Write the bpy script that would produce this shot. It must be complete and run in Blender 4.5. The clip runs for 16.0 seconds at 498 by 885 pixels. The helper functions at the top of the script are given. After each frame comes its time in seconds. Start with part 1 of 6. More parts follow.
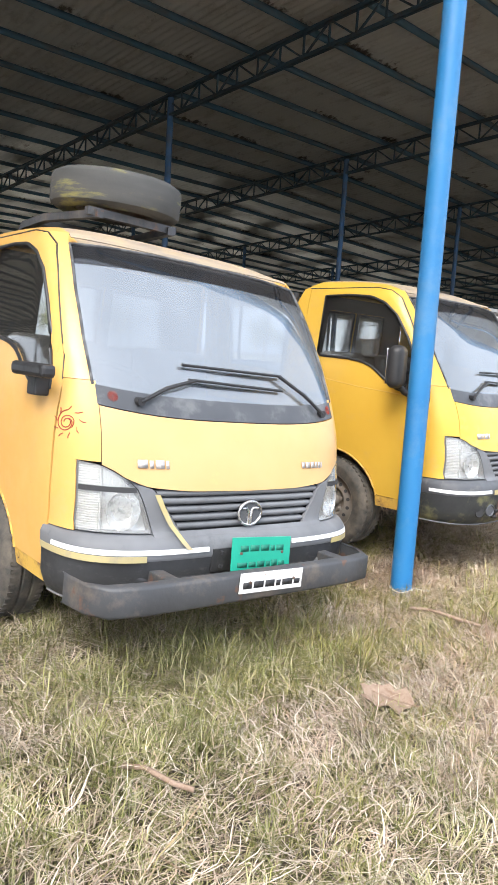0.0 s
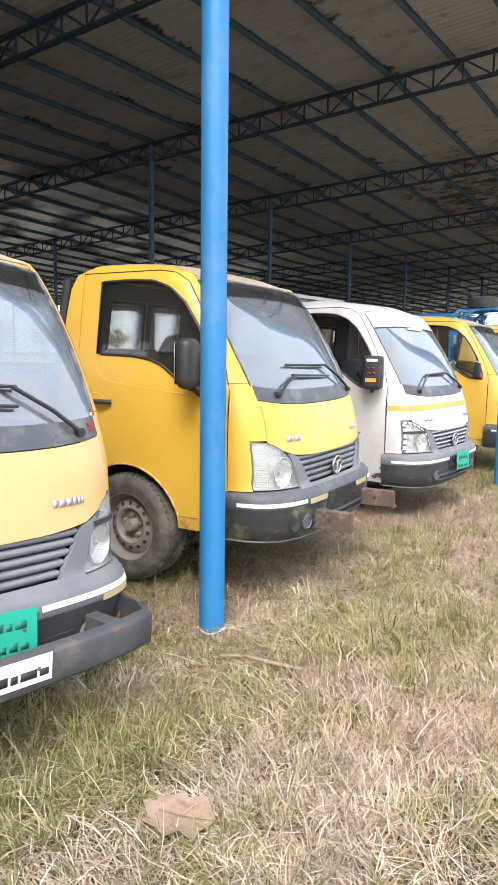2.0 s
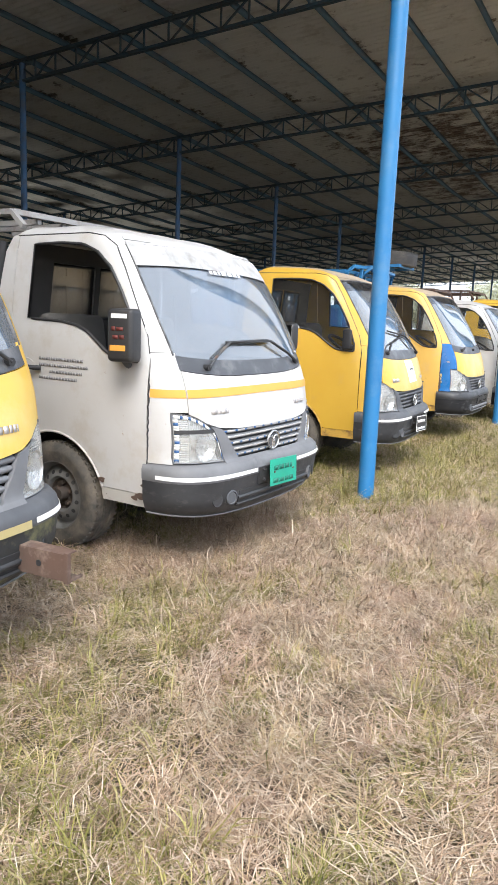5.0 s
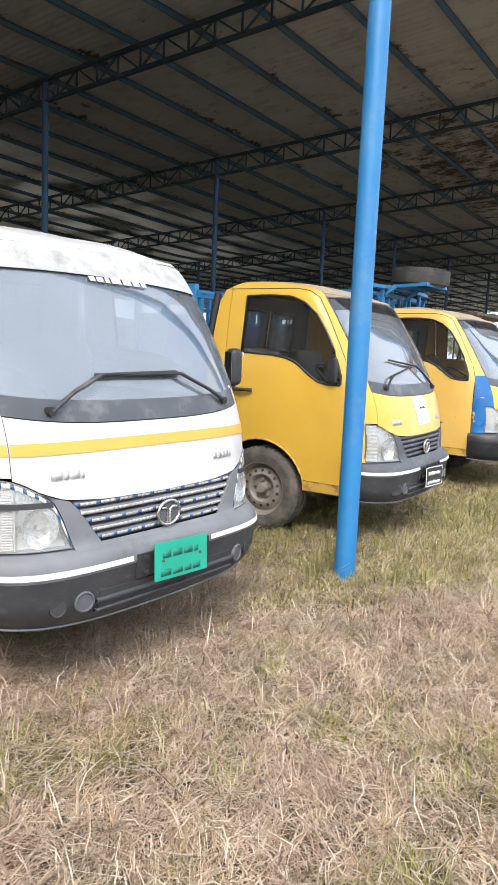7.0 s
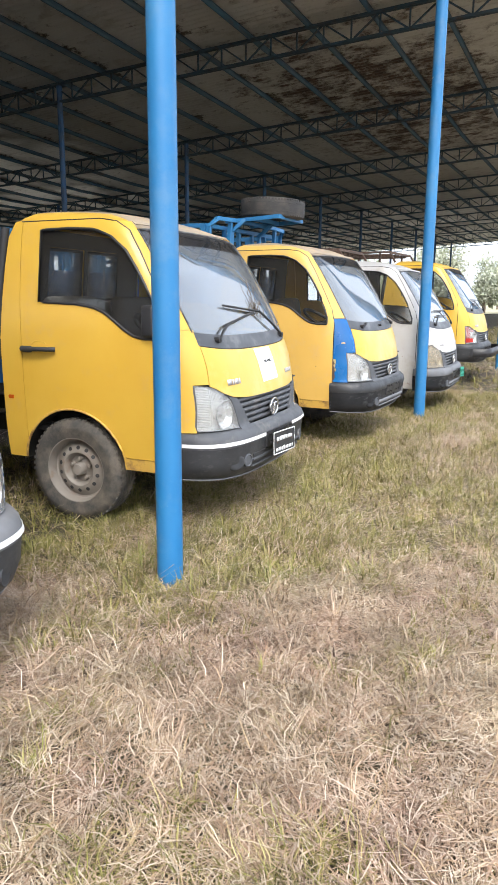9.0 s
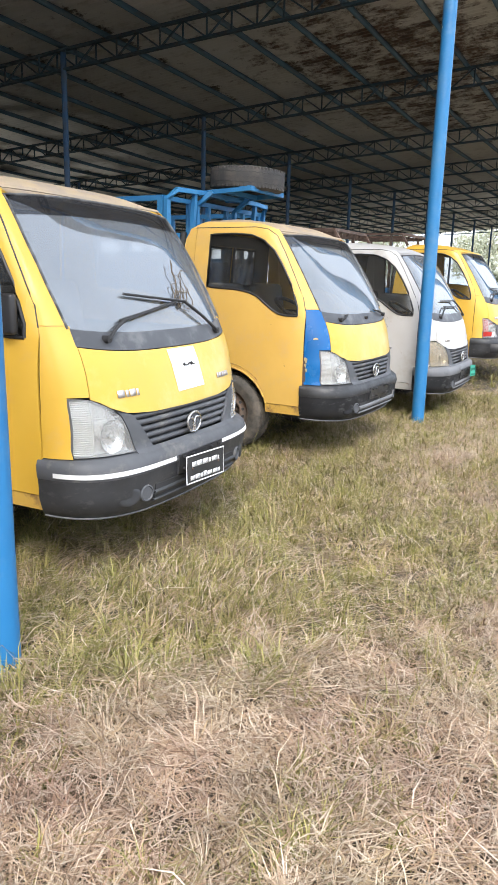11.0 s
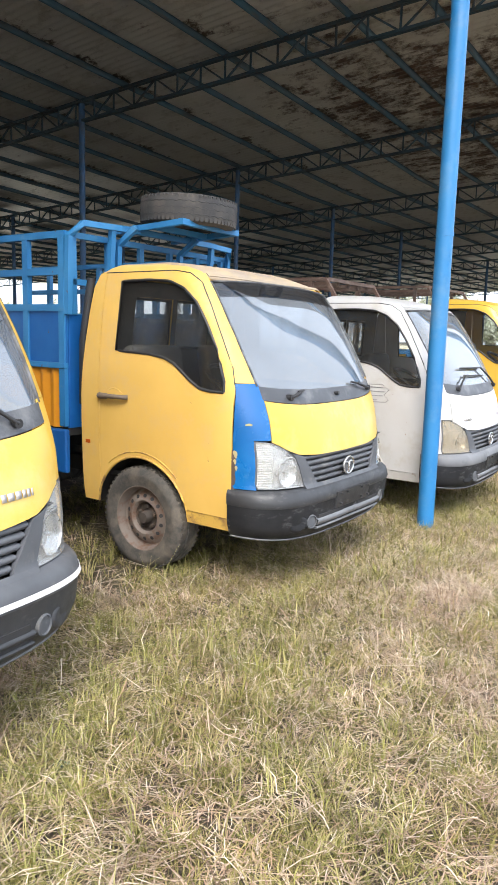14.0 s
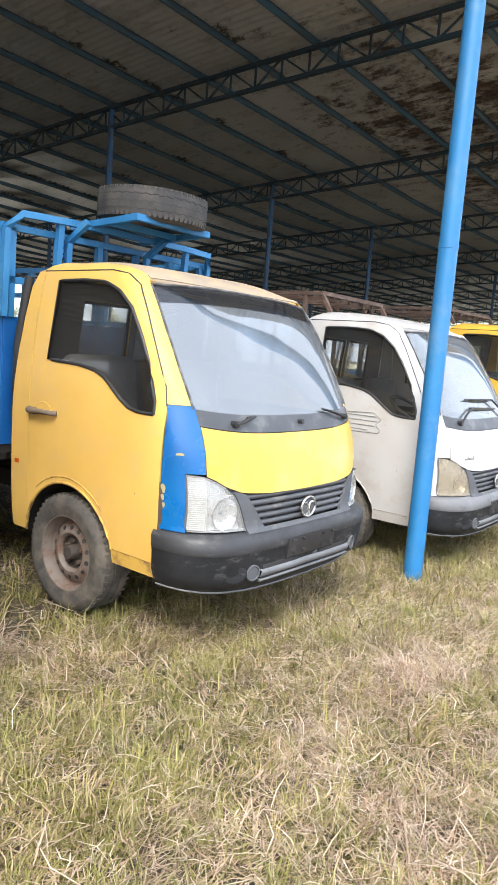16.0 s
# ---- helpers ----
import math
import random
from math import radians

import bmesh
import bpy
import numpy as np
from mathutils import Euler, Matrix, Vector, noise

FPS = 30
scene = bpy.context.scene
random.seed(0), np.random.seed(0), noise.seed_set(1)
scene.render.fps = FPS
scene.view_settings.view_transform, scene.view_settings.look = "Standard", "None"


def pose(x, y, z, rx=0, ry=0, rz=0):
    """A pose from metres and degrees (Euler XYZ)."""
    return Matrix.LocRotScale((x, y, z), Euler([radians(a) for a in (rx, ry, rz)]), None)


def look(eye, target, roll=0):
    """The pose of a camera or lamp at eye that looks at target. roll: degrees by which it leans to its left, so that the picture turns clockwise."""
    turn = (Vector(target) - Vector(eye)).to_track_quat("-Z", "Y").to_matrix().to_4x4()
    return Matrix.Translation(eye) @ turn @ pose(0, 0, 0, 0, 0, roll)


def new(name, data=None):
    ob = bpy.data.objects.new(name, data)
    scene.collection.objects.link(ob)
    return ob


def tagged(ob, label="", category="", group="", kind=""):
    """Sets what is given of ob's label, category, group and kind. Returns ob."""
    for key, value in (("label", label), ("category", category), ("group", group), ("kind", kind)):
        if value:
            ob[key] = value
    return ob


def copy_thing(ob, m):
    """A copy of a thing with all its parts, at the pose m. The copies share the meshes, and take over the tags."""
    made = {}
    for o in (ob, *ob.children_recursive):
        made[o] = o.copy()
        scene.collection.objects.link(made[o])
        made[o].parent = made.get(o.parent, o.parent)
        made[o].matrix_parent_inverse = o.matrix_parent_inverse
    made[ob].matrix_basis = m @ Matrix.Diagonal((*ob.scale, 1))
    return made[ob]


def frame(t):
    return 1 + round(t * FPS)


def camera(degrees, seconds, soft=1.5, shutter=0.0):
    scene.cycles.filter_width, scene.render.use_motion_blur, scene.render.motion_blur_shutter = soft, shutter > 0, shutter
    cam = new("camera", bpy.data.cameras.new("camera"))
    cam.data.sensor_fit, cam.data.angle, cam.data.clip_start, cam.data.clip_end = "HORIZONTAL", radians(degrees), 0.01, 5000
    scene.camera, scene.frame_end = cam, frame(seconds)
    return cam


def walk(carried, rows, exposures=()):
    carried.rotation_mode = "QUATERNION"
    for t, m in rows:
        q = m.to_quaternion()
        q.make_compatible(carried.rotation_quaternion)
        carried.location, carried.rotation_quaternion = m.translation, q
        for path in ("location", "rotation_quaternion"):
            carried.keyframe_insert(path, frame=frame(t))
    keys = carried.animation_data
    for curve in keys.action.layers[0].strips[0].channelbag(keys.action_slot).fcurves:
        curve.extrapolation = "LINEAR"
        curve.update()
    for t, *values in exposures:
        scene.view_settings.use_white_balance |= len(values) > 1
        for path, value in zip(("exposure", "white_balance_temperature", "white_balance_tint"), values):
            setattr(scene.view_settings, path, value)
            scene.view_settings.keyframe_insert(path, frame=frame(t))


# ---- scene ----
# x runs along the row of trucks, y into the shed, z up
cam = camera(39.37, 16.0, soft=1.5)
PATH = [
    (0.0, -3.380, -2.311, 1.359, -41.76, -7.50, -3.50),
    (0.5, -3.246, -2.264, 1.366, -44.40, -7.37, -1.82),
    (1.0, -3.074, -2.218, 1.355, -47.17, -8.15, -0.92),
    (1.5, -2.880, -2.089, 1.358, -51.40, -9.34, 0.09),
    (2.0, -2.627, -2.014, 1.374, -55.43, -7.31, -0.72),
    (2.5, -2.257, -2.000, 1.344, -56.21, -6.69, -2.17),
    (3.0, -1.874, -1.980, 1.320, -57.79, -7.46, -3.01),
    (3.5, -1.453, -1.937, 1.312, -60.25, -9.40, -3.05),
    (4.0, -1.011, -1.996, 1.301, -61.08, -11.74, -2.96),
    (4.5, -0.609, -2.013, 1.299, -59.05, -12.36, -3.16),
    (5.0, -0.207, -2.011, 1.330, -58.99, -9.85, -2.32),
    (7.5, 1.480, -1.987, 1.339, -52.81, -7.88, -2.63),
    (8.0, 1.698, -1.936, 1.325, -54.51, -9.52, -2.36),
    (8.5, 2.004, -1.865, 1.341, -58.53, -10.98, -1.57),
    (9.0, 2.209, -1.874, 1.345, -62.81, -11.77, -0.37),
    (9.5, 2.516, -1.928, 1.350, -63.11, -11.08, -2.85),
    (12.0, 3.858, -1.993, 1.400, -57.75, -13.49, -0.07),
    (12.5, 4.199, -1.978, 1.408, -57.86, -11.66, -0.63),
    (13.0, 4.557, -2.008, 1.401, -56.05, -12.87, -1.20),
    (13.5, 4.831, -2.006, 1.426, -54.46, -10.58, -1.22),
    (14.0, 5.140, -1.891, 1.421, -54.39, -8.73, -1.61),
    (14.5, 5.373, -1.882, 1.425, -51.62, -7.79, 0.66),
    (15.0, 5.709, -1.903, 1.429, -51.41, -8.42, -2.12),
    (15.5, 5.866, -1.890, 1.428, -51.89, -7.99, -3.13),
    (16.0, 5.912, -1.925, 1.432, -50.73, -7.47, -4.38),
]
EXPOSURE = 1.265
walk(cam, [(t, pose(x, y, z, 90 + pitch, roll, yaw)) for t, x, y, z, yaw, pitch, roll in PATH],
     exposures=[(0.0, EXPOSURE + 0.06), (2.5, EXPOSURE + 0.05), (4.0, EXPOSURE - 0.04), (7.5, EXPOSURE - 0.10), (8.0, EXPOSURE - 0.06), (9.5, EXPOSURE - 0.07), (12.0, EXPOSURE - 0.09), (13.5, EXPOSURE + 0.05), (14.5, EXPOSURE + 0.14), (16.0, EXPOSURE + 0.17)])

# ---------------------------------------------------------------- light
world = bpy.data.worlds.new("hazy_sky")
scene.world = world
world.use_nodes = True
wt = world.node_tree
wt.nodes.clear()
sky = wt.nodes.new("ShaderNodeTexSky")
sky.sky_type = "NISHITA"
sky.sun_disc = False
sky.sun_elevation = radians(50)
sky.sun_rotation = radians(245)
sky.air_density, sky.dust_density, sky.ozone_density = 1.0, 6.0, 1.0
hazy = wt.nodes.new("ShaderNodeHueSaturation")
hazy.inputs["Saturation"].default_value = 0.8
back = wt.nodes.new("ShaderNodeBackground")
back.inputs["Strength"].default_value = 0.15
wout = wt.nodes.new("ShaderNodeOutputWorld")
wt.links.new(sky.outputs[0], hazy.inputs["Color"])
veil = wt.nodes.new("ShaderNodeMix")
veil.data_type = "RGBA"
veil.inputs[0].default_value = 0.6
veil.inputs[7].default_value = (7.1, 7.9, 9.2, 1)
wt.links.new(hazy.outputs[0], veil.inputs[6])
wt.links.new(veil.outputs[2], back.inputs["Color"])
wt.links.new(back.outputs[0], wout.inputs["Surface"])

sun_data = bpy.data.lights.new("sun", "SUN")
sun_data.energy = 1.4
sun_data.angle = radians(25)
sun_data.color = (1.0, 0.98, 0.95)
sun = new("sun", sun_data)
sun.matrix_world = look((0, 0, 0), (0.52, 0.37, -0.77))


# ---------------------------------------------------------------- materials
def nodes_of(name):
    m = bpy.data.materials.new(name)
    m.use_nodes = True
    nt = m.node_tree
    return m, nt, nt.nodes["Principled BSDF"]


def add(nt, kind, **values):
    n = nt.nodes.new(kind)
    for k, v in values.items():
        n.inputs[k.replace("_", " ")].default_value = v
    return n


def noise_of(nt, scale, detail=4.0, rough=0.6, stretch=None):
    co = nt.nodes.new("ShaderNodeTexCoord")
    n = add(nt, "ShaderNodeTexNoise", Scale=scale, Detail=detail, Roughness=rough)
    if stretch:
        mp = nt.nodes.new("ShaderNodeMapping")
        mp.inputs["Scale"].default_value = stretch
        nt.links.new(co.outputs["Object"], mp.inputs["Vector"])
        nt.links.new(mp.outputs[0], n.inputs["Vector"])
    else:
        nt.links.new(co.outputs["Object"], n.inputs["Vector"])
    return n


def ramp(nt, src, lo, hi):
    r = nt.nodes.new("ShaderNodeMapRange")
    r.inputs["From Min"].default_value, r.inputs["From Max"].default_value = lo, hi
    nt.links.new(src, r.inputs["Value"])
    return r.outputs["Result"]


def ramp_to(nt, src, lo, hi, a, b):
    r = nt.nodes.new("ShaderNodeMapRange")
    r.inputs["From Min"].default_value, r.inputs["From Max"].default_value = lo, hi
    r.inputs["To Min"].default_value, r.inputs["To Max"].default_value = a, b
    nt.links.new(src, r.inputs["Value"])
    return r.outputs["Result"]


def blend(nt, fac, a, b):
    m = nt.nodes.new("ShaderNodeMix")
    m.data_type = "RGBA"
    if isinstance(fac, float):
        m.inputs[0].default_value = fac
    else:
        nt.links.new(fac, m.inputs[0])
    for sock, c in ((m.inputs[6], a), (m.inputs[7], b)):
        if isinstance(c, tuple):
            sock.default_value = (*c, 1)
        else:
            nt.links.new(c, sock)
    return m.outputs[2]


def surface(name, c1, c2, rough=0.5, rough2=None, metal=0.0, scale=3.0, fine=60.0, bump=0.05, coat=0.0,
            dirt=None, dirt_at=(0.55, 0.75), dirt_scale=6.0, chips=None, chips_at=(0.68, 0.71), chips_scale=14.0, stretch=None, spec=0.5):
    """Paint, plastic or metal: two tones at a large scale, a fine relief, dirt and chips with shapes of their own."""
    m, nt, p = nodes_of(name)
    big = noise_of(nt, scale, 3.0, 0.55, stretch)
    col = blend(nt, ramp(nt, big.outputs["Fac"], 0.3, 0.7), c1, c2)
    rgh = None
    if dirt:
        d = noise_of(nt, dirt_scale, 6.0, 0.68, stretch)
        fac = ramp(nt, d.outputs["Fac"], *dirt_at)
        col = blend(nt, fac, col, dirt)
    if chips:
        c = noise_of(nt, chips_scale, 5.0, 0.6)
        cf = ramp(nt, c.outputs["Fac"], *chips_at)
        col = blend(nt, cf, col, chips)
    nt.links.new(col, p.inputs["Base Color"])
    sm = noise_of(nt, fine, 3.0, 0.6)
    r = nt.nodes.new("ShaderNodeMapRange")
    r.inputs["From Min"].default_value, r.inputs["From Max"].default_value = 0.3, 0.7
    r.inputs["To Min"].default_value, r.inputs["To Max"].default_value = rough, rough2 if rough2 else min(1.0, rough + 0.15)
    nt.links.new(noise_of(nt, scale * 2.3, 5.0, 0.65).outputs["Fac"], r.inputs["Value"])
    nt.links.new(r.outputs[0], p.inputs["Roughness"])
    p.inputs["Metallic"].default_value = metal
    p.inputs["Coat Weight"].default_value = coat
    p.inputs["Coat Roughness"].default_value = 0.12
    p.inputs["Specular IOR Level"].default_value = spec
    if bump:
        b = add(nt, "ShaderNodeBump", Strength=bump, Distance=0.004)
        nt.links.new(sm.outputs["Fac"], b.inputs["Height"])
        nt.links.new(b.outputs[0], p.inputs["Normal"])
    return m


def glass(name, tint, dust, film_colour=(0.55, 0.56, 0.57), dust_at=(0.25, 0.8), gloss=0.03, shine=0.05):
    """A dusty pane: clear, with a glossy face that grows at a slant, under a film of dust."""
    m = bpy.data.materials.new(name)
    m.use_nodes = True
    nt = m.node_tree
    nt.nodes.clear()
    out = nt.nodes.new("ShaderNodeOutputMaterial")
    tr = add(nt, "ShaderNodeBsdfTransparent", Color=(*tint, 1))
    gl = add(nt, "ShaderNodeBsdfGlossy", Color=(1, 1, 1, 1), Roughness=gloss)
    lw = add(nt, "ShaderNodeLayerWeight", Blend=0.5)
    pw = nt.nodes.new("ShaderNodeMath")
    pw.operation = "POWER"
    nt.links.new(lw.outputs["Facing"], pw.inputs[0])
    pw.inputs[1].default_value = 5.0
    mix = nt.nodes.new("ShaderNodeMixShader")
    nt.links.new(ramp_to(nt, pw.outputs[0], 0.0, 1.0, shine, 1.0), mix.inputs[0])
    nt.links.new(tr.outputs[0], mix.inputs[1])
    nt.links.new(gl.outputs[0], mix.inputs[2])
    df = add(nt, "ShaderNodeBsdfDiffuse", Color=(*film_colour, 1))
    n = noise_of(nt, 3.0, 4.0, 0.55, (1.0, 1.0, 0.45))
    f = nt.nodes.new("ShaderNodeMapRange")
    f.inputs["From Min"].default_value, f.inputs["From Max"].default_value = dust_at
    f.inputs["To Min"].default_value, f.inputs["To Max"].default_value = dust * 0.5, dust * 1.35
    streak = noise_of(nt, 9.0, 5.0, 0.7, (2.2, 1.0, 0.22))
    both = nt.nodes.new("ShaderNodeMath")
    both.operation = "MULTIPLY_ADD"
    nt.links.new(streak.outputs["Fac"], both.inputs[0])
    both.inputs[1].default_value = 0.35
    half = nt.nodes.new("ShaderNodeMath")
    half.operation = "MULTIPLY"
    nt.links.new(n.outputs["Fac"], half.inputs[0])
    half.inputs[1].default_value = 0.65
    nt.links.new(half.outputs[0], both.inputs[2])
    nt.links.new(both.outputs[0], f.inputs["Value"])
    film = nt.nodes.new("ShaderNodeMixShader")
    nt.links.new(f.outputs[0], film.inputs[0])
    nt.links.new(mix.outputs[0], film.inputs[1])
    nt.links.new(df.outputs[0], film.inputs[2])
    nt.links.new(film.outputs[0], out.inputs["Surface"])
    return m


LAP_Y = 1.28
M = {
    "faded_yellow": surface("sun_faded_yellow_paint", (0.70, 0.41, 0.12), (0.66, 0.37, 0.095), 0.36, 0.6, coat=0.2, dirt=(0.62, 0.39, 0.15), dirt_at=(0.55, 0.85), chips=(0.22, 0.13, 0.07), chips_at=(0.735, 0.75), bump=0.03),
    "yellow": surface("yellow_paint", (0.69, 0.43, 0.06), (0.65, 0.385, 0.045), 0.32, 0.55, coat=0.25, dirt=(0.60, 0.38, 0.12), dirt_at=(0.58, 0.9), chips=(0.20, 0.12, 0.06), chips_at=(0.745, 0.76), bump=0.03),
    "pale_yellow": surface("faded_yellow_paint", (0.60, 0.375, 0.165), (0.57, 0.345, 0.135), 0.4, 0.6, coat=0.15, dirt=(0.62, 0.42, 0.16), dirt_at=(0.58, 0.9), bump=0.03),
    "lemon": surface("repainted_lemon_paint", (0.62, 0.41, 0.06), (0.59, 0.375, 0.045), 0.3, 0.5, scale=2.0, coat=0.3, dirt=(0.62, 0.47, 0.15), dirt_at=(0.48, 0.72), dirt_scale=3.0, bump=0.02),
    "dull_yellow": surface("dull_yellow_paint", (0.73, 0.465, 0.12), (0.67, 0.41, 0.09), 0.42, 0.65, coat=0.1, dirt=(0.64, 0.43, 0.18), dirt_at=(0.52, 0.85), chips=(0.16, 0.09, 0.04), chips_at=(0.725, 0.74), bump=0.04),
    "white": surface("worn_white_paint", (0.535, 0.535, 0.53), (0.488, 0.478, 0.464), 0.35, 0.6, coat=0.2, dirt=(0.42, 0.38, 0.32), dirt_at=(0.52, 0.80), dirt_scale=4.5, chips=(0.26, 0.16, 0.10), chips_at=(0.71, 0.75), bump=0.03),
    "blue": surface("glossy_blue_paint", (0.002, 0.10, 0.33), (0.003, 0.13, 0.38), 0.16, 0.36, coat=0.25, dirt=(0.10, 0.22, 0.40), dirt_at=(0.66, 0.85), chips=(0.75, 0.5, 0.1), chips_at=(0.74, 0.75), bump=0.02),
    "bed_blue": surface("deep_blue_bed_paint", (0.005, 0.085, 0.30), (0.010, 0.12, 0.37), 0.36, 0.6, dirt=(0.10, 0.16, 0.22), dirt_at=(0.60, 0.82), chips=(0.14, 0.07, 0.035), chips_at=(0.70, 0.73), bump=0.08),
    "cage_blue": surface("chalky_blue_paint", (0.018, 0.155, 0.37), (0.04, 0.22, 0.45), 0.38, 0.62, dirt=(0.15, 0.23, 0.30), dirt_at=(0.58, 0.8), chips=(0.14, 0.07, 0.035), chips_at=(0.70, 0.73), bump=0.08),
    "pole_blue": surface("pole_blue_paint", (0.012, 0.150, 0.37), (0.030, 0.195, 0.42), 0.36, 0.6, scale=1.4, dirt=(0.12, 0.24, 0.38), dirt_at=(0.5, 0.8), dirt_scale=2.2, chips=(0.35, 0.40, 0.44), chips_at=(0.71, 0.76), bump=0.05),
    # darker copy of the post paint: the shed's inner shade is in its colour
    "shaded_pole_blue": surface("shade_darkened_blue_paint", (0.03, 0.10, 0.22), (0.045, 0.12, 0.24), 0.5, 0.7, scale=1.4, dirt=(0.07, 0.08, 0.09), dirt_at=(0.45, 0.7), dirt_scale=2.5, bump=0.05),
    "purlin_blue": surface("faded_purlin_blue", (0.045, 0.115, 0.17), (0.055, 0.095, 0.125), 0.6, 0.8, scale=1.0, dirt=(0.085, 0.075, 0.065), dirt_at=(0.5, 0.72), stretch=(0.25, 1.0, 1.0), bump=0.05),
    "truss_blue": surface("faded_truss_blue", (0.026, 0.068, 0.098), (0.034, 0.054, 0.068), 0.6, 0.8, scale=1.0, dirt=(0.055, 0.042, 0.033), dirt_at=(0.5, 0.7), bump=0.05),
    "orange": surface("orange_side_paint", (0.70, 0.29, 0.015), (0.62, 0.24, 0.012), 0.45, 0.65, dirt=(0.35, 0.19, 0.06), dirt_at=(0.58, 0.8), bump=0.05),
    "plastic": surface("grey_black_plastic", (0.024, 0.025, 0.028), (0.042, 0.044, 0.048), 0.40, 0.68, dirt=(0.11, 0.108, 0.105), dirt_at=(0.56, 0.85), dirt_scale=11.0, stretch=(1.0, 1.0, 2.2), chips=(0.16, 0.16, 0.16), chips_at=(0.70, 0.78), bump=0.12, scale=4.0),
    "grey_plastic": surface("weathered_grey_plastic", (0.062, 0.066, 0.074), (0.095, 0.10, 0.11), 0.5, 0.75, dirt=(0.26, 0.24, 0.21), dirt_at=(0.55, 0.9), bump=0.12, scale=4.0),
    "pale_plastic": surface("bleached_grey_plastic", (0.12, 0.124, 0.132), (0.175, 0.18, 0.19), 0.5, 0.75, dirt=(0.06, 0.06, 0.06), dirt_at=(0.58, 0.85), bump=0.12, scale=4.0),
    "scuffed_plastic": surface("scuffed_black_plastic", (0.010, 0.0105, 0.012), (0.022, 0.023, 0.026), 0.45, 0.75, dirt=(0.16, 0.16, 0.165), dirt_at=(0.56, 0.80), dirt_scale=6.0, stretch=(1.0, 1.0, 2.5), chips=(0.24, 0.24, 0.24), chips_at=(0.66, 0.74), bump=0.15, scale=4.0, spec=0.3),
    "mossy_plastic": surface("mossy_black_plastic", (0.024, 0.025, 0.026), (0.045, 0.047, 0.045), 0.5, 0.8, dirt=(0.24, 0.23, 0.10), dirt_at=(0.48, 0.66), dirt_scale=4.0, bump=0.15, scale=4.0),
    "sill_yellow": surface("scuffed_sill_paint", (0.66, 0.42, 0.09), (0.60, 0.36, 0.07), 0.5, 0.8, dirt=(0.26, 0.14, 0.06), dirt_at=(0.46, 0.62), dirt_scale=8.0, bump=0.12),
    "sill_white": surface("scuffed_white_sill", (0.52, 0.51, 0.49), (0.46, 0.44, 0.41), 0.5, 0.8, dirt=(0.24, 0.14, 0.08), dirt_at=(0.55, 0.70), dirt_scale=8.0, bump=0.12),
    "black": surface("black_trim", (0.018, 0.018, 0.020), (0.035, 0.035, 0.037), 0.35, 0.6, dirt=(0.10, 0.095, 0.085), dirt_at=(0.6, 0.9), bump=0.05),
    "seal": surface("bleached_rubber_seal", (0.035, 0.036, 0.039), (0.065, 0.066, 0.07), 0.6, 0.8, dirt=(0.20, 0.20, 0.20), dirt_at=(0.45, 0.7), dirt_scale=16.0, bump=0.05),
    "cowl": surface("dusty_black_cowl", (0.05, 0.053, 0.06), (0.08, 0.084, 0.093), 0.35, 0.6, dirt=(0.22, 0.22, 0.22), dirt_at=(0.5, 0.85), bump=0.04),
    "under": surface("dark_underbody", (0.015, 0.014, 0.013), (0.03, 0.026, 0.022), 0.8, 0.95, bump=0.1),
    "dark_rubber": surface("bare_tyre_rubber", (0.030, 0.030, 0.031), (0.052, 0.051, 0.050), 0.7, 0.9, dirt=(0.10, 0.088, 0.075), dirt_at=(0.42, 0.75), dirt_scale=9.0, bump=0.2),
    "rubber": surface("dusty_tyre_rubber", (0.040, 0.038, 0.036), (0.066, 0.062, 0.056), 0.75, 0.92, dirt=(0.16, 0.135, 0.105), dirt_at=(0.42, 0.76), dirt_scale=9.0, bump=0.2),
    "handle": surface("dusty_brown_handle", (0.20, 0.155, 0.115), (0.15, 0.115, 0.09), 0.6, 0.8, bump=0.05),
    "hub": surface("rusty_wheel_hub", (0.06, 0.047, 0.038), (0.04, 0.032, 0.027), 0.6, 0.85, dirt=(0.14, 0.09, 0.06), dirt_at=(0.52, 0.72), dirt_scale=18.0, bump=0.2),
    "rim": surface("dusty_steel_rim", (0.255, 0.23, 0.20), (0.195, 0.17, 0.145), 0.5, 0.75, metal=0.1, dirt=(0.20, 0.13, 0.085), dirt_at=(0.55, 0.8), dirt_scale=10.0, bump=0.1),
    "rusty_rim": surface("rusty_steel_rim", (0.20, 0.165, 0.14), (0.15, 0.12, 0.10), 0.6, 0.85, metal=0.1, dirt=(0.15, 0.085, 0.055), dirt_at=(0.48, 0.66), dirt_scale=14.0, bump=0.15),
    "rust": surface("rusty_steel", (0.115, 0.068, 0.05), (0.07, 0.052, 0.043), 0.75, 0.95, dirt=(0.22, 0.16, 0.125), dirt_at=(0.5, 0.7), dirt_scale=12.0, bump=0.3),
    "steel": surface("weathered_grey_steel", (0.085, 0.088, 0.094), (0.055, 0.057, 0.062), 0.42, 0.7, metal=0.3, dirt=(0.19, 0.155, 0.125), dirt_at=(0.5, 0.75), dirt_scale=5.0, chips=(0.15, 0.085, 0.06), chips_at=(0.61, 0.68), chips_scale=9.0, bump=0.2),
    "grey_rim": surface("grey_steel_rim", (0.17, 0.17, 0.165), (0.125, 0.122, 0.118), 0.45, 0.7, metal=0.2, dirt=(0.10, 0.075, 0.055), dirt_at=(0.55, 0.8), dirt_scale=10.0, bump=0.1),
    "chrome": surface("dulled_chrome", (0.72, 0.72, 0.72), (0.6, 0.6, 0.6), 0.18, 0.35, metal=1.0, bump=0.02),
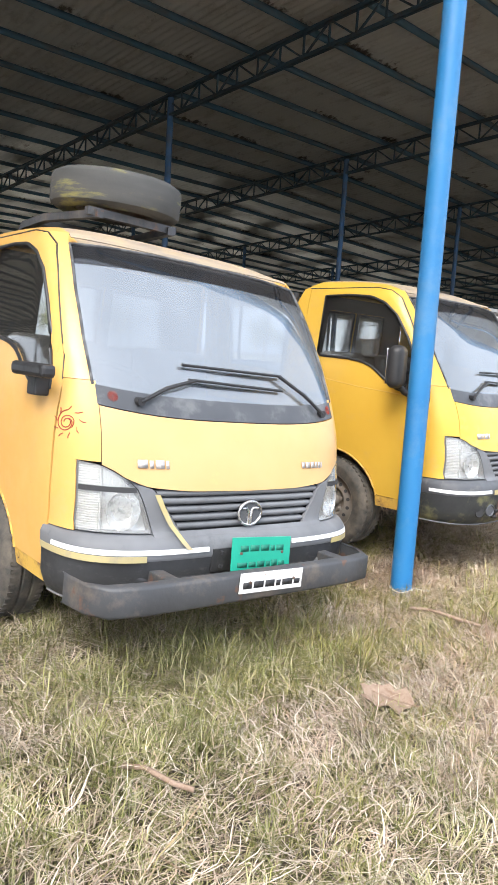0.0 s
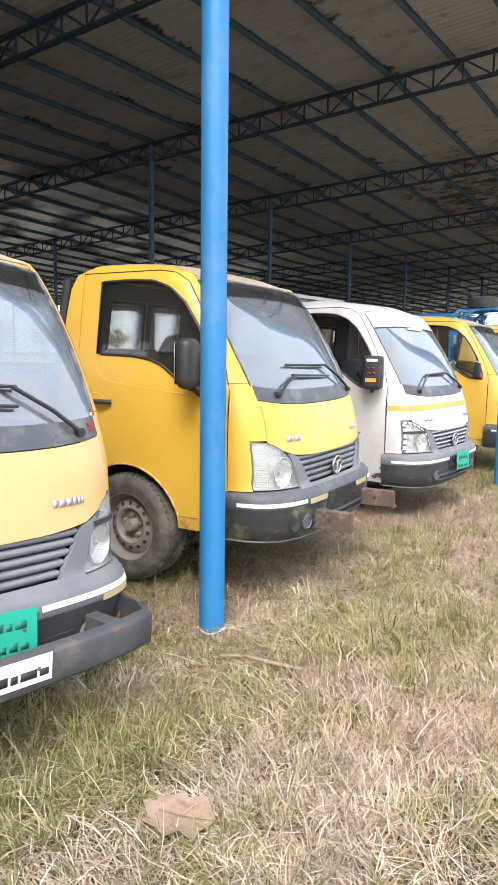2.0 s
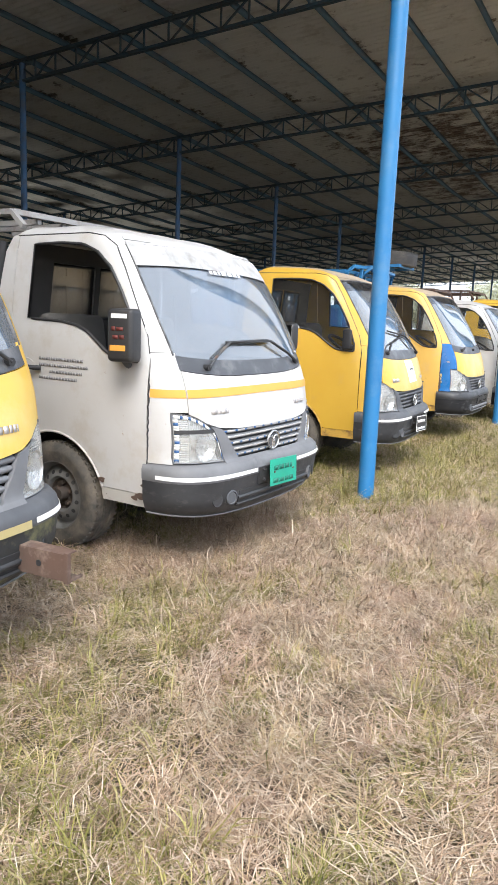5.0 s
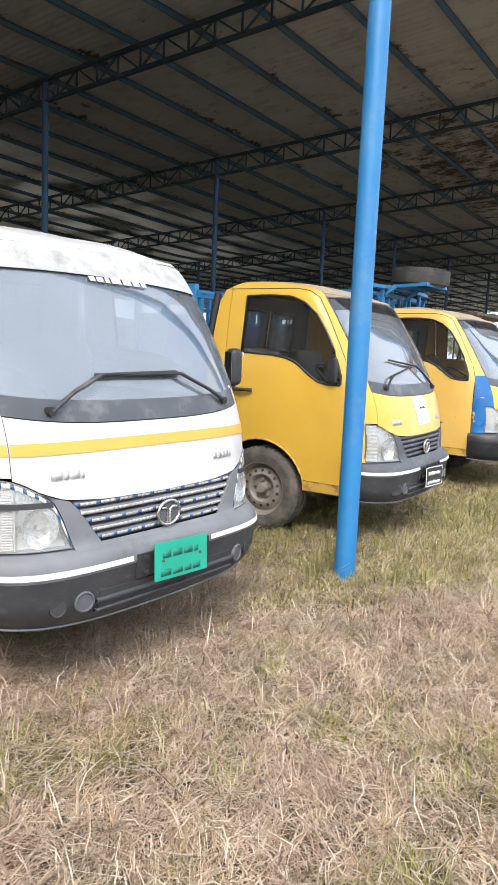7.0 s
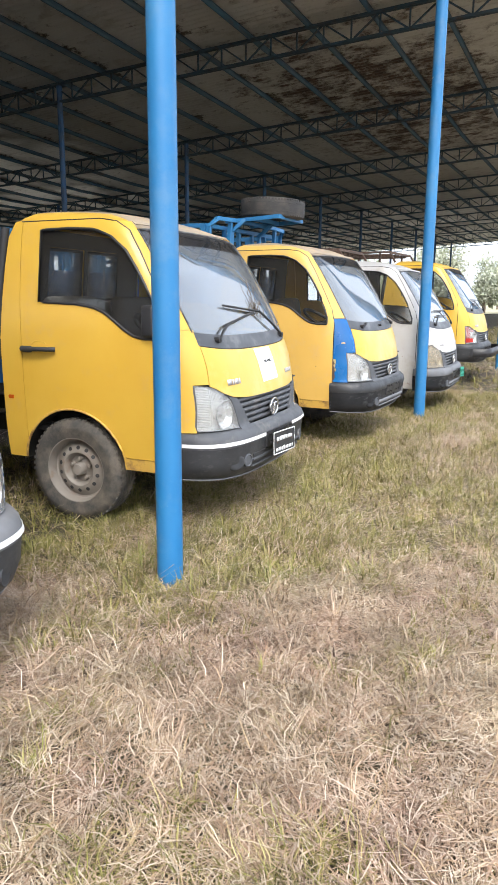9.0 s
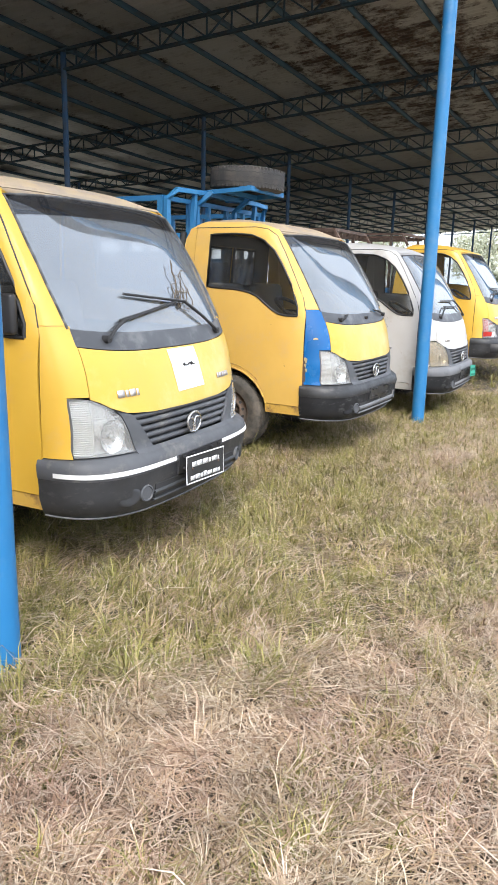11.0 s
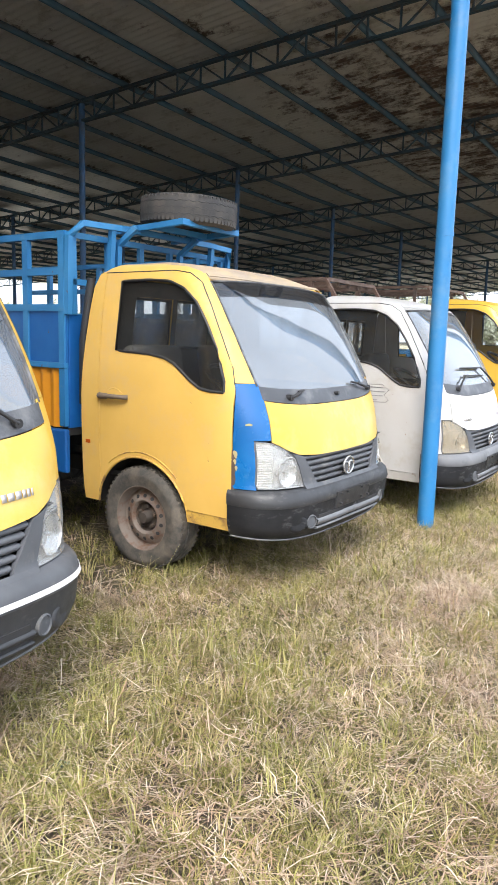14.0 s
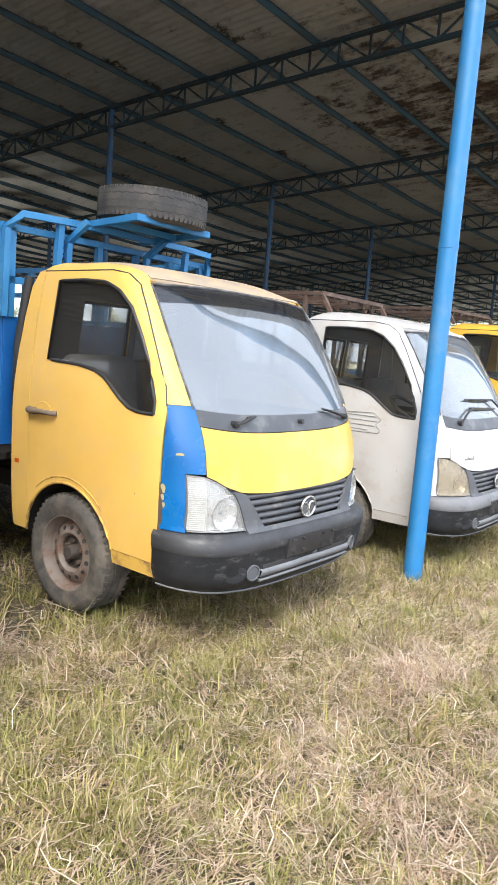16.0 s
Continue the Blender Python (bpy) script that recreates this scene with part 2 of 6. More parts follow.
    "reflector": surface("lamp_reflector", (0.66, 0.66, 0.66), (0.52, 0.52, 0.52), 0.2, 0.4, scale=14.0, metal=0.4, bump=0.02),
    "lamp_bowl": surface("polished_reflector", (0.74, 0.74, 0.74), (0.66, 0.66, 0.66), 0.2, 0.32, metal=0.85, bump=0.01),
    "dull_tape": surface("grubby_white_tape", (0.48, 0.48, 0.47), (0.38, 0.37, 0.36), 0.45, 0.6, dirt=(0.24, 0.23, 0.22), dirt_at=(0.5, 0.7), dirt_scale=14.0, bump=0.03),
    "lamp_white": surface("ribbed_lamp_plastic", (0.52, 0.52, 0.51), (0.44, 0.44, 0.43), 0.2, 0.35, bump=0.02, coat=0.5),
    "stripe": surface("white_reflective_tape", (0.8, 0.8, 0.79), (0.68, 0.68, 0.66), 0.35, 0.5, bump=0.02),
    "yellow_tape": surface("yellow_tape", (0.46, 0.37, 0.15), (0.40, 0.345, 0.21), 0.5, 0.7, dirt=(0.28, 0.25, 0.19), bump=0.04),
    "amber_tape": surface("amber_tape", (0.74, 0.345, 0.06), (0.70, 0.315, 0.05), 0.45, 0.6, bump=0.02),
    "green_plate": surface("green_number_plate", (0.008, 0.30, 0.20), (0.012, 0.36, 0.25), 0.4, 0.6, bump=0.04),
    "white_plate": surface("white_number_plate", (0.75, 0.74, 0.72), (0.65, 0.63, 0.6), 0.5, 0.7, dirt=(0.35, 0.22, 0.14), dirt_at=(0.6, 0.72), dirt_scale=20.0, bump=0.04),
    "black_plate": surface("black_number_plate", (0.02, 0.02, 0.02), (0.035, 0.035, 0.035), 0.5, 0.7, bump=0.04),
    "ink": surface("dark_lettering", (0.02, 0.02, 0.022), (0.04, 0.04, 0.042), 0.6, 0.7, bump=0.0),
    "dark_green": surface("dark_green_lettering", (0.006, 0.15, 0.10), (0.008, 0.18, 0.12), 0.6, 0.7, bump=0.0),
    "grey_ink": surface("grey_lettering", (0.2, 0.2, 0.21), (0.28, 0.28, 0.29), 0.6, 0.7, bump=0.0),
    "red_ink": surface("red_sticker", (0.36, 0.05, 0.03), (0.30, 0.045, 0.03), 0.5, 0.6, bump=0.0),
    "dim_red": surface("faded_red_scrawl", (0.15, 0.03, 0.022), (0.11, 0.022, 0.018), 0.6, 0.7, bump=0.0),
    "paper": surface("dirty_white_film", (0.50, 0.50, 0.50), (0.40, 0.40, 0.40), 0.5, 0.7, scale=5.0, dirt=(0.27, 0.26, 0.24), dirt_at=(0.45, 0.72), dirt_scale=9.0, bump=0.03),
    "plank": surface("weathered_tan_board", (0.42, 0.33, 0.22), (0.33, 0.25, 0.165), 0.75, 0.95, scale=3.0, dirt=(0.22, 0.17, 0.12), dirt_at=(0.5, 0.8), dirt_scale=5.0, bump=0.2),
    "pale_steel": surface("pale_galvanised_tube", (0.40, 0.39, 0.375), (0.30, 0.29, 0.275), 0.45, 0.7, metal=0.2, dirt=(0.20, 0.14, 0.10), dirt_at=(0.55, 0.8), dirt_scale=8.0, bump=0.08),
    "white_ink": surface("white_lettering", (0.8, 0.8, 0.8), (0.7, 0.7, 0.7), 0.5, 0.6, bump=0.0),
    "blue_tape": surface("blue_tape", (0.025, 0.085, 0.22), (0.035, 0.11, 0.27), 0.4, 0.5, bump=0.0),
    "orange_lens": surface("orange_indicator", (0.6, 0.12, 0.01), (0.5, 0.09, 0.01), 0.2, 0.3, bump=0.0, coat=0.5),
    "red_lens": surface("red_lens", (0.45, 0.03, 0.02), (0.35, 0.02, 0.02), 0.2, 0.3, bump=0.0, coat=0.5),
    "seat": surface("grey_seat_cloth", (0.075, 0.073, 0.07), (0.11, 0.105, 0.10), 0.85, 0.95, bump=0.2, fine=200.0),
    "interior": surface("interior_plastic", (0.065, 0.063, 0.06), (0.09, 0.086, 0.082), 0.6, 0.8, bump=0.1),
    # both windscreens: the dust film is blued to stand in for reflected sky
    "screen": glass("dusty_skytint_screen", (0.46, 0.48, 0.50), 0.17, (0.48, 0.53, 0.59), (0.30, 0.68), shine=0.19),
    "screen_clear": glass("less_dusty_skytint_screen", (0.38, 0.40, 0.42), 0.18, (0.48, 0.53, 0.59), (0.30, 0.68), shine=0.18),
    "pane": glass("dusty_side_window", (0.90, 0.91, 0.91), 0.018, (0.5, 0.48, 0.45), shine=0.022),
    "rear_pane": glass("grimy_rear_window", (0.85, 0.85, 0.83), 0.22, (0.62, 0.60, 0.54)),
    # dark tint that carries the shed roof's reflection in the screens
    "reflection_tint": glass("dark_reflection_glass", (0.35, 0.36, 0.40), 0.05, (0.30, 0.32, 0.36)),
    "lens": glass("headlamp_lens", (0.94, 0.95, 0.95), 0.15, (0.62, 0.61, 0.58), gloss=0.08),
    "lens_old": glass("yellowed_headlamp_lens", (0.72, 0.68, 0.58), 0.40, (0.46, 0.41, 0.33), gloss=0.15),
    "dusty_roof": surface("dusty_yellow_roof", (0.47, 0.35, 0.20), (0.41, 0.32, 0.21), 0.6, 0.85, dirt=(0.33, 0.27, 0.21), dirt_at=(0.35, 0.6), dirt_scale=4.0, bump=0.06),
    "marked_rubber": surface("paint_splashed_rubber", (0.060, 0.060, 0.058), (0.09, 0.088, 0.082), 0.75, 0.92, dirt=(0.26, 0.235, 0.07), dirt_at=(0.55, 0.70), dirt_scale=3.2, stretch=(0.8, 0.8, 5.0), bump=0.15),
    "badge": surface("dulled_badge_chrome", (0.66, 0.62, 0.60), (0.52, 0.49, 0.48), 0.3, 0.5, metal=0.4, bump=0.0),
    "mirror": surface("mirror_glass", (0.8, 0.8, 0.8), (0.75, 0.75, 0.75), 0.05, 0.1, metal=1.0, bump=0.0),
}


def roof_sheet_material():
    m, nt, p = nodes_of("aged_corrugated_sheet")
    a = noise_of(nt, 0.5, 5.0, 0.6, (1.0, 0.4, 1.0))
    col = blend(nt, ramp(nt, a.outputs["Fac"], 0.3, 0.7), (0.66, 0.645, 0.595), (0.56, 0.545, 0.50))
    b = noise_of(nt, 3.0, 6.0, 0.7, (1.0, 0.5, 1.0))
    col = blend(nt, ramp(nt, b.outputs["Fac"], 0.52, 0.8), col, (0.29, 0.255, 0.21))
    # rust blotches, thick only in one part of the roof
    co = nt.nodes.new("ShaderNodeTexCoord")
    sx = nt.nodes.new("ShaderNodeSeparateXYZ")
    nt.links.new(co.outputs["Object"], sx.inputs[0])

    def near(sock, mid, half):
        s = nt.nodes.new("ShaderNodeMath")
        s.operation = "SUBTRACT"
        nt.links.new(sock, s.inputs[0])
        s.inputs[1].default_value = mid
        ab = nt.nodes.new("ShaderNodeMath")
        ab.operation = "ABSOLUTE"
        nt.links.new(s.outputs[0], ab.inputs[0])
        return ramp(nt, ab.outputs[0], half, half * 0.35)
    mul = nt.nodes.new("ShaderNodeMath")
    mul.operation = "MULTIPLY"
    nt.links.new(near(sx.outputs["X"], 21.0, 8.0), mul.inputs[0])
    nt.links.new(near(sx.outputs["Y"], 3.6, 4.2), mul.inputs[1])
    r = noise_of(nt, 2.6, 6.0, 0.75, (1.0, 0.55, 1.0))
    lift = nt.nodes.new("ShaderNodeMath")
    lift.operation = "MULTIPLY_ADD"
    nt.links.new(mul.outputs[0], lift.inputs[0])
    lift.inputs[1].default_value = 0.19
    nt.links.new(r.outputs["Fac"], lift.inputs[2])
    rust = blend(nt, ramp(nt, noise_of(nt, 9.0).outputs["Fac"], 0.4, 0.6), (0.135, 0.088, 0.065), (0.07, 0.05, 0.04))
    col = blend(nt, ramp(nt, lift.outputs[0], 0.61, 0.74), col, rust)
    lap = nt.nodes.new("ShaderNodeMath")
    lap.operation = "PINGPONG"
    off = nt.nodes.new("ShaderNodeMath")
    off.operation = "SUBTRACT"
    nt.links.new(sx.outputs["Y"], off.inputs[0])
    off.inputs[1].default_value = LAP_Y
    nt.links.new(off.outputs[0], lap.inputs[0])
    lap.inputs[1].default_value = 1.17
    ragged = nt.nodes.new("ShaderNodeMath")
    ragged.operation = "MULTIPLY_ADD"
    nt.links.new(ramp(nt, lap.outputs[0], 0.30, 0.02), ragged.inputs[0])
    ragged.inputs[1].default_value = 0.16
    nt.links.new(noise_of(nt, 1.9, 6.0, 0.72, (0.8, 0.6, 1.0)).outputs["Fac"], ragged.inputs[2])
    col = blend(nt, ramp(nt, ragged.outputs[0], 0.675, 0.74), col, (0.10, 0.078, 0.06))
    nt.links.new(col, p.inputs["Base Color"])
    p.inputs["Metallic"].default_value = 0.05
    nt.links.new(ramp_to(nt, noise_of(nt, 1.1, 2.0, 0.5).outputs["Fac"], 0.42, 0.58, 0.30, 0.48), p.inputs["Roughness"])
    # yellowed, faintly light-passing sheets deep in the shed and towards its far end

    def times(a, b, op="MULTIPLY"):
        n = nt.nodes.new("ShaderNodeMath")
        n.operation = op
        for i, v in enumerate((a, b)):
            if isinstance(v, float):
                n.inputs[i].default_value = v
            else:
                nt.links.new(v, n.inputs[i])
        return n.outputs[0]
    deep = times(ramp(nt, sx.outputs["Y"], 12.0, 19.0), ramp(nt, sx.outputs["X"], 36.0, 24.0))
    zone = times(deep, ramp(nt, sx.outputs["X"], 34.0, 46.0), "MAXIMUM")
    sheets = ramp(nt, noise_of(nt, 0.9, 2.0, 0.5, (1.0, 0.6, 1.0)).outputs["Fac"], 0.36, 0.62)
    tl = add(nt, "ShaderNodeBsdfTranslucent", Color=(0.86, 0.78, 0.62, 1))
    mx = nt.nodes.new("ShaderNodeMixShader")
    nt.links.new(times(times(zone, sheets), 0.065), mx.inputs[0])
    nt.links.new(p.outputs[0], mx.inputs[1])
    nt.links.new(tl.outputs[0], mx.inputs[2])
    nt.links.new(mx.outputs[0], nt.nodes["Material Output"].inputs["Surface"])
    return m


def ground_material():
    m, nt, p = nodes_of("dry_grass_ground")
    a = noise_of(nt, 0.7, 5.0, 0.6)
    b = noise_of(nt, 45.0, 5.0, 0.7)
    c = noise_of(nt, 9.0, 5.0, 0.65)
    col = blend(nt, ramp(nt, c.outputs["Fac"], 0.35, 0.65), (0.052, 0.041, 0.028), (0.105, 0.083, 0.058))
    col = blend(nt, ramp(nt, a.outputs["Fac"], 0.52, 0.7), col, (0.085, 0.088, 0.035))
    col = blend(nt, ramp(nt, b.outputs["Fac"], 0.56, 0.78), col, (0.25, 0.20, 0.15))
    nt.links.new(col, p.inputs["Base Color"])
    p.inputs["Roughness"].default_value = 0.95
    bp = add(nt, "ShaderNodeBump", Strength=0.6, Distance=0.03)
    nt.links.new(b.outputs["Fac"], bp.inputs["Height"])
    nt.links.new(bp.outputs[0], p.inputs["Normal"])
    return m


def blade_material(name, tones, through_light=0.25):
    """Grass blades: each island takes its own tone; patches drift over the field."""
    m, nt, p = nodes_of(name)
    geo = nt.nodes.new("ShaderNodeNewGeometry")
    cr = nt.nodes.new("ShaderNodeValToRGB")
    els = cr.color_ramp.elements
    while len(els) < len(tones):
        els.new(0.5)
    for i, t in enumerate(tones):
        els[i].position = i / (len(tones) - 1)
        els[i].color = (*t, 1)
    nt.links.new(geo.outputs["Random Per Island"], cr.inputs["Fac"])
    patch_noise = noise_of(nt, 4.5, 5.0, 0.7)
    hsv = nt.nodes.new("ShaderNodeHueSaturation")
    nt.links.new(cr.outputs["Color"], hsv.inputs["Color"])
    v = nt.nodes.new("ShaderNodeMapRange")
    v.inputs["From Min"].default_value, v.inputs["From Max"].default_value = 0.3, 0.7
    v.inputs["To Min"].default_value, v.inputs["To Max"].default_value = 0.66, 1.30
    nt.links.new(patch_noise.outputs["Fac"], v.inputs["Value"])
    hue_noise = noise_of(nt, 1.7, 4.0, 0.6)
    hue = nt.nodes.new("ShaderNodeMapRange")
    hue.inputs["From Min"].default_value, hue.inputs["From Max"].default_value = 0.3, 0.7
    hue.inputs["To Min"].default_value, hue.inputs["To Max"].default_value = 0.486, 0.515
    nt.links.new(hue_noise.outputs["Fac"], hue.inputs["Value"])
    nt.links.new(hue.outputs[0], hsv.inputs["Hue"])
    nt.links.new(v.outputs[0], hsv.inputs["Value"])
    nt.links.new(hsv.outputs["Color"], p.inputs["Base Color"])
    p.inputs["Roughness"].default_value = 0.6
    p.inputs["Specular IOR Level"].default_value = 0.3
    return m


M["sheet"] = roof_sheet_material()
M["ground"] = ground_material()
M["hay_field"] = surface("dry_hay_field", (0.46, 0.40, 0.29), (0.38, 0.36, 0.22), 0.9, 0.98, scale=0.25, fine=30.0, dirt=(0.30, 0.30, 0.14), dirt_at=(0.5, 0.75), dirt_scale=0.6, bump=0.6)
M["straw"] = blade_material("dry_straw", [(0.14, 0.092, 0.058), (0.31, 0.215, 0.148), (0.43, 0.32, 0.228), (0.53, 0.42, 0.315), (0.66, 0.56, 0.45), (0.35, 0.228, 0.155), (0.46, 0.34, 0.205)])
M["grey_straw"] = blade_material("weathered_straw", [(0.14, 0.102, 0.07), (0.33, 0.25, 0.185), (0.47, 0.375, 0.29), (0.58, 0.49, 0.395), (0.72, 0.64, 0.545), (0.37, 0.27, 0.195), (0.48, 0.38, 0.27)])
M["green"] = blade_material("olive_grass", [(0.098, 0.10, 0.022), (0.18, 0.172, 0.042), (0.28, 0.252, 0.072), (0.40, 0.34, 0.155), (0.145, 0.148, 0.030), (0.46, 0.365, 0.20)])
M["cool_green"] = blade_material("grey_green_grass", [(0.090, 0.098, 0.025), (0.165, 0.168, 0.05), (0.27, 0.253, 0.09), (0.42, 0.375, 0.22), (0.13, 0.145, 0.034), (0.50, 0.42, 0.28)])


# ---------------------------------------------------------------- building blocks
def finish(name, bm, material, smooth=True):
    me = bpy.data.meshes.new(name)
    bm.normal_update()
    bm.to_mesh(me)
    bm.free()
    if material:
        me.materials.append(material)
    ob = new(name, me)
    return ob


def part(name, bm, material, parent, label=""):
    ob = finish(name, bm, material)
    ob.parent = parent
    return tagged(ob, label)


def empty(name):
    ob = new(name)
    ob.empty_display_size = 0.2
    return ob


def box(bm, x0, x1, y0, y1, z0, z1, bevel=0.0, m=None, segments=2, smooth=False):
    b = bmesh.new()
    bmesh.ops.create_cube(b, size=1.0)
    for v in b.verts:
        v.co = Vector(((x0 + x1) / 2 + v.co.x * (x1 - x0), (y0 + y1) / 2 + v.co.y * (y1 - y0), (z0 + z1) / 2 + v.co.z * (z1 - z0)))
    if bevel:
        bmesh.ops.bevel(b, geom=list(b.edges), offset=bevel, segments=segments, affect="EDGES", profile=0.5)
    if smooth:
        for f in b.faces:
            f.smooth = True
    merge(bm, b, m)


def merge(bm, b, m=None):
    if m is not None:
        b.transform(m)
    me = bpy.data.meshes.new("scrap")
    b.to_mesh(me)
    b.free()
    bm.from_mesh(me)
    bpy.data.meshes.remove(me)


def tube(bm, pts, r, n=8, square=False, twist=0.0):
    """A round or square bar through points, with closed ends."""
    pts = [Vector(p) for p in pts]
    rings = []
    for i, p in enumerate(pts):
        a = pts[max(i - 1, 0)]
        b = pts[min(i + 1, len(pts) - 1)]
        d = (b - a).normalized()
        ref = Vector((0, 0, 1)) if abs(d.z) < 0.9 else Vector((0, 1, 0))
        s = d.cross(ref).normalized()
        t = s.cross(d).normalized()
        k = 4 if square else n
        ring = []
        for j in range(k):
            an = 2 * math.pi * j / k + (math.pi / 4 if square else 0) + twist
            rr = r * (1.414 if square else 1)
            ring.append(bm.verts.new(p + s * math.cos(an) * rr + t * math.sin(an) * rr))
        rings.append(ring)
    for a, b in zip(rings, rings[1:]):
        for j in range(len(a)):
            f = bm.faces.new((a[j], a[(j + 1) % len(a)], b[(j + 1) % len(a)], b[j]))
            f.smooth = not square
    for ring, rev in ((rings[0], True), (rings[-1], False)):
        f = bm.faces.new(list(reversed(ring)) if not rev else ring)
        for e in f.edges:
            e.smooth = False


def lathe(bm, profile, n=32, m=None, closed=False):
    """Turns a profile of (radius, height) round the z axis."""
    b = bmesh.new()
    rings = []
    for r, h in profile:
        rings.append([b.verts.new((r * math.cos(2 * math.pi * j / n), r * math.sin(2 * math.pi * j / n), h)) for j in range(n)])
    pairs = list(zip(rings, rings[1:])) + ([(rings[-1], rings[0])] if closed else [])
    for a, c in pairs:
        for j in range(n):
            f = b.faces.new((a[j], a[(j + 1) % n], c[(j + 1) % n], c[j]))
            f.smooth = True
    b.normal_update()
    for e in b.edges:
        if len(e.link_faces) == 2 and e.calc_face_angle(0) > 0.6:
            e.smooth = False
    merge(bm, b, m)


def sheet(rows, thick=0.005, bm=None, inward=None, skip=()):
    """A shell from rows of points, with a thickness and closed rim; inward points to its back."""
    bm = bm or bmesh.new()
    g = [[bm.verts.new(p) for p in r] for r in rows]
    R, C = len(g), len(g[0])
    faces = []
    for i in range(R - 1):
        for j in range(C - 1):
            if (i, j) not in skip:
                faces.append((i, j))
    nrm = [[Vector() for _ in range(C)] for _ in range(R)]
    for i, j in faces:
        a, b, c, d = g[i][j].co, g[i][j + 1].co, g[i + 1][j + 1].co, g[i + 1][j].co
        n = (c - a).cross(d - b)
        for ii, jj in ((i, j), (i, j + 1), (i + 1, j + 1), (i + 1, j)):
            nrm[ii][jj] += n
    mid = Vector()
    for r in nrm:
        for n in r:
            mid += n
    flip = inward is not None and mid.dot(Vector(inward)) > 0
    back = [[bm.verts.new(g[i][j].co - (nrm[i][j].normalized() * (-thick if flip else thick))) for j in range(C)] for i in range(R)]

    def quad(q, smooth):
        try:
            f = bm.faces.new(q if not flip else q[::-1])
            f.smooth = smooth
            return f
        except ValueError:
            return None
    for i, j in faces:
        quad([g[i][j], g[i][j + 1], g[i + 1][j + 1], g[i + 1][j]], True)
        quad([back[i][j], back[i + 1][j], back[i + 1][j + 1], back[i][j + 1]], True)
    rim = [(0, j) for j in range(C)] + [(i, C - 1) for i in range(1, R)] + [(R - 1, j) for j in range(C - 2, -1, -1)] + [(i, 0) for i in range(R - 2, 0, -1)]
    for (i, j), (k, l) in zip(rim, rim[1:] + rim[:1]):
        f = quad([g[k][l], g[i][j], back[i][j], back[k][l]], False)
        if f:
            for e in f.edges:
                e.smooth = False
    return bm


def lerp(a, b, t):
    return a + (b - a) * t


def curve(points, x):
    """Piecewise linear look-up in a short table of (x, y)."""
    if x <= points[0][0]:
        return points[0][1]
    for (x0, y0), (x1, y1) in zip(points, points[1:]):
        if x <= x1:
            return lerp(y0, y1, (x - x0) / (x1 - x0))
    return points[-1][1]


def steps(a, b, n):
    return [lerp(a, b, i / (n - 1)) for i in range(n)]


# ---------------------------------------------------------------- ground and shed
def ground_z(x, y):
    rise = 0.10 * max(0.0, min(1.0, (x - 11.0) / 4.0))
    # the first truck's driver's side stands a little higher
    rise += 0.068 * max(0.0, min(1.0, (-1.25 - x) / 0.8)) * max(0.0, min(1.0, (y + 0.7) / 0.9))
    return rise + 0.018 * noise.noise(Vector((x * 0.35, y * 0.35, 0.0))) - 0.012


def make_ground():
    xs = [-400, -150, -60] + steps(-24, 80, 209) + [150, 400]
    ys = [-400, -150, -40] + steps(-14, 50, 129) + [150, 400]
    verts = [(x, y, ground_z(x, y)) for y in ys for x in xs]
    n = len(xs)
    faces = [(j * n + i, j * n + i + 1, (j + 1) * n + i + 1, (j + 1) * n + i) for j in range(len(ys) - 1) for i in range(n - 1)]
    me = bpy.data.meshes.new("ground")
    me.from_pydata(verts, [], faces)
    me.polygons.foreach_set("use_smooth", [True] * len(faces))
    me.materials.append(M["ground"])
    return tagged(new("ground", me), "flat field of trampled dry straw and green grass", "ground", kind="structure")


make_ground()


def make_field(x0, x1, y0, y1):
    bm = bmesh.new()
    xs, ys = steps(x0, x1, 40), steps(y0, y1, 40)
    grid = [[bm.verts.new((x, y, 0.05 + 0.10 * max(0.0, min(1.0, (x - 11.0) / 4.0)) + 0.03 * noise.noise(Vector((x * 0.2, y * 0.2, 3.0))))) for x in xs] for y in ys]
    for r0, r1 in zip(grid, grid[1:]):
        for i in range(len(xs) - 1):
            bm.faces.new((r0[i], r0[i + 1], r1[i + 1], r1[i]))
    return tagged(finish("field", bm, M["hay_field"]), "sunlit pale field of dry hay beyond the shed", "field", kind="structure")


# the open field behind the shed and beyond its far end
make_field(-60, 63, 34.5, 120)
make_field(63, 160, -60, 120)

ROOF_FRONT, ROOF_FALL, SHED_BACK = -0.35, 0.050, 35.0
BAYS = [-16.3, -11.0, -5.75, -0.45, 4.75, 9.97, 15.1, 20.35] + [25.5 + 5.4 * k for k in range(7)]
FRONT_X = {-0.45: 0.0, 4.75: 4.85, 9.97: 10.17, 15.1: 15.4}
FRONT_Y = {4.75: -0.10, 15.1: -0.15}
ROWS_Y = [9.5, 19.0, 28.5]
END_X, START_X = 61.5, -21.0


def chord_z(y, x=0.0):
    return 6.66 - ROOF_FALL * y - 0.044 * min(max(x - 10.0, 0.0), 14.0)


def bay_x(xr, y):
    xf = FRONT_X.get(xr, xr)
    return lerp(xf, xr, y / 9.5)


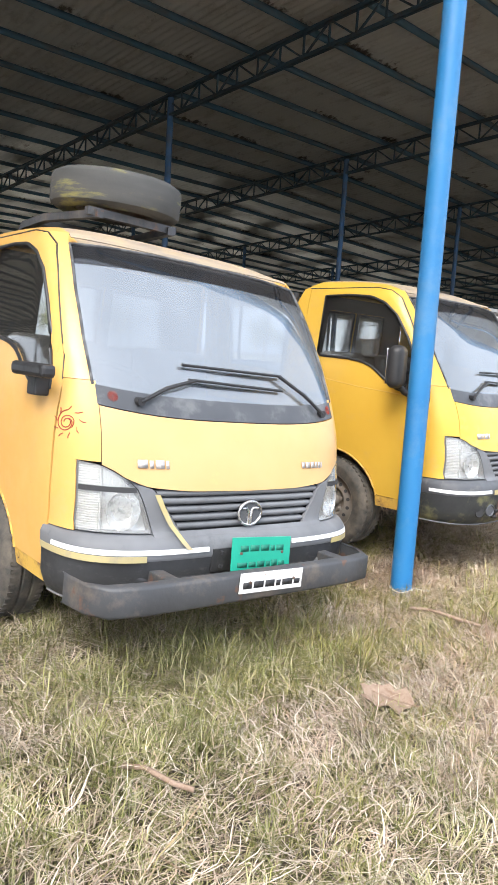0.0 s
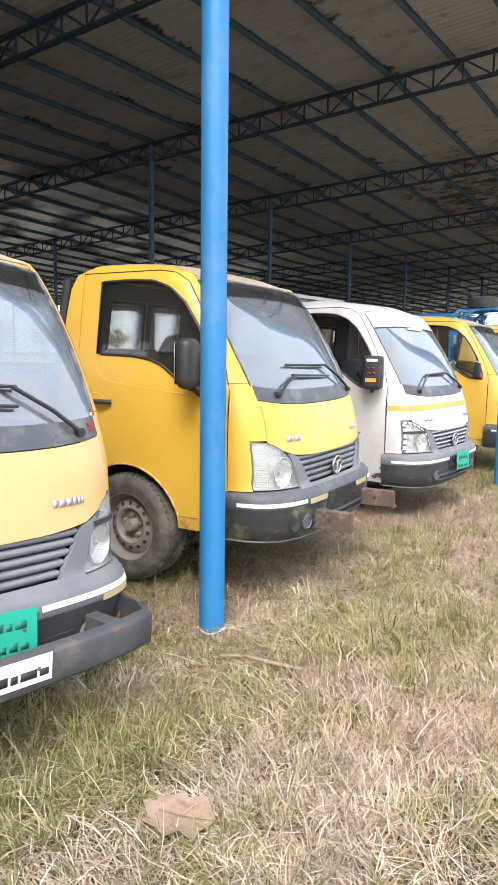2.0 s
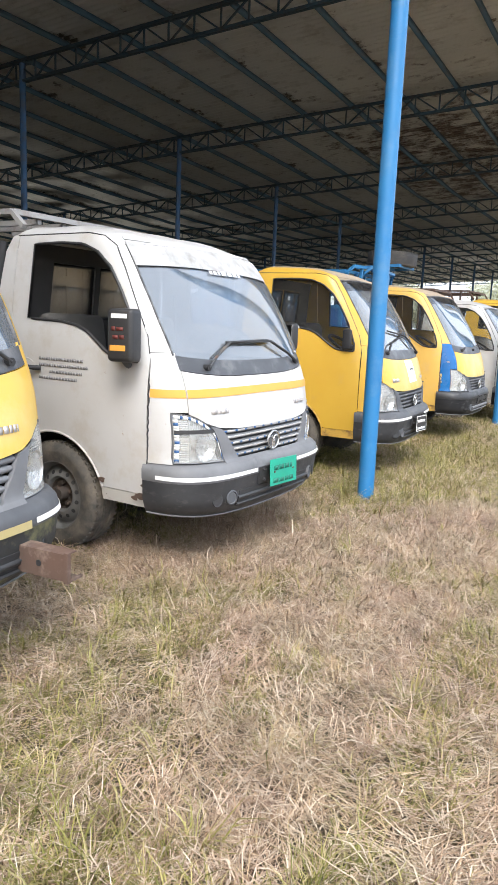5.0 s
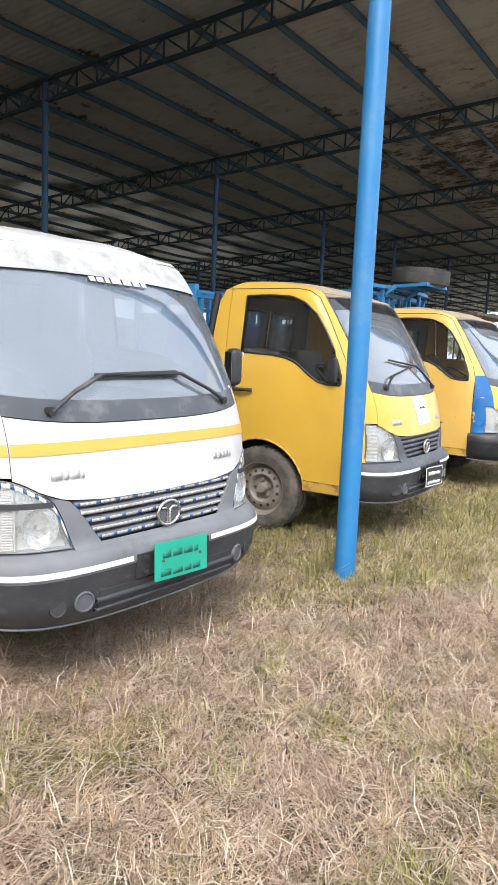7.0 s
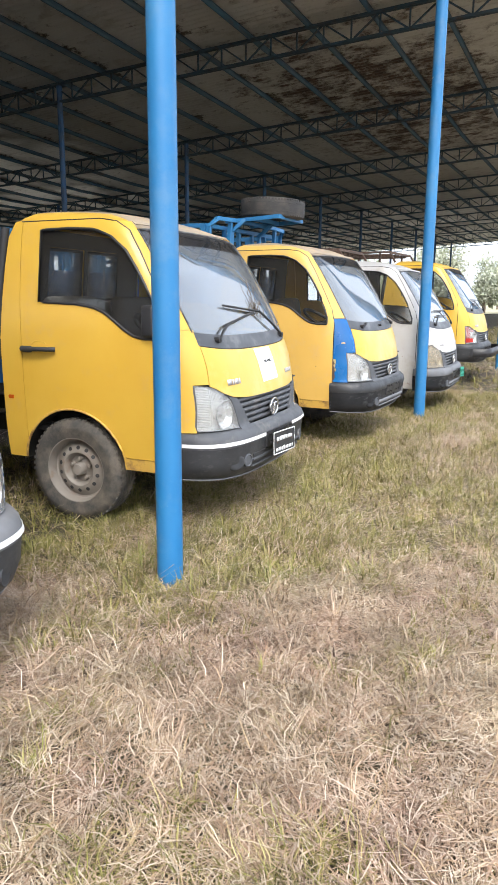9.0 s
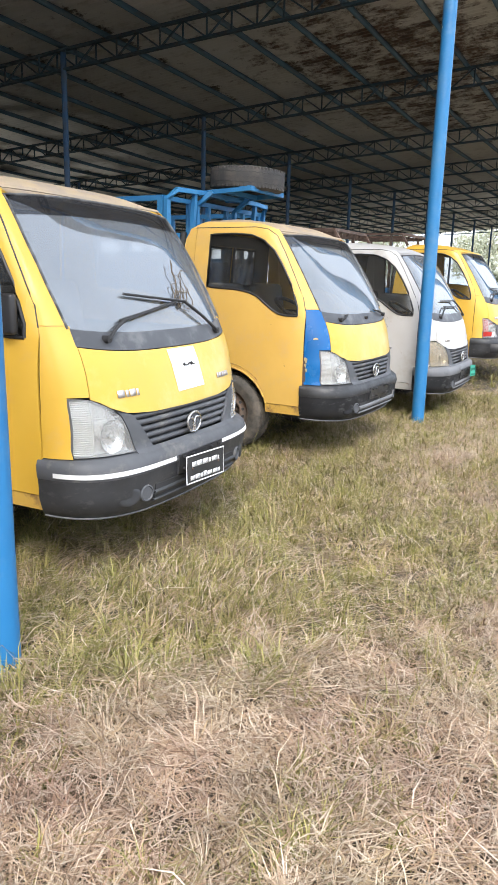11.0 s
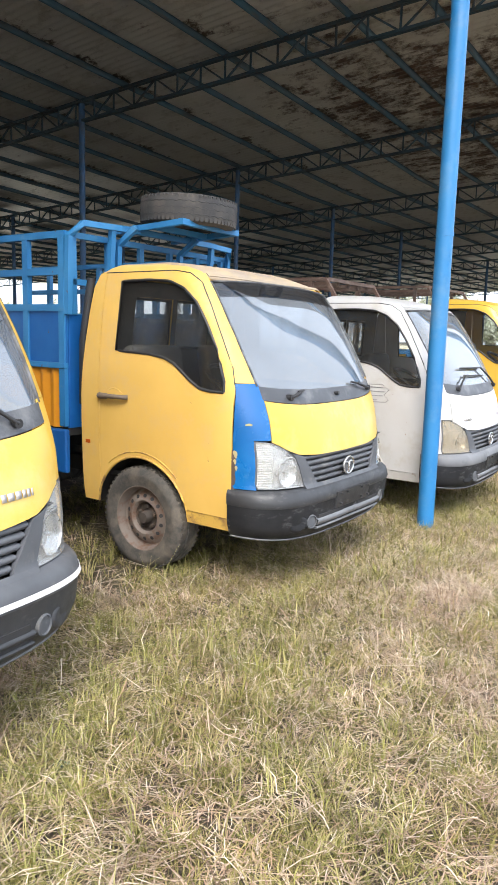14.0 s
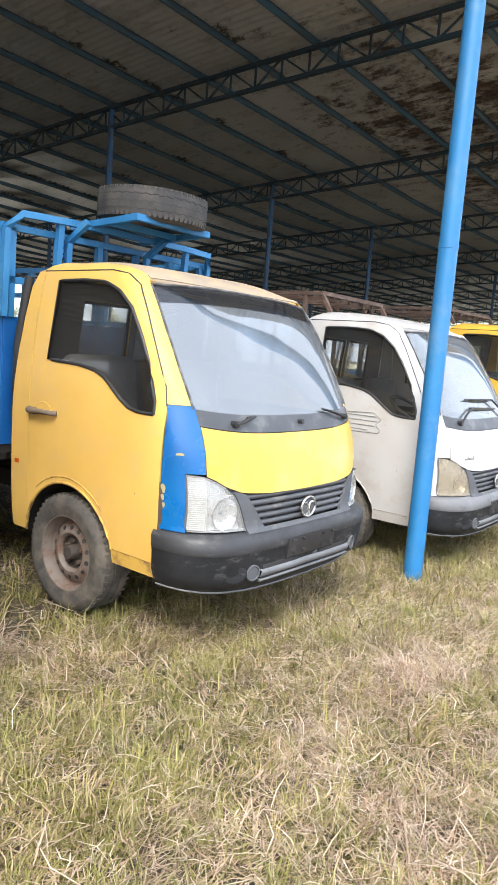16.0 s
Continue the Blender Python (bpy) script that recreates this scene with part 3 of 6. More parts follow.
def make_post(x, y, top, r=0.062, paint="pole_blue", ringed=False):
    ob = empty("shed_post")
    ob.location = (x, y, ground_z(x, y))
    h = top - ground_z(x, y)
    bm = bmesh.new()
    tube(bm, [(0, 0, -0.15), (0, 0, h * 0.38), (0, 0, h * 0.72), (0, 0, h)], r, 20)
    part("shaft", bm, M[paint], ob)
    if ringed:
        bm = bmesh.new()
        tube(bm, [(0, 0, 2.17), (0, 0, 2.20)], r + 0.0025, 20)
        part("weld_ring", bm, M[paint], ob)
    bm = bmesh.new()
    box(bm, -0.12, 0.12, -0.12, 0.12, h - 0.012, h + 0.004)
    part("head_plate", bm, M["truss_blue"], ob)
    return ob


for xr in BAYS:
    pts = [(bay_x(xr, 0.0), FRONT_Y.get(xr, 0.0))] + [(xr, y) for y in ROWS_Y]
    for x, y in pts:
        ob = make_post(x, y, chord_z(y, x) - 0.06, paint="pole_blue" if y < 1.0 else "shaded_pole_blue", ringed=y < 1.0 and xr == 9.97)
        front = y < 1.0
        tagged(ob, "tall round steel post, chalky bright blue paint" if front else "round steel shed post under a truss, shade in its blue paint", "post", "shed posts")


def make_truss(xr):
    ob = empty("roof_truss")
    y0, y1 = ROOF_FRONT, SHED_BACK

    def at(y, z):
        return (bay_x(xr, y) if y < 9.5 else xr, y, z)
    up = 0.40
    bm = bmesh.new()
    for dx in (-0.03, 0.03):
        p = [Vector(at(y, chord_z(y, xr) - 0.02)) + Vector((dx, 0, 0)) for y in (y0, 9.5, y1)]
        tube(bm, p, 0.022, square=True)
    part("top_chord", bm, M["truss_blue"], ob)
    bm = bmesh.new()
    for dx in (-0.03, 0.03):
        p = [Vector(at(y, chord_z(y, xr) - up)) + Vector((dx, 0, 0)) for y in (y0, 9.5, y1)]
        tube(bm, p, 0.022, square=True)
    part("bottom_chord", bm, M["truss_blue"], ob)
    bm = bmesh.new()
    n = int((y1 - y0) / 0.52)
    for i in range(n):
        a, b = lerp(y0, y1, i / n), lerp(y0, y1, (i + 1) / n)
        tube(bm, [at(a, chord_z(a, xr) - 0.02), at(a, chord_z(a, xr) - up)], 0.014, square=True)
        if i % 2:
            tube(bm, [at(a, chord_z(a, xr) - 0.02), at(b, chord_z(b, xr) - up)], 0.014, square=True)
        else:
            tube(bm, [at(a, chord_z(a, xr) - up), at(b, chord_z(b, xr) - 0.02)], 0.014, square=True)
    tagged(part("web", bm, M["truss_blue"], ob), kind="stuff")
    return tagged(ob, "welded steel lattice roof truss in faded blue paint", "truss", "roof trusses")


for xr in BAYS:
    make_truss(xr)


def make_purlin(y):
    bm = bmesh.new()
    rows = []
    for dy, dz in ((0.05, 0.040), (0.0, 0.040), (0.0, -0.045), (0.05, -0.045)):
        rows.append([Vector((x, y + dy, chord_z(y, x) + 0.040 + dz)) for x in (START_X, 10.0, 24.0, END_X)])
    sheet(rows, 0.006, bm)
    ob = finish("purlin", bm, M["purlin_blue"])
    return tagged(ob, "long steel channel purlin under the roof sheets", "purlin", "roof purlins")


PURLINS = [8.30 + 1.17 * k for k in range(-7, 23)]
for y in PURLINS:
    make_purlin(y)


def make_roof():
    """Corrugated sheets in overlapping courses, one joined mesh."""
    pitch, amp = 0.15, 0.020
    xs = np.arange(START_X - 0.4, END_X + 0.4, pitch / 4)
    wave = amp * np.cos(2 * np.pi * xs / pitch)
    rnd = np.random.default_rng(3)
    verts, faces = [], []
    ys = [ROOF_FRONT - 0.25] + PURLINS[1::2] + [SHED_BACK + 0.3]
    for k, (a, b) in enumerate(zip(ys, ys[1:])):
        sag = rnd.normal(0, 0.006, int(len(xs) / 24) + 2)
        lift = 0.012 * (k % 2) + np.repeat(sag, 24)[:len(xs)]
        base = len(verts)
        for y, up in ((a - 0.1, 0.012), ((a + b) / 2, 0.0), (b + 0.1, -0.004)):
            z = 6.66 - ROOF_FALL * y - 0.044 * np.clip(xs - 10.0, 0.0, 14.0) + 0.11 + wave + lift + up
            verts += list(zip(xs.tolist(), [y] * len(xs), z.tolist()))
        n = len(xs)
        for r in range(2):
            for i in range(n - 1):
                faces.append((base + r * n + i, base + r * n + i + 1, base + (r + 1) * n + i + 1, base + (r + 1) * n + i))
    me = bpy.data.meshes.new("ceiling")
    me.from_pydata(verts, [], faces)
    me.polygons.foreach_set("use_smooth", [True] * len(faces))
    me.materials.append(M["sheet"])
    return tagged(new("ceiling", me), "aged corrugated iron roof with rust blotches, seen from below", "roof", kind="structure")


make_roof()


# ---------------------------------------------------------------- the light trucks
# truck space: x across (negative: driver's side), y from the nose to the tail, z up; the nose badge is at y = 0
FRONT = [(0.28, 0.02), (0.33, -0.018), (0.40, -0.03), (0.52, -0.045), (0.565, -0.035), (0.60, -0.005), (0.70, 0.0), (0.77, 0.012), (0.85, 0.035), (0.95, 0.068), (1.04, 0.108), (1.10, 0.140),
         (1.25, 0.222), (1.40, 0.310), (1.55, 0.408), (1.65, 0.482), (1.70, 0.525), (1.76, 0.59)]
HALF = [(0.28, 0.72), (0.40, 0.745), (0.57, 0.757), (0.85, 0.765), (1.15, 0.765), (1.30, 0.757), (1.50, 0.735), (1.69, 0.705), (1.76, 0.685)]
DEEP = [(0.28, 0.50), (0.60, 0.50), (1.10, 0.46), (1.40, 0.36), (1.76, 0.26)]
REAR = [(0.3, 1.47), (1.0, 1.465), (1.60, 1.405), (1.70, 1.392), (1.73, 1.378), (1.755, 1.350)]


def power(z):
    return curve([(0.50, 4.3), (0.60, 3.6), (0.82, 3.7), (0.98, 4.4), (1.15, 4.9), (1.7, 5.0)], z)


def skin(t, z, side, out=0.0):
    f, w, d = curve(FRONT, z) - out, curve(HALF, z) + out, curve(DEEP, z) + out
    if t <= 1.0:
        an = t * math.pi / 2
        s, c = math.sin(an), math.cos(an)
        n = power(z)
        k = (s ** n + c ** n) ** (1 / n)
        return Vector((side * w * s / k, f + d * (1 - c / k), z))
    return Vector((side * w, f + d + (t - 1.0), z))


def t_at_x(x, z, out=0.0):
    X = min(abs(x) / (curve(HALF, z) + out), 0.9999)
    n = power(z)
    return math.atan2(X, (1 - X ** n) ** (1 / n)) / (math.pi / 2)


def t_at_y(y, z, out=0.0):
    f, d = curve(FRONT, z) - out, curve(DEEP, z) + out
    c = 1 - (y - f) / d
    if c <= 0:
        return 1.0 + (y - f - d)
    c = min(c, 0.9999)
    n = power(z)
    return math.atan2((1 - c ** n) ** (1 / n), c) / (math.pi / 2)


def on_front(x, z, out=0.0):
    return skin(t_at_x(x, z, out), z, -1 if x < 0 else 1, out)


def on_side(y, z, side, out=0.0):
    return skin(t_at_y(y, z, out), z, side, out)


def front_patch(x0, x1, low, high, nx=17, nz=8, out=0.0, thick=0.005):
    """A panel of the nose between two curves z(x)."""
    rows = []
    for i in range(nz):
        rows.append([on_front(x, lerp(low(x), high(x), i / (nz - 1)), out) for x in steps(x0, x1, nx)])
    return sheet(rows, thick, inward=(0, 1, 0))


def side_patch(side, ys, low, high, nz=8, out=0.0, thick=0.005):
    rows = []
    for i in range(nz):
        rows.append([on_side(y, lerp(low(y), high(y), i / (nz - 1)), side, out) for y in ys])
    return sheet(rows, thick, inward=(-side, 0, 0))


def corner_patch(side, z0, z1, edge_a, edge_b, nz=10, nt=9, out=0.0, thick=0.005):
    """A panel round the corner: from the parameter edge_a(z) to edge_b(z)."""
    rows = []
    for z in steps(z0, z1, nz):
        rows.append([skin(t, z, side, out) for t in steps(edge_a(z), edge_b(z), nt)])
    return sheet(rows, thick, inward=(-side, 1, 0))


# outlines of the panels
def hood_low(x):
    a = abs(x)
    return -0.006 + curve([(0.0, 0.752), (0.30, 0.757), (0.47, 0.772), (0.55, 0.80), (0.60, 0.832), (0.64, 0.85)], a)


def hood_top(x):
    return 1.022 + 0.038 * (abs(x) / 0.64) ** 3


def glass_low(x):
    return 1.090 + 0.03 * (abs(x) / 0.64) ** 3


def glass_top(x):
    return 1.715 - 0.025 * (abs(x) / 0.62) ** 2


def glass_edge(z):
    return curve([(1.03, 0.640), (1.10, 0.648), (1.30, 0.655), (1.50, 0.648), (1.69, 0.625), (1.74, 0.61)], z)


DOOR_TOP = [(0.285, 1.10), (0.316, 1.22), (0.405, 1.39), (0.495, 1.55), (0.585, 1.685), (0.66, 1.732), (0.76, 1.748), (1.31, 1.748)]
DOOR_EDGE = [(0.40, 0.296), (0.60, 0.288), (1.00, 0.284), (1.10, 0.286), (1.22, 0.316), (1.39, 0.405), (1.55, 0.495), (1.685, 0.585), (1.732, 0.66), (1.748, 0.76)]
WIN_TOP = [(0.350, 1.15), (0.365, 1.20), (0.42, 1.33), (0.495, 1.46), (0.578, 1.572), (0.68, 1.652), (0.79, 1.692), (0.95, 1.702), (1.16, 1.698)]
WIN_LOW = [(0.350, 1.098), (0.45, 1.100), (0.515, 1.112), (0.58, 1.150), (0.70, 1.236), (0.78, 1.266), (0.90, 1.283), (1.16, 1.293)]
WHEEL_Y, WHEEL_Z, ARCH = 0.962, 0.30, 0.372


def arch_low(y, floor):
    d = abs(y - WHEEL_Y)
    a = WHEEL_Z + math.sqrt(max(ARCH ** 2 - d ** 2, 0.0)) if d < ARCH else 0.0
    return max(a, floor)


DOOR_YS = [0.290, 0.32, 0.352] + steps(0.38, 0.66, 12) + steps(0.70, 1.15, 14) + [1.165]


def make_door(side, truck, paint, has_pane=True, handle=True):
    door = part("door", sheet_door(side), paint, truck)
    bm = side_patch(side, steps(0.352, 1.163, 34), lambda y: curve(WIN_LOW, y) - 0.004, lambda y: curve(WIN_TOP, y) + 0.004, 8, -0.012, 0.004)
    if has_pane:
        pane = part("window_pane", bm, M["pane"], door)
        pane.visible_shadow = False
    else:
        bm.free()
    # rubber seal round the opening
    bm = bmesh.new()
    loop = [(y, curve(WIN_LOW, y)) for y in steps(0.352, 1.16, 26)] + [(y, curve(WIN_TOP, y)) for y in steps(1.16, 0.352, 26)]
    loop.append(loop[0])
    tube(bm, [on_side(y, z, side, 0.0) for y, z in loop], 0.0085, 6)
    part("window_seal", bm, M["black"], door)
    if handle:
        bm = bmesh.new()
        rows = []
        for i in range(7):
            a = math.pi * i / 6
            rows.append([on_side(1.17 + 0.075 * s, 1.035 + 0.032 * math.cos(a) * math.sqrt(max(0.0, 1 - s * s)), side, 0.0045) for s in steps(-0.98, 0.98, 11)])
        sheet(rows, 0.003, bm, inward=(-side, 0, 0))
        tube(bm, [on_side(1.168 + 0.062 * math.cos(a), 1.028 + 0.040 * math.sin(a), side, 0.002) for a in steps(0.0, math.pi, 13)], 0.0045, 6)
        part("handle_recess", bm, paint, door)
        bm = bmesh.new()
        pts = [on_side(y, z, side, o) for y, z, o in ((1.285, 1.016, 0.012), (1.26, 1.018, 0.028), (1.20, 1.021, 0.034), (1.12, 1.022, 0.034), (1.065, 1.022, 0.028), (1.045, 1.022, 0.012))]
        tube(bm, pts, 0.0135, 8)
        tube(bm, [on_side(y, 1.019, side, o) for y, o in ((1.287, 0.008), (1.275, 0.022), (1.225, 0.028), (1.212, 0.020))], 0.0185, 8)
        part("door_handle", bm, M["handle"] if paint == M["dull_yellow"] else M["plastic"], door, "plastic pull handle")
    return door


def sheet_door(side):
    bm = bmesh.new()
    # below the window line
    ys = DOOR_YS
    n = 10
    rows = []
    for i in range(n):
        rows.append([on_side(y, lerp(arch_low(y, 0.412), (curve(WIN_LOW, y) if y >= 0.35 else 1.098), i / (n - 1)), side, 0.004 * math.sin(math.pi * i / (n - 1))) for y in ys])
    sheet(rows, 0.012, bm, inward=(-side, 0, 0))
    # frame above the window
    rows = []
    ys2 = [y for y in ys if y >= 0.352]
    for i in range(4):
        rows.append([on_side(y, lerp(curve(WIN_TOP, y), curve(DOOR_TOP, y), i / 3), side) for y in ys2])
    sheet(rows, 0.012, bm, inward=(-side, 0, 0))
    # slim piece in front of the window
    rows = []
    for i in range(4):
        rows.append([on_side(y, lerp(1.098, curve(DOOR_TOP, y), i / 3), side) for y in (0.290, 0.322, 0.352)])
    sheet(rows, 0.012, bm, inward=(-side, 0, 0))
    # behind the window
    rows = []
    for z in steps(0.0, 1.0, 16):
        row = []
        for y in (1.165, 1.21, 1.25, 1.298):
            row.append(on_side(y, lerp(arch_low(y, 0.42), 1.748, z), side))
        rows.append(row)
    sheet(rows, 0.012, bm, inward=(-side, 0, 0))
    return bm


def make_wheel(parent, x, y, steer=0.0, rim="rim", side=-1, r=0.312):
    wheel = part("wheel", bmesh.new(), None, parent)
    wheel.location = (x, y, r - 0.01)
    wheel.rotation_euler = (0, side * math.pi / 2, math.radians(steer))
    # the axle is local z, pointing outwards
    bm = bmesh.new()
    prof = [(0.195, -0.085), (0.25, -0.092), (0.285, -0.086), (r - 0.008, -0.070), (r, -0.055), (r, -0.028), (r - 0.008, -0.024), (r - 0.008, -0.018), (r, -0.014), (r, 0.014), (r - 0.008, 0.018), (r - 0.008, 0.024),
            (r, 0.028), (r, 0.055), (r - 0.008, 0.070), (0.285, 0.086), (0.262, 0.094), (0.25, 0.092), (0.225, 0.090), (0.195, 0.082), (0.188, 0.0)]
    prof = [(a, b * 1.14) for a, b in prof]
    lathe(bm, prof, 48, closed=True)
    for j in range(54):
        a = 2 * math.pi * j / 54
        for s in (-1, 1):
            b = bmesh.new()
            bmesh.ops.create_cube(b, size=1.0)
            bmesh.ops.scale(b, vec=(0.014, 0.017, 0.026), verts=b.verts)
            merge(bm, b, Matrix.Rotation(a, 4, "Z") @ Matrix.Translation((r - 0.005, 0, s * 0.068)))
    part("tyre", bm, M["rubber"], wheel)
    bm = bmesh.new()
    prof = [(0.199, 0.090), (0.198, 0.096), (0.193, 0.094), (0.190, 0.078), (0.182, 0.066), (0.180, 0.036), (0.172, 0.028), (0.160, 0.034), (0.146, 0.052), (0.120, 0.062), (0.104, 0.064), (0.094, 0.056), (0.089, 0.040)]
    lathe(bm, prof, 44)
    part("rim", bm, M[rim], wheel, "dusty pressed-steel rim with round holes")
    bm = bmesh.new()
    lathe(bm, [(0.090, 0.042), (0.082, 0.026), (0.062, 0.022), (0.046, 0.026), (0.040, 0.030), (0.038, 0.066), (0.031, 0.078), (0.001, 0.081)], 28)
    for j in range(5):
        a = 2 * math.pi * j / 5
        lathe(bm, [(0.013, 0.022), (0.012, 0.050), (0.001, 0.052)], 6, Matrix.Translation((0.064 * math.cos(a), 0.064 * math.sin(a), 0)))
    part("hub", bm, M["rim" if rim == "rim" else "hub"], wheel, "dusty hub with wheel nuts" if rim == "rim" else "dark rusty hub with wheel nuts")
    bm = bmesh.new()
    for j in range(14):
        a = 2 * math.pi * j / 14
        lathe(bm, [(0.0125, -0.001), (0.0125, 0.0018), (0.0005, 0.0019)], 10, Matrix.Rotation(a, 4, "Z") @ Matrix.Translation((0.132, 0, 0.0575)) @ Matrix.Rotation(math.radians(22), 4, "Y"))
    tagged(part("vent_hole", bm, M["ink"], wheel), kind="stuff")
    lathe_bm = bmesh.new()
    lathe(lathe_bm, [(0.185, -0.08), (0.12, -0.06), (0.001, -0.05)], 24)
    part("brake_drum", lathe_bm, M["under"], wheel)
    return wheel


def make_headlight(side, truck, lens="lens", tape=False, red=False):
    lamp = part("headlight", bmesh.new(), None, truck)

    def top(x):
        return curve([(0.457, 0.605), (0.475, 0.655), (0.495, 0.71), (0.515, 0.755), (0.55, 0.789), (0.59, 0.815), (0.64, 0.8405), (0.704, 0.8495)], abs(x))

    def low(x):
        return 0.592 + 0.004 * (abs(x) - 0.44)
    a, b = side * 0.457, side * 0.704
    part("housing", front_patch(a, b, low, top, 15, 8, -0.034, 0.004), M["reflector"], lamp)
    # rim of the lamp from the lens back to the housing
    bm = bmesh.new()
    loop = [(x, low(x)) for x in steps(0.457, 0.704, 12)] + [(0.704, z) for z in steps(0.61, 0.835, 7)] + [(x, top(x)) for x in steps(0.704, 0.457, 18)]
    loop.append(loop[0])
    sheet([[on_front(side * x, z, o) for x, z in loop] for o in (0.001, -0.036)], 0.003, bm)
    part("lamp_rim", bm, M["pale_plastic"], lamp)
    bm = bmesh.new()
    c = on_front(side * 0.560, 0.674, -0.008)
    lathe(bm, [(0.078, 0.006), (0.071, -0.004), (0.056, -0.022), (0.038, -0.036), (0.018, -0.043), (0.001, -0.044)], 11, Matrix.Translation(c) @ Matrix.Rotation(math.radians(90), 4, "X") @ Matrix.Rotation(math.radians(side * 16), 4, "Y") @ Matrix.Diagonal((0.86, 1.0, 1, 1)))
    part("reflector_bowl", bm, M["lamp_bowl"], lamp)
    bm = bmesh.new()
    lathe(bm, [(0.009, -0.026), (0.009, -0.010), (0.001, -0.007)], 10, Matrix.Translation(c) @ Matrix.Rotation(math.radians(90), 4, "X"))
    part("bulb", bm, M["chrome"], lamp)
    bm = bmesh.new()
    for z in steps(0.601, 0.842, 27):
        pts = [on_front(side * x, z, -0.008) for x in steps(0.640, 0.701, 5) if z < top(x) - 0.005]
        if len(pts) > 2:
            tube(bm, pts, 0.0046, 6)
    for x in steps(0.560, 0.632, 9):
        pts = [on_front(side * x, z, -0.010) for z in steps(0.762, top(x) - 0.008, 4)]
        tube(bm, pts, 0.0022, 6)
    tagged(part("ribs", bm, M["red_lens"] if red else M["lamp_white"], lamp), kind="stuff")
    bm = bmesh.new()
    tube(bm, [on_front(side * x, 0.757, -0.006) for x in steps(0.522, 0.638, 6)], 0.0035, 6)
    tube(bm, [on_front(side * 0.637, z, -0.006) for z in steps(0.597, 0.825, 6)], 0.004, 6)
    part("divider", bm, M["lamp_white"], lamp)
    ob = part("lens", front_patch(a, b, low, top, 15, 8, 0.002, 0.004), M[lens], lamp, "clear moulded lens, dusty")
    ob.visible_shadow = False
    if tape:
        for name, mat, k in (("white_tape", M["stripe"], 0), ("blue_tape_dash", M["blue_tape"], 1)):
            bm = bmesh.new()
            edge = [(0.704, z) for z in steps(0.60, 0.835, 16)] + [(x, top(x) - 0.008) for x in steps(0.702, 0.462, 22)]
            for i in range(len(edge) - 1):
                if (i % 3 == 0) == bool(k):
                    (x0, z0), (x1, z1) = edge[i], edge[i + 1]
                    dx, dz = (0.0, 0.016) if x0 != x1 else (-0.016, 0.0)
                    sheet([[on_front(side * x0, z0, 0.0045), on_front(side * x1, z1, 0.0045)], [on_front(side * (x0 + dx), z0 - dz, 0.0045), on_front(side * (x1 + dx), z1 - dz, 0.0045)]], 0.001, bm, inward=(0, 1, 0))
            tagged(part(name, bm, mat, lamp), kind="stuff")
    if tape:
        part("lamp_tape", front_patch(side * 0.520, side * 0.706, lambda x: 0.745, lambda x: 0.765, 9, 3, 0.0065, 0.001), M["ink"], lamp)
    if red:
        part("red_film", front_patch(side * 0.60, b, lambda x: 0.61, lambda x: 0.67, 7, 3, 0.005, 0.001), M["red_lens"], lamp)
    return lamp


def bars_of(rows, height, mat, place, parent, name="lettering", seed=1, even=True):
    """Lines of unreadable writing as plain bars. place(s, h) gives the point for metres along and up."""
    rnd = random.Random(seed)
    bm = bmesh.new()
    for s0, s1, h in rows:
        s = s0
        while s < s1 - 0.2 * height:
            w = height * rnd.uniform(0.5, 1.3)
            hh = height * (rnd.uniform(0.45, 0.62) if even else rnd.uniform(0.92, 1.0))
            sheet([[place(s, h), place(min(s + w, s1), h)], [place(s, h + hh), place(min(s + w, s1), h + hh)]], 0.0012, bm)
            s += w + height * 0.22
    return tagged(part(name, bm, mat, parent), kind="stuff")


def make_wiper(truck, px, pz, pts, arm_paint="black"):
    w = part("wiper", bmesh.new(), None, truck)
    bm = bmesh.new()
    base = on_front(px, pz, 0.012)
    tube(bm, [on_front(px, pz, -0.01), base, on_front(px, pz, 0.026)], 0.017, 10)
    part("pivot", bm, M["black"], w)
    bm = bmesh.new()
    arm = [on_front(px, pz, 0.022)] + [on_front(x, z, 0.028) for x, z in pts[:2]]
    tube(bm, arm, 0.0085, 6)
    part("arm", bm, M[arm_paint], w)
    bm = bmesh.new()
    (x0, z0), (x1, z1) = pts[1], pts[2]
    tube(bm, [on_front(lerp(x0, x1, s), lerp(z0, z1, s), 0.014) for s in steps(-0.05, 1.0, 9)], 0.007, 6)
    tube(bm, [on_front(lerp(x0, x1, s), lerp(z0, z1, s), 0.024 - 0.012 * abs(s) ** 2) for s in steps(0.0, 0.85, 7)], 0.0055, 6)
    part("blade", bm, M["black"], w)
    return w


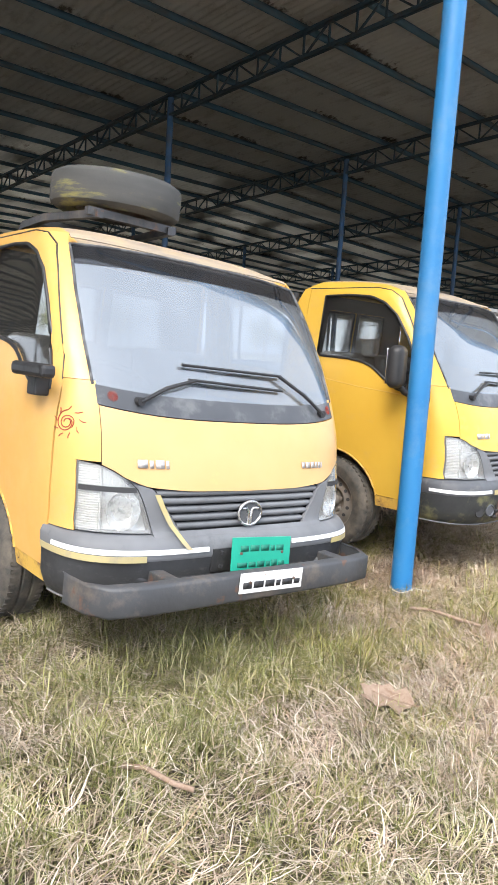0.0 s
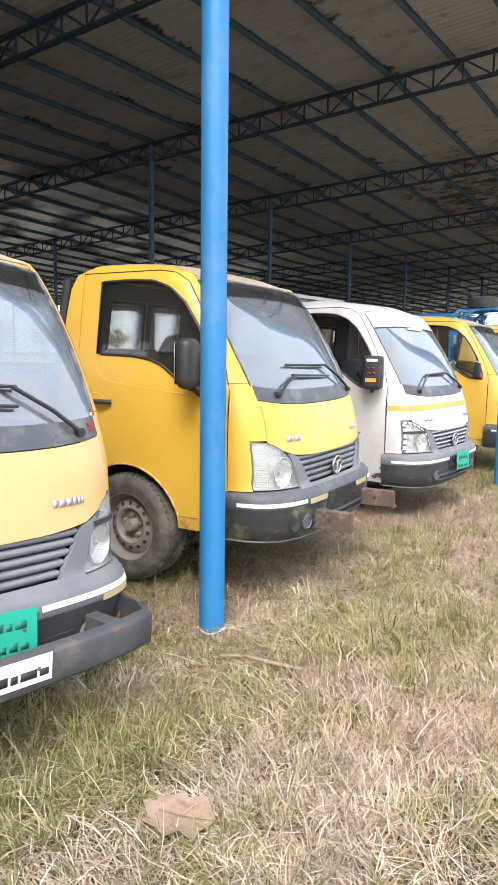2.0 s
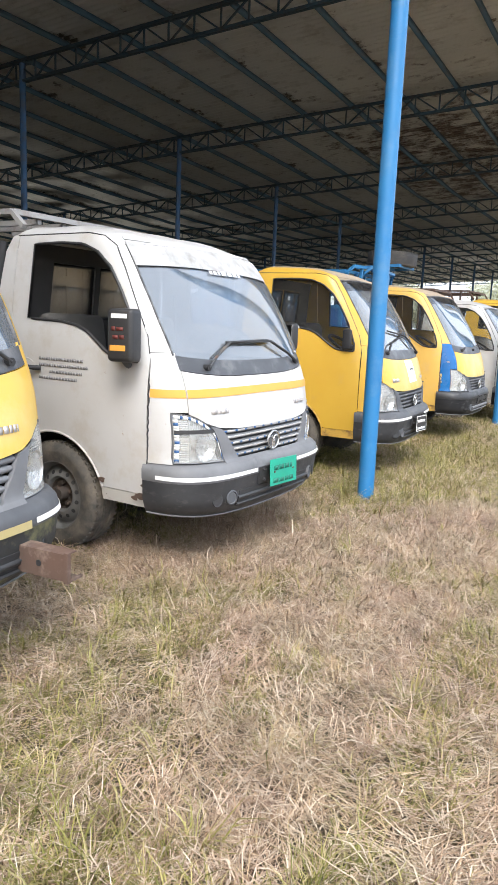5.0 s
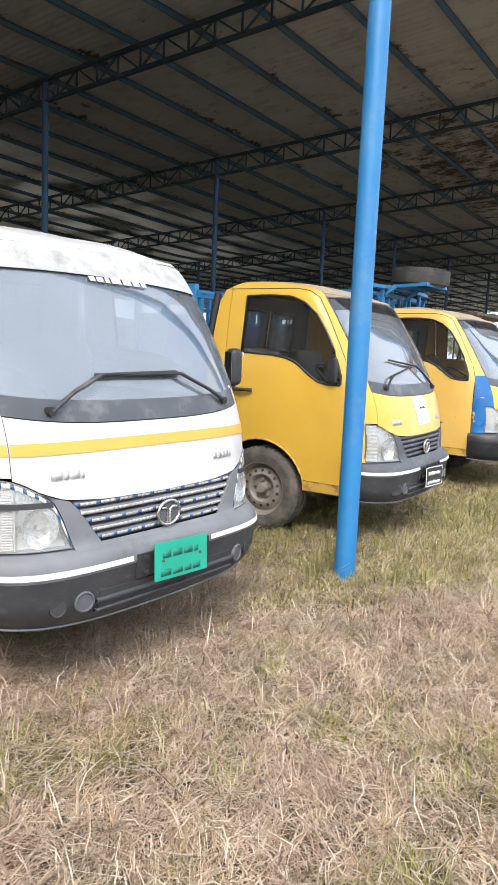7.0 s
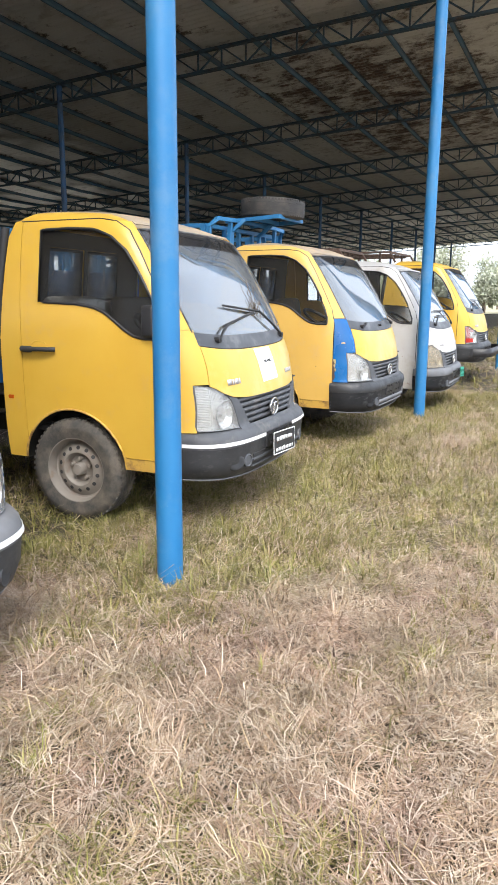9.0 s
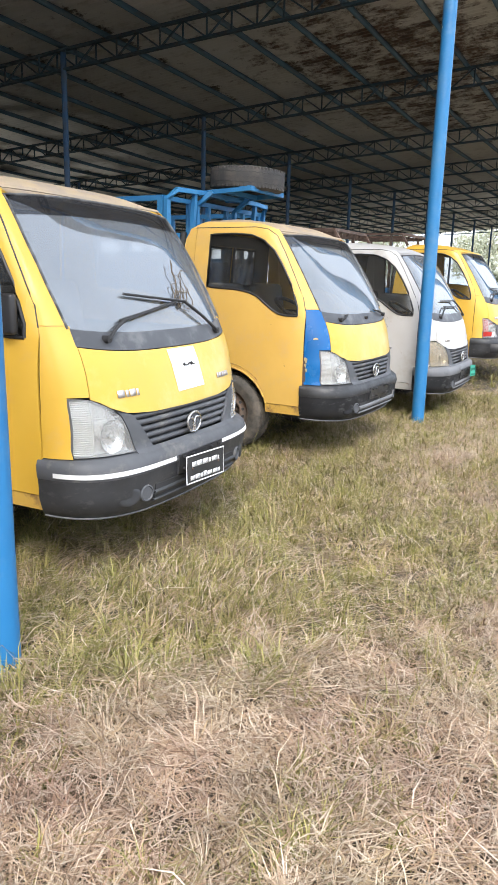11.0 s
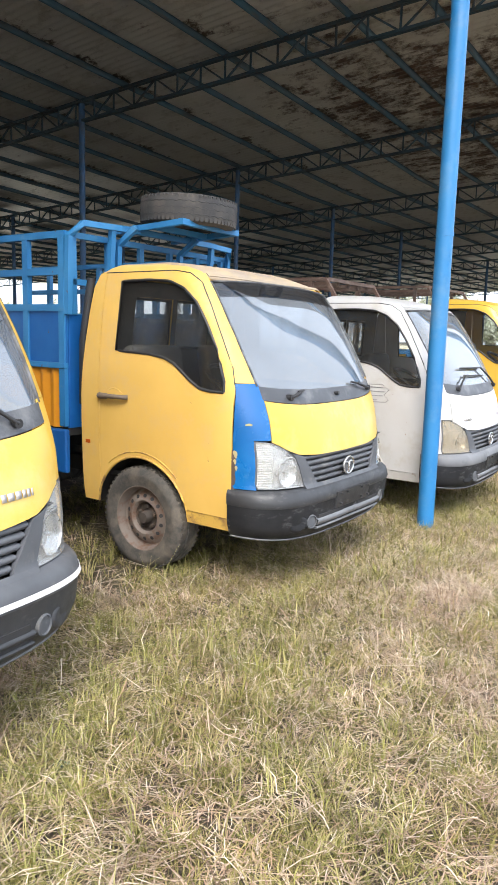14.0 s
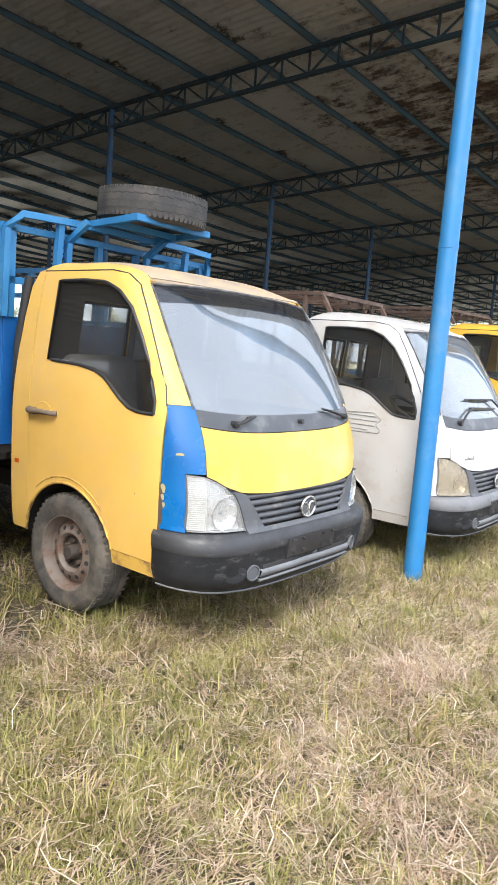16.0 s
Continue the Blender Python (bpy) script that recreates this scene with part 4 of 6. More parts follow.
def make_grille(truck, taped=False, plastic="grey_plastic"):
    grille = part("grille", bmesh.new(), None, truck)

    def half_at(z):
        return lerp(0.335, 0.452, max(0.0, min(1.0, (z - 0.595) / 0.165)))
    part("backing", front_patch(-0.46, 0.46, lambda x: 0.585, lambda x: hood_low(x) - 0.002, 17, 4, -0.05, 0.004), M["ink"], grille)
    for z in (0.612, 0.645, 0.678, 0.711, 0.742):
        bm = bmesh.new()
        h = half_at(z) - 0.004
        rows = []
        for dz, o in ((-0.0145, -0.035), (-0.0125, -0.012), (0.0, -0.003), (0.010, -0.009), (0.012, -0.035)):
            rows.append([on_front(x, z + dz, o) for x in steps(-h, h, 19)])
        sheet(rows, 0.003, bm, inward=(0, 1, 0))
        part("slat", bm, M[plastic], grille)
        if taped:
            for nm, mat, k in (("tape_white", M["dull_tape"], 0), ("tape_blue", M["blue_tape"], 1)):
                if k and z in (0.645, 0.711):
                    continue
                b2 = bmesh.new()
                xs = steps(-h, h, 40)
                for i in range(39):
                    if k == 0 and z in (0.645, 0.711) or (i % 4 == 0) == bool(k):
                        sheet([[on_front(x, z - 0.006, -0.002) for x in xs[i:i + 2]], [on_front(x, z + 0.005, -0.002) for x in xs[i:i + 2]]], 0.001, b2, inward=(0, 1, 0))
                tagged(part(nm, b2, mat, grille), kind="stuff")
    # surround: cheeks down to the bumper and the strip under the slats
    for side in (-1, 1):
        bm = bmesh.new()
        rows = []
        for z in steps(0.572, 0.80, 12):
            inner = half_at(z)
            outer = curve([(0.572, 0.453), (0.60, 0.453), (0.65, 0.470), (0.71, 0.492), (0.757, 0.512), (0.79, 0.548), (0.80, 0.565)], z)
            inner = min(inner if z < 0.757 else lerp(0.452, 0.55, (z - 0.757) / 0.043), outer - 0.004)
            zz = [min(z, hood_low(x) - 0.004) for x in steps(inner, outer, 6)]
            rows.append([on_front(side * x, q, 0.004) for x, q in zip(steps(inner, outer, 6), zz)])
        sheet(rows, 0.02, bm, inward=(0, 1, 0))
        part("cheek", bm, M[plastic], grille)
    part("lower_strip", front_patch(-0.453, 0.453, lambda x: 0.566, lambda x: 0.598, 19, 4, 0.006, 0.02), M[plastic], grille)
    # nose badge: a plain oval ring with two curved strips
    badge = part("badge", bmesh.new(), None, grille)
    bm = bmesh.new()
    ring = [Vector((0.062 * math.cos(a), -0.022, 0.656 + 0.050 * math.sin(a))) for a in steps(0, 2 * math.pi, 33)]
    tube(bm, ring, 0.0062, 8)
    part("ring", bm, M["chrome"], badge)
    for s in (-1, 1):
        bm = bmesh.new()
        tube(bm, [Vector((s * x, -0.021, z)) for x, z in ((0.006, 0.612), (0.007, 0.645), (0.010, 0.668), (0.020, 0.680), (0.042, 0.676))], 0.0065, 6)
        part("strip", bm, M["chrome"], badge)
    bm = bmesh.new()
    lathe(bm, [(0.058, 0.0), (0.056, 0.006), (0.001, 0.008)], 28, Matrix.Translation((0, -0.012, 0.656)) @ Matrix.Rotation(math.pi / 2, 4, "X") @ Matrix.Diagonal((1, 0.82, 1, 1)))
    part("badge_back", bm, M["grey_plastic"], badge)
    return grille


def make_bumper(truck, stripe="white", plastic="plastic", lower="plastic", holes=False):
    bumper = part("bumper", bmesh.new(), None, truck)
    rows = []
    sections = ((0.286, -0.030), (0.291, 0.004), (0.322, 0.014), (0.400, 0.014), (0.470, 0.012), (0.496, 0.013), (0.508, 0.0175), (0.556, 0.018), (0.578, 0.010), (0.588, -0.02))
    for z, o in sections:
        row = []
        left = [skin(t, z, -1, o) for t in steps(t_at_y(0.306 + 0.02 * (0.57 - z), z, o), 0.0, 19)]
        right = [skin(t, z, 1, o) for t in steps(0.0, t_at_y(0.306 + 0.02 * (0.57 - z), z, o), 19)][1:]
        lift = 0.05
        for p in left + right:
            # the lower lip rises towards the ends
            q = p.copy()
            if z < 0.34:
                q.z += lift * (abs(p.x) / 0.75) ** 2 * 0.6
            row.append(q)
        rows.append(row)
    part("shell", sheet(rows[:6], 0.006, inward=(0, 1, 0)), M[lower], bumper)
    bm = bmesh.new()
    tube(bm, [q + Vector((0, -0.002, -0.002)) for q in rows[1]], 0.005, 6)
    part("lower_lip", bm, M["pale_plastic"], bumper, "scuffed pale lower edge")
    part("upper_shell", sheet(rows[5:], 0.006, inward=(0, 1, 0)), M[plastic], bumper)
    part("plate_recess", front_patch(-0.205, 0.205, lambda x: 0.432, lambda x: 0.528, 11, 4, 0.0235, 0.02), M["black"], bumper)
    bm = bmesh.new()
    for x in (-0.17, -0.09, 0.09, 0.17):
        for z in (0.458, 0.515):
            box(bm, x - 0.006, x + 0.006, -0.082, -0.066, z - 0.006, z + 0.006)
    tagged(part("plate_clips", bm, M["ink"], bumper), kind="stuff")
    for side in (-1, 1):
        bm = front_patch(side * 0.09, side * 0.375, lambda x: 0.345, lambda x: 0.424, 9, 4, 0.017, 0.004)
        part("intake", bm, M["ink"], bumper)
        c = on_front(side * 0.437, 0.397, 0.012)
        bm = bmesh.new()
        turn = Matrix.Translation(c) @ Matrix.Rotation(math.radians(90), 4, "X") @ Matrix.Rotation(math.radians(side * 12), 4, "Y")
        lathe(bm, [(0.040, -0.01), (0.040, 0.010), (0.034, 0.013), (0.031, 0.006), (0.001, 0.008)], 20, turn)
        part("fog_lamp_blank", bm, M["grey_plastic"], bumper)
        c = on_front(side * 0.535, 0.397, 0.008)
        bm = bmesh.new()
        turn = Matrix.Translation(c) @ Matrix.Rotation(math.radians(90), 4, "X") @ Matrix.Rotation(math.radians(side * 22), 4, "Y")
        if holes:
            lathe(bm, [(0.040, 0.004), (0.036, 0.009), (0.031, 0.0075)], 20, turn @ Matrix.Diagonal((0.85, 1, 1, 1)))
            part("fog_lamp_rim", bm, M[lower], bumper)
            bm = bmesh.new()
            lathe(bm, [(0.032, 0.0072), (0.001, 0.0070)], 20, turn @ Matrix.Diagonal((0.85, 1, 1, 1)))
            part("fog_lamp_hole", bm, M["ink"], bumper)
        else:
            lathe(bm, [(0.060, 0.0), (0.052, 0.0065), (0.040, 0.0085), (0.028, 0.0065), (0.001, 0.005)], 20, turn @ Matrix.Diagonal((1.1, 0.8, 1, 1)))
            part("fog_lamp_scoop", bm, M[lower], bumper)
    for z, h in ((0.350, 0.007), (0.386, 0.020 if lower == "scuffed_plastic" else 0.013)):
        bm = bmesh.new()
        rows = [[on_front(x, z + dz * h, o) for x in steps(-0.39, 0.39, 17)] for dz, o in ((-1, 0.010), (-0.7, 0.027), (0.7, 0.030), (1, 0.010))]
        sheet(rows, 0.004, bm, inward=(0, 1, 0))
        part("intake_bar", bm, M["pale_plastic" if lower == "scuffed_plastic" else "plastic"], bumper)
    rows_z = {"white": [("stripe", "stripe", 0.512, 0.532)], "split": [("stripe", "stripe", 0.512, 0.532), ("inner_stripe", "yellow_tape", 0.500, 0.530)], "both": [("stripe", "stripe", 0.524, 0.543), ("lower_stripe", "yellow_tape", 0.497, 0.521)], "none": []}[stripe]
    for side in (-1, 1):
        for nm, mat, z0, z1 in rows_z:
            a = {"stripe": 0.46 if stripe == "split" else 0.225, "inner_stripe": 0.225}.get(nm, 0.50)
            bm = bmesh.new()
            rows = []
            for z in (z0, z1):
                dip = -0.004
                rows.append([skin(t, z, side, 0.0200) + Vector((0, 0, dip * (1 - t))) for t in steps(t_at_x(a, z, 0.0200), t_at_x(0.43, z, 0.0200) if nm == "inner_stripe" else t_at_y(0.22 if nm == "stripe" else 0.30, z, 0.0200), 16)])
            sheet(rows, 0.0015, bm, inward=(0, 1, 0))
            part(nm, bm, M[mat], bumper, "white reflective tape stripe" if mat == "stripe" else "worn yellow tape stripe")
    return bumper


def make_seat(truck, x):
    seat = part("seat", bmesh.new(), None, truck)
    bm = bmesh.new()
    box(bm, x - 0.24, x + 0.24, 0.66, 1.16, 0.78, 0.95, 0.05, None, 4, True)
    part("cushion", bm, M["seat"], seat)
    bm = bmesh.new()
    box(bm, -0.24, 0.24, -0.06, 0.06, 0, 0.43, 0.05, pose(x, 1.17, 0.90, -10, 0, 0), 4, True)
    part("backrest", bm, M["seat"], seat)


def make_cab_inside(truck):
    part("dashboard", sheet([[Vector((x, y, z)) for x in steps(-0.58, 0.58, 9)] for y, z in ((0.42, 0.80), (0.40, 1.03), (0.34, 1.065), (0.215, 1.06))], 0.02, inward=(0, -0.2, -1)), M["interior"], truck)
    wheel = part("steering_wheel", bmesh.new(), None, truck)
    turn = pose(-0.36, 0.56, 1.12, 32, 0, 0)
    bm = bmesh.new()
    tube(bm, [turn @ Vector((0.185 * math.cos(a), 0.185 * math.sin(a), 0)) for a in steps(0, 2 * math.pi, 25)], 0.014, 8)
    part("ring", bm, M["black"], wheel)
    bm = bmesh.new()
    tube(bm, [turn @ Vector((-0.18, 0, 0)), turn @ Vector((0, -0.02, -0.03)), turn @ Vector((0.18, 0, 0))], 0.014, 6)
    tube(bm, [turn @ Vector((0, 0, -0.02)), turn @ Vector((0, 0.0, -0.28))], 0.025, 8)
    part("spokes", bm, M["black"], wheel)
    make_seat(truck, -0.36)
    make_seat(truck, 0.36)
    bm = bmesh.new()
    box(bm, -0.70, 0.70, 0.30, 1.44, 0.52, 0.55)
    box(bm, -0.69, 0.69, 0.30, 0.33, 0.52, 1.02)
    box(bm, -0.60, 0.60, 0.62, 1.40, 0.55, 0.77, 0.02)
    part("cab_floor", bm, M["under"], truck)
    # dark liners behind the panels close the gaps
    bm = bmesh.new()
    rows = []
    for z in steps(0.56, 1.04, 6):
        rows.append([skin(t, z, -1, -0.075) for t in steps(t_at_y(0.34, z, -0.075), 0, 11)] + [skin(t, z, 1, -0.075) for t in steps(0, t_at_y(0.34, z, -0.075), 11)][1:])
    sheet(rows, 0.004, bm, inward=(0, 1, 0))
    part("nose_liner", bm, M["under"], truck)
    for side in (-1, 1):
        bm = bmesh.new()
        sheet([[Vector((side * curve(HALF, z) - side * 0.05, y, z)) for y in steps(0.38, 1.44, 8)] for z in steps(0.66, 1.08, 4)], 0.01, bm, inward=(-side, 0, 0))
        part("door_card", bm, M["interior"], truck)
        bm = bmesh.new()
        rows = []
        for a in steps(6, 170, 18):
            r = ARCH + 0.012
            rows.append([Vector((side * xx, WHEEL_Y + r * math.cos(math.radians(a)), WHEEL_Z + r * math.sin(math.radians(a)))) for xx in (0.735, 0.60, 0.44)])
        sheet(rows, 0.006, bm)
        part("wheel_arch_liner", bm, M["under"], truck)


def make_rear_wall(truck, paint):
    wall = part("cab_rear_wall", bmesh.new(), None, truck)
    bm = bmesh.new()

    def at(x, z, o=0.0):
        return Vector((x, curve(REAR, z) + o, z))
    zs = (0.50, 0.8, 1.15, 1.29, 1.63, 1.70, 1.73, 1.755)
    full = [-0.70, -0.45, -0.42, -0.02, 0.02, 0.42, 0.45, 0.70]
    sheet([[at(x * min(1.0, curve(HALF, z) / 0.745), z) for x in full] for z in zs], 0.02, bm, inward=(0, -1, 0), skip={(3, 2), (3, 4)})
    part("panel", bm, paint, wall)
    bm = bmesh.new()
    sheet([[at(x * min(0.94, curve(HALF, z) / 0.79), z, -0.032) for x in full] for z in zs[:-1]], 0.004, bm, inward=(0, -1, 0), skip={(3, 2), (3, 4)})
    part("rear_trim", bm, M["interior"], wall, "dark cab lining")
    for s in (-1, 1):
        bm = sheet([[at(s * x, z, -0.008) for x in (0.02, 0.42)] for z in (1.29, 1.63)], 0.004, inward=(0, -1, 0))
        ob = part("rear_window_pane", bm, M["rear_pane"], wall)
        ob.visible_shadow = False
    bm = bmesh.new()
    for s in (-1, 1):
        loop = [(0.03, 1.30), (0.41, 1.30), (0.41, 1.62), (0.03, 1.62), (0.03, 1.30)]
        tube(bm, [at(s * x, z, -0.015) for x, z in loop], 0.014, 6)
    part("rear_window_seal", bm, M["black"], wall)


def make_roof_panel(truck, paint, rail, dented=0.0):
    rows = []
    ny, nx = 26, 33
    for i in range(ny):
        row = []
        for k in steps(-1, 1, nx):
            x = math.copysign(abs(k) ** 0.8, k)
            side = -1 if x < 0 else 1
            s = i / (ny - 1)
            s = s ** 1.3 if s < 0.5 else 0.5 ** 1.3 + (1 - 0.5 ** 1.3) * (1 - (1 - (s - 0.5) / 0.5) ** 1.6)
            front = on_front(x * 0.625, 1.737).y if abs(x) < 1 else 0.0
            edge_y = 0.60 if abs(x) >= 1 else front
            y0 = max(front, on_front(abs(x) * 0.66, 1.737).y) if abs(x) < 1 else on_front(0.66, 1.737).y
            y = lerp(y0, 1.352, s)
            z_side = curve(DOOR_TOP, max(y, 0.60)) + 0.004
            w = curve(HALF, z_side) - 0.002
            w = lerp(0.66, w, min(1.0, s / 0.10))
            dome = max(0.0, 1 - abs(x) ** 3.6) ** 0.55
            rise = (1 - (1 - min(1.0, s * 1.08)) ** 2.6) * min(1.0, max(0.0, (1 - s) / 0.09)) ** 0.5
            z = z_side + 0.082 * rise * dome + 0.004 * dome
            z += dented * noise.noise(Vector((x * 2.2, y * 3.0, 4.2))) * dome * rise
            row.append(Vector((x * w, y, z)))
        rows.append(row)
    for cols in (slice(0, 4), slice(nx - 4, nx)):
        part("roof_rail", sheet([r[cols] for r in rows], 0.008, inward=(0, 0, -1)), rail, truck, "body-coloured roof edge over the door")
    return part("roof_panel", sheet([r[3:nx - 3] for r in rows], 0.008, inward=(0, 0, -1)), paint, truck)


def make_mirror(side, truck, mark=None, base_only=False, back=0.06):
    mir = part("side_mirror", bmesh.new(), None, truck)
    root = on_side(0.39, 1.10, side, 0.0)
    bm = bmesh.new()
    if base_only:
        box(bm, -0.03, 0.03, -0.16, 0.14, -0.028, 0.024, 0.016, Matrix.Translation(root + Vector((side * 0.065, -0.02, 0.07))))
        box(bm, -0.03, 0.03, -0.04, 0.04, -0.03, 0.075, 0.008, Matrix.Translation(root + Vector((side * 0.025, 0, 0))))
        part("mirror_arm", bm, M["black"], mir)
        return mir
    tube(bm, [root + Vector((0, 0.02, -0.02)), root + Vector((side * 0.06, back * 0.5, 0.0)), root + Vector((side * 0.11, back, 0.06))], 0.020, 8)
    part("mirror_arm", bm, M["black"], mir)
    bm = bmesh.new()
    turn = Matrix.Translation(root + Vector((side * 0.125, back, 0.15))) @ pose(0, 0, 0, 0, 0, side * -18)
    if mark:
        # folded in, its back turned outwards
        turn = Matrix.Translation(root + Vector((side * 0.085, back, 0.13))) @ pose(0, 0, 0, 0, 0, side * 80)
        if side > 0:
            turn = turn @ Matrix.Scale(0.75, 4)
    half = (0.074 if side < 0 else 0.056) if mark else 0.085
    box(bm, -half, half, -0.055, 0.045, -0.13, 0.13, (0.024 if side < 0 else 0.042) if mark else 0.046, turn, 5, True)
    part("shell", bm, M["black"], mir, "black plastic mirror housing")
    bm = bmesh.new()
    box(bm, 0.017 - half, half - 0.017, 0.0425, 0.0475, -0.105, 0.105, 0.002, turn)
    part("mirror_glass", bm, M["mirror"], mir)
    if mark:
        bm = bmesh.new()
        box(bm, -0.050, 0.036, -0.0585, -0.054, -0.075, -0.048, 0.001, turn)
        part("amber_strip", bm, M["amber_tape"], mir)
        if side < 0:
            bars_of([(-0.042, 0.034, 0.022), (-0.036, 0.030, -0.018)], 0.034, M["dim_red"], lambda s, h: turn @ Vector((s, -0.0575, h)), mir)
        bm = bmesh.new()
        box(bm, -0.044, 0.044, -0.0585, -0.052, 0.082, 0.104, 0.001, turn)
        part("white_strip", bm, M["stripe"], mir)
    return mir


def number_plate(truck, x0, x1, z0, z1, y, plate, ink, tilt=0.0, name="number_plate", lean=0.0):
    ob = part(name, bmesh.new(), None, truck)
    m = Matrix.Translation(((x0 + x1) / 2, y, (z0 + z1) / 2)) @ pose(0, 0, 0, lean, tilt, 0)
    w, h = (x1 - x0) / 2, (z1 - z0) / 2
    bm = bmesh.new()
    box(bm, -w, w, -0.002, 0.002, -h, h, 0.001, m)
    part("plate", bm, M[plate], ob)
    if plate == "black_plate":
        bm = bmesh.new()
        tube(bm, [m @ Vector((a, -0.003, b)) for a, b in ((-w, -h), (w, -h), (w, h), (-w, h), (-w, -h))], 0.004, 4)
        part("border", bm, M["white_ink"], ob)
    if h > 0.045:
        rows = [(-w * 0.72, w * 0.75, h * 0.15), (-w * 0.8, w * 0.8, -h * 0.8)]
        hh = h * 0.62
    else:
        rows = [(-w * 0.9, w * 0.92, -h * 0.55)]
        hh = h * 1.1
    bars_of(rows, hh, M[ink], lambda s, q: m @ Vector((s, -0.0032, q)), ob, "plate_lettering", 5)
    for sx in (-0.7, 0.7):
        bm = bmesh.new()
        lathe(bm, [(0.006, 0), (0.006, 0.004), (0.001, 0.005)], 8, m @ Matrix.Translation((w * sx, -0.002, h * 0.05)) @ Matrix.Rotation(math.pi / 2, 4, "X"))
        part("bolt", bm, M["rust"], ob)
    return ob


def name_badge(truck, x0, x1, z, h, name="name_badge", seed=2):
    """Chrome badge lettering as plain bars."""
    return bars_of([(x0, x1, z)], h, M["badge"], lambda s, q: on_front(s, q, 0.007), truck, name, seed, False)


def make_truck(name, paint, hood_paint=None, fender_paint=None, roof_paint=None, screen="screen", band=True, stripe="white", rim="rim", steer=0.0,
               lens="lens", taped=False, mirrors=(None, None), pane=True, dented=0.0, red=False, wipers=True, grille_tape=False, badges=True, plastics=("grey_plastic", "plastic")):
    truck = empty(name)
    P = M[paint]
    HP = M[hood_paint or paint]
    RP = M[roof_paint or paint]
    # nose
    hood = part("hood", front_patch(-0.637, 0.637, hood_low, hood_top, 33, 9, 0.0015, 0.006), HP, truck)
    part("cowl", front_patch(-0.642, 0.642, lambda x: hood_top(x) + 0.004, lambda x: glass_low(x) + 0.016, 33, 5, 0.0005, 0.008), M["cowl"], truck, "dusty black cowl below the windscreen")
    for side in (-1, 1):
        fp = M[fender_paint] if fender_paint and side < 0 else P
        bm = corner_patch(side, 0.852, 1.148, lambda z: t_at_y(curve(DOOR_EDGE, z) - 0.0022, z), lambda z: t_at_x(0.6385, z), 10, 11)
        lo = corner_patch(side, 0.588, 0.852, lambda z: t_at_y(curve(DOOR_EDGE, z) - 0.0022, z), lambda z: t_at_x(0.7085, z), 8, 6)
        me = bpy.data.meshes.new("scrap")
        lo.to_mesh(me)
        lo.free()
        bm.from_mesh(me)
        bpy.data.meshes.remove(me)
        part("fender", bm, fp, truck, "repainted glossy blue corner panel" if fender_paint and side < 0 else "")
        part("pillar", corner_patch(side, 1.1505, 1.735, lambda z: t_at_y(curve(DOOR_EDGE, z) - 0.0022, z), lambda z: t_at_x(glass_edge(z) + 0.004, z), 18, 7), P, truck)
        make_headlight(side, truck, lens, taped, red and side < 0)
        make_door(side, truck, P, pane)
        # strip behind the door, down to the sill
        rows = []
        for z in steps(0.0, 1.0, 18):
            row = []
            for y in (1.303, 1.34, 1.39, 1.43, 1.46):
                low = max(arch_low(y, 0.35), 0.35)
                zz = lerp(low, 1.748, z)
                row.append(on_side(min(y, 1.303 + (y - 1.303) / 0.157 * (curve(REAR, zz) - 1.303)), zz, side))
            rows.append(row)
        part("rear_corner", sheet(rows, 0.012, inward=(-side, 0, 0)), P, truck)
        bm = bmesh.new()
        tube(bm, [on_side(WHEEL_Y + ARCH * math.cos(math.radians(a)), WHEEL_Z + ARCH * math.sin(math.radians(a)), side, -0.001) for a in steps(8, 163, 34)], 0.0075, 6)
        part("arch_lip", bm, M["sill_yellow"] if "yellow" in paint else M["sill_white"], truck, "rolled wheel-arch lip, dirty and chipped")
        part("sill", side_patch(side, steps(0.310, 0.615, 8), lambda y: 0.338, lambda y: 0.408, 4, -0.004, 0.01), M["sill_yellow"] if "yellow" in paint else M["sill_white"], truck, "scuffed sill below the door")
        bm = bmesh.new()
        tube(bm, [on_side(y, curve(DOOR_TOP, y) + 0.002, side, -0.002) for y in steps(0.295, 1.31, 40)], 0.0042, 6)
        part("drip_line", bm, M["black"], truck)
        if mirrors[0 if side < 0 else 1]:
            kind = mirrors[0 if side < 0 else 1]
            make_mirror(side, truck, mark=kind == "marked", base_only=kind == "base", back=-0.03 if kind == "marked" else 0.06)
        make_wheel(truck, side * 0.655, WHEEL_Y, steer, rim, side)
        make_wheel(truck, side * 0.66, WHEEL_Y + 2.38, 0.0, rim, side)
        bm = bmesh.new()
        box(bm, side * 0.762 - 0.004, side * 0.762 + 0.004, 1.385, 1.425, 0.712, 0.735, 0.003)
        part("side_indicator", bm, M["orange_lens"], truck)
    # windscreen
    glass_hi = (lambda x: glass_top(x) - 0.085) if band else glass_top
    rows = []
    for s in steps(0, 1, 14):
        row = []
        for k in steps(-1, 1, 29):
            zz = lerp(glass_low(k * 0.64) + 0.006, glass_hi(k * 0.62), s)
            row.append(on_front(k * glass_edge(zz), zz, -0.004))
        rows.append(row)
    ob = part("windscreen", sheet(rows, 0.004, inward=(0, 1, 0)), M[screen], truck, "large dusty curved windscreen, reflected sky tinted into its film")
    ob.visible_shadow = False
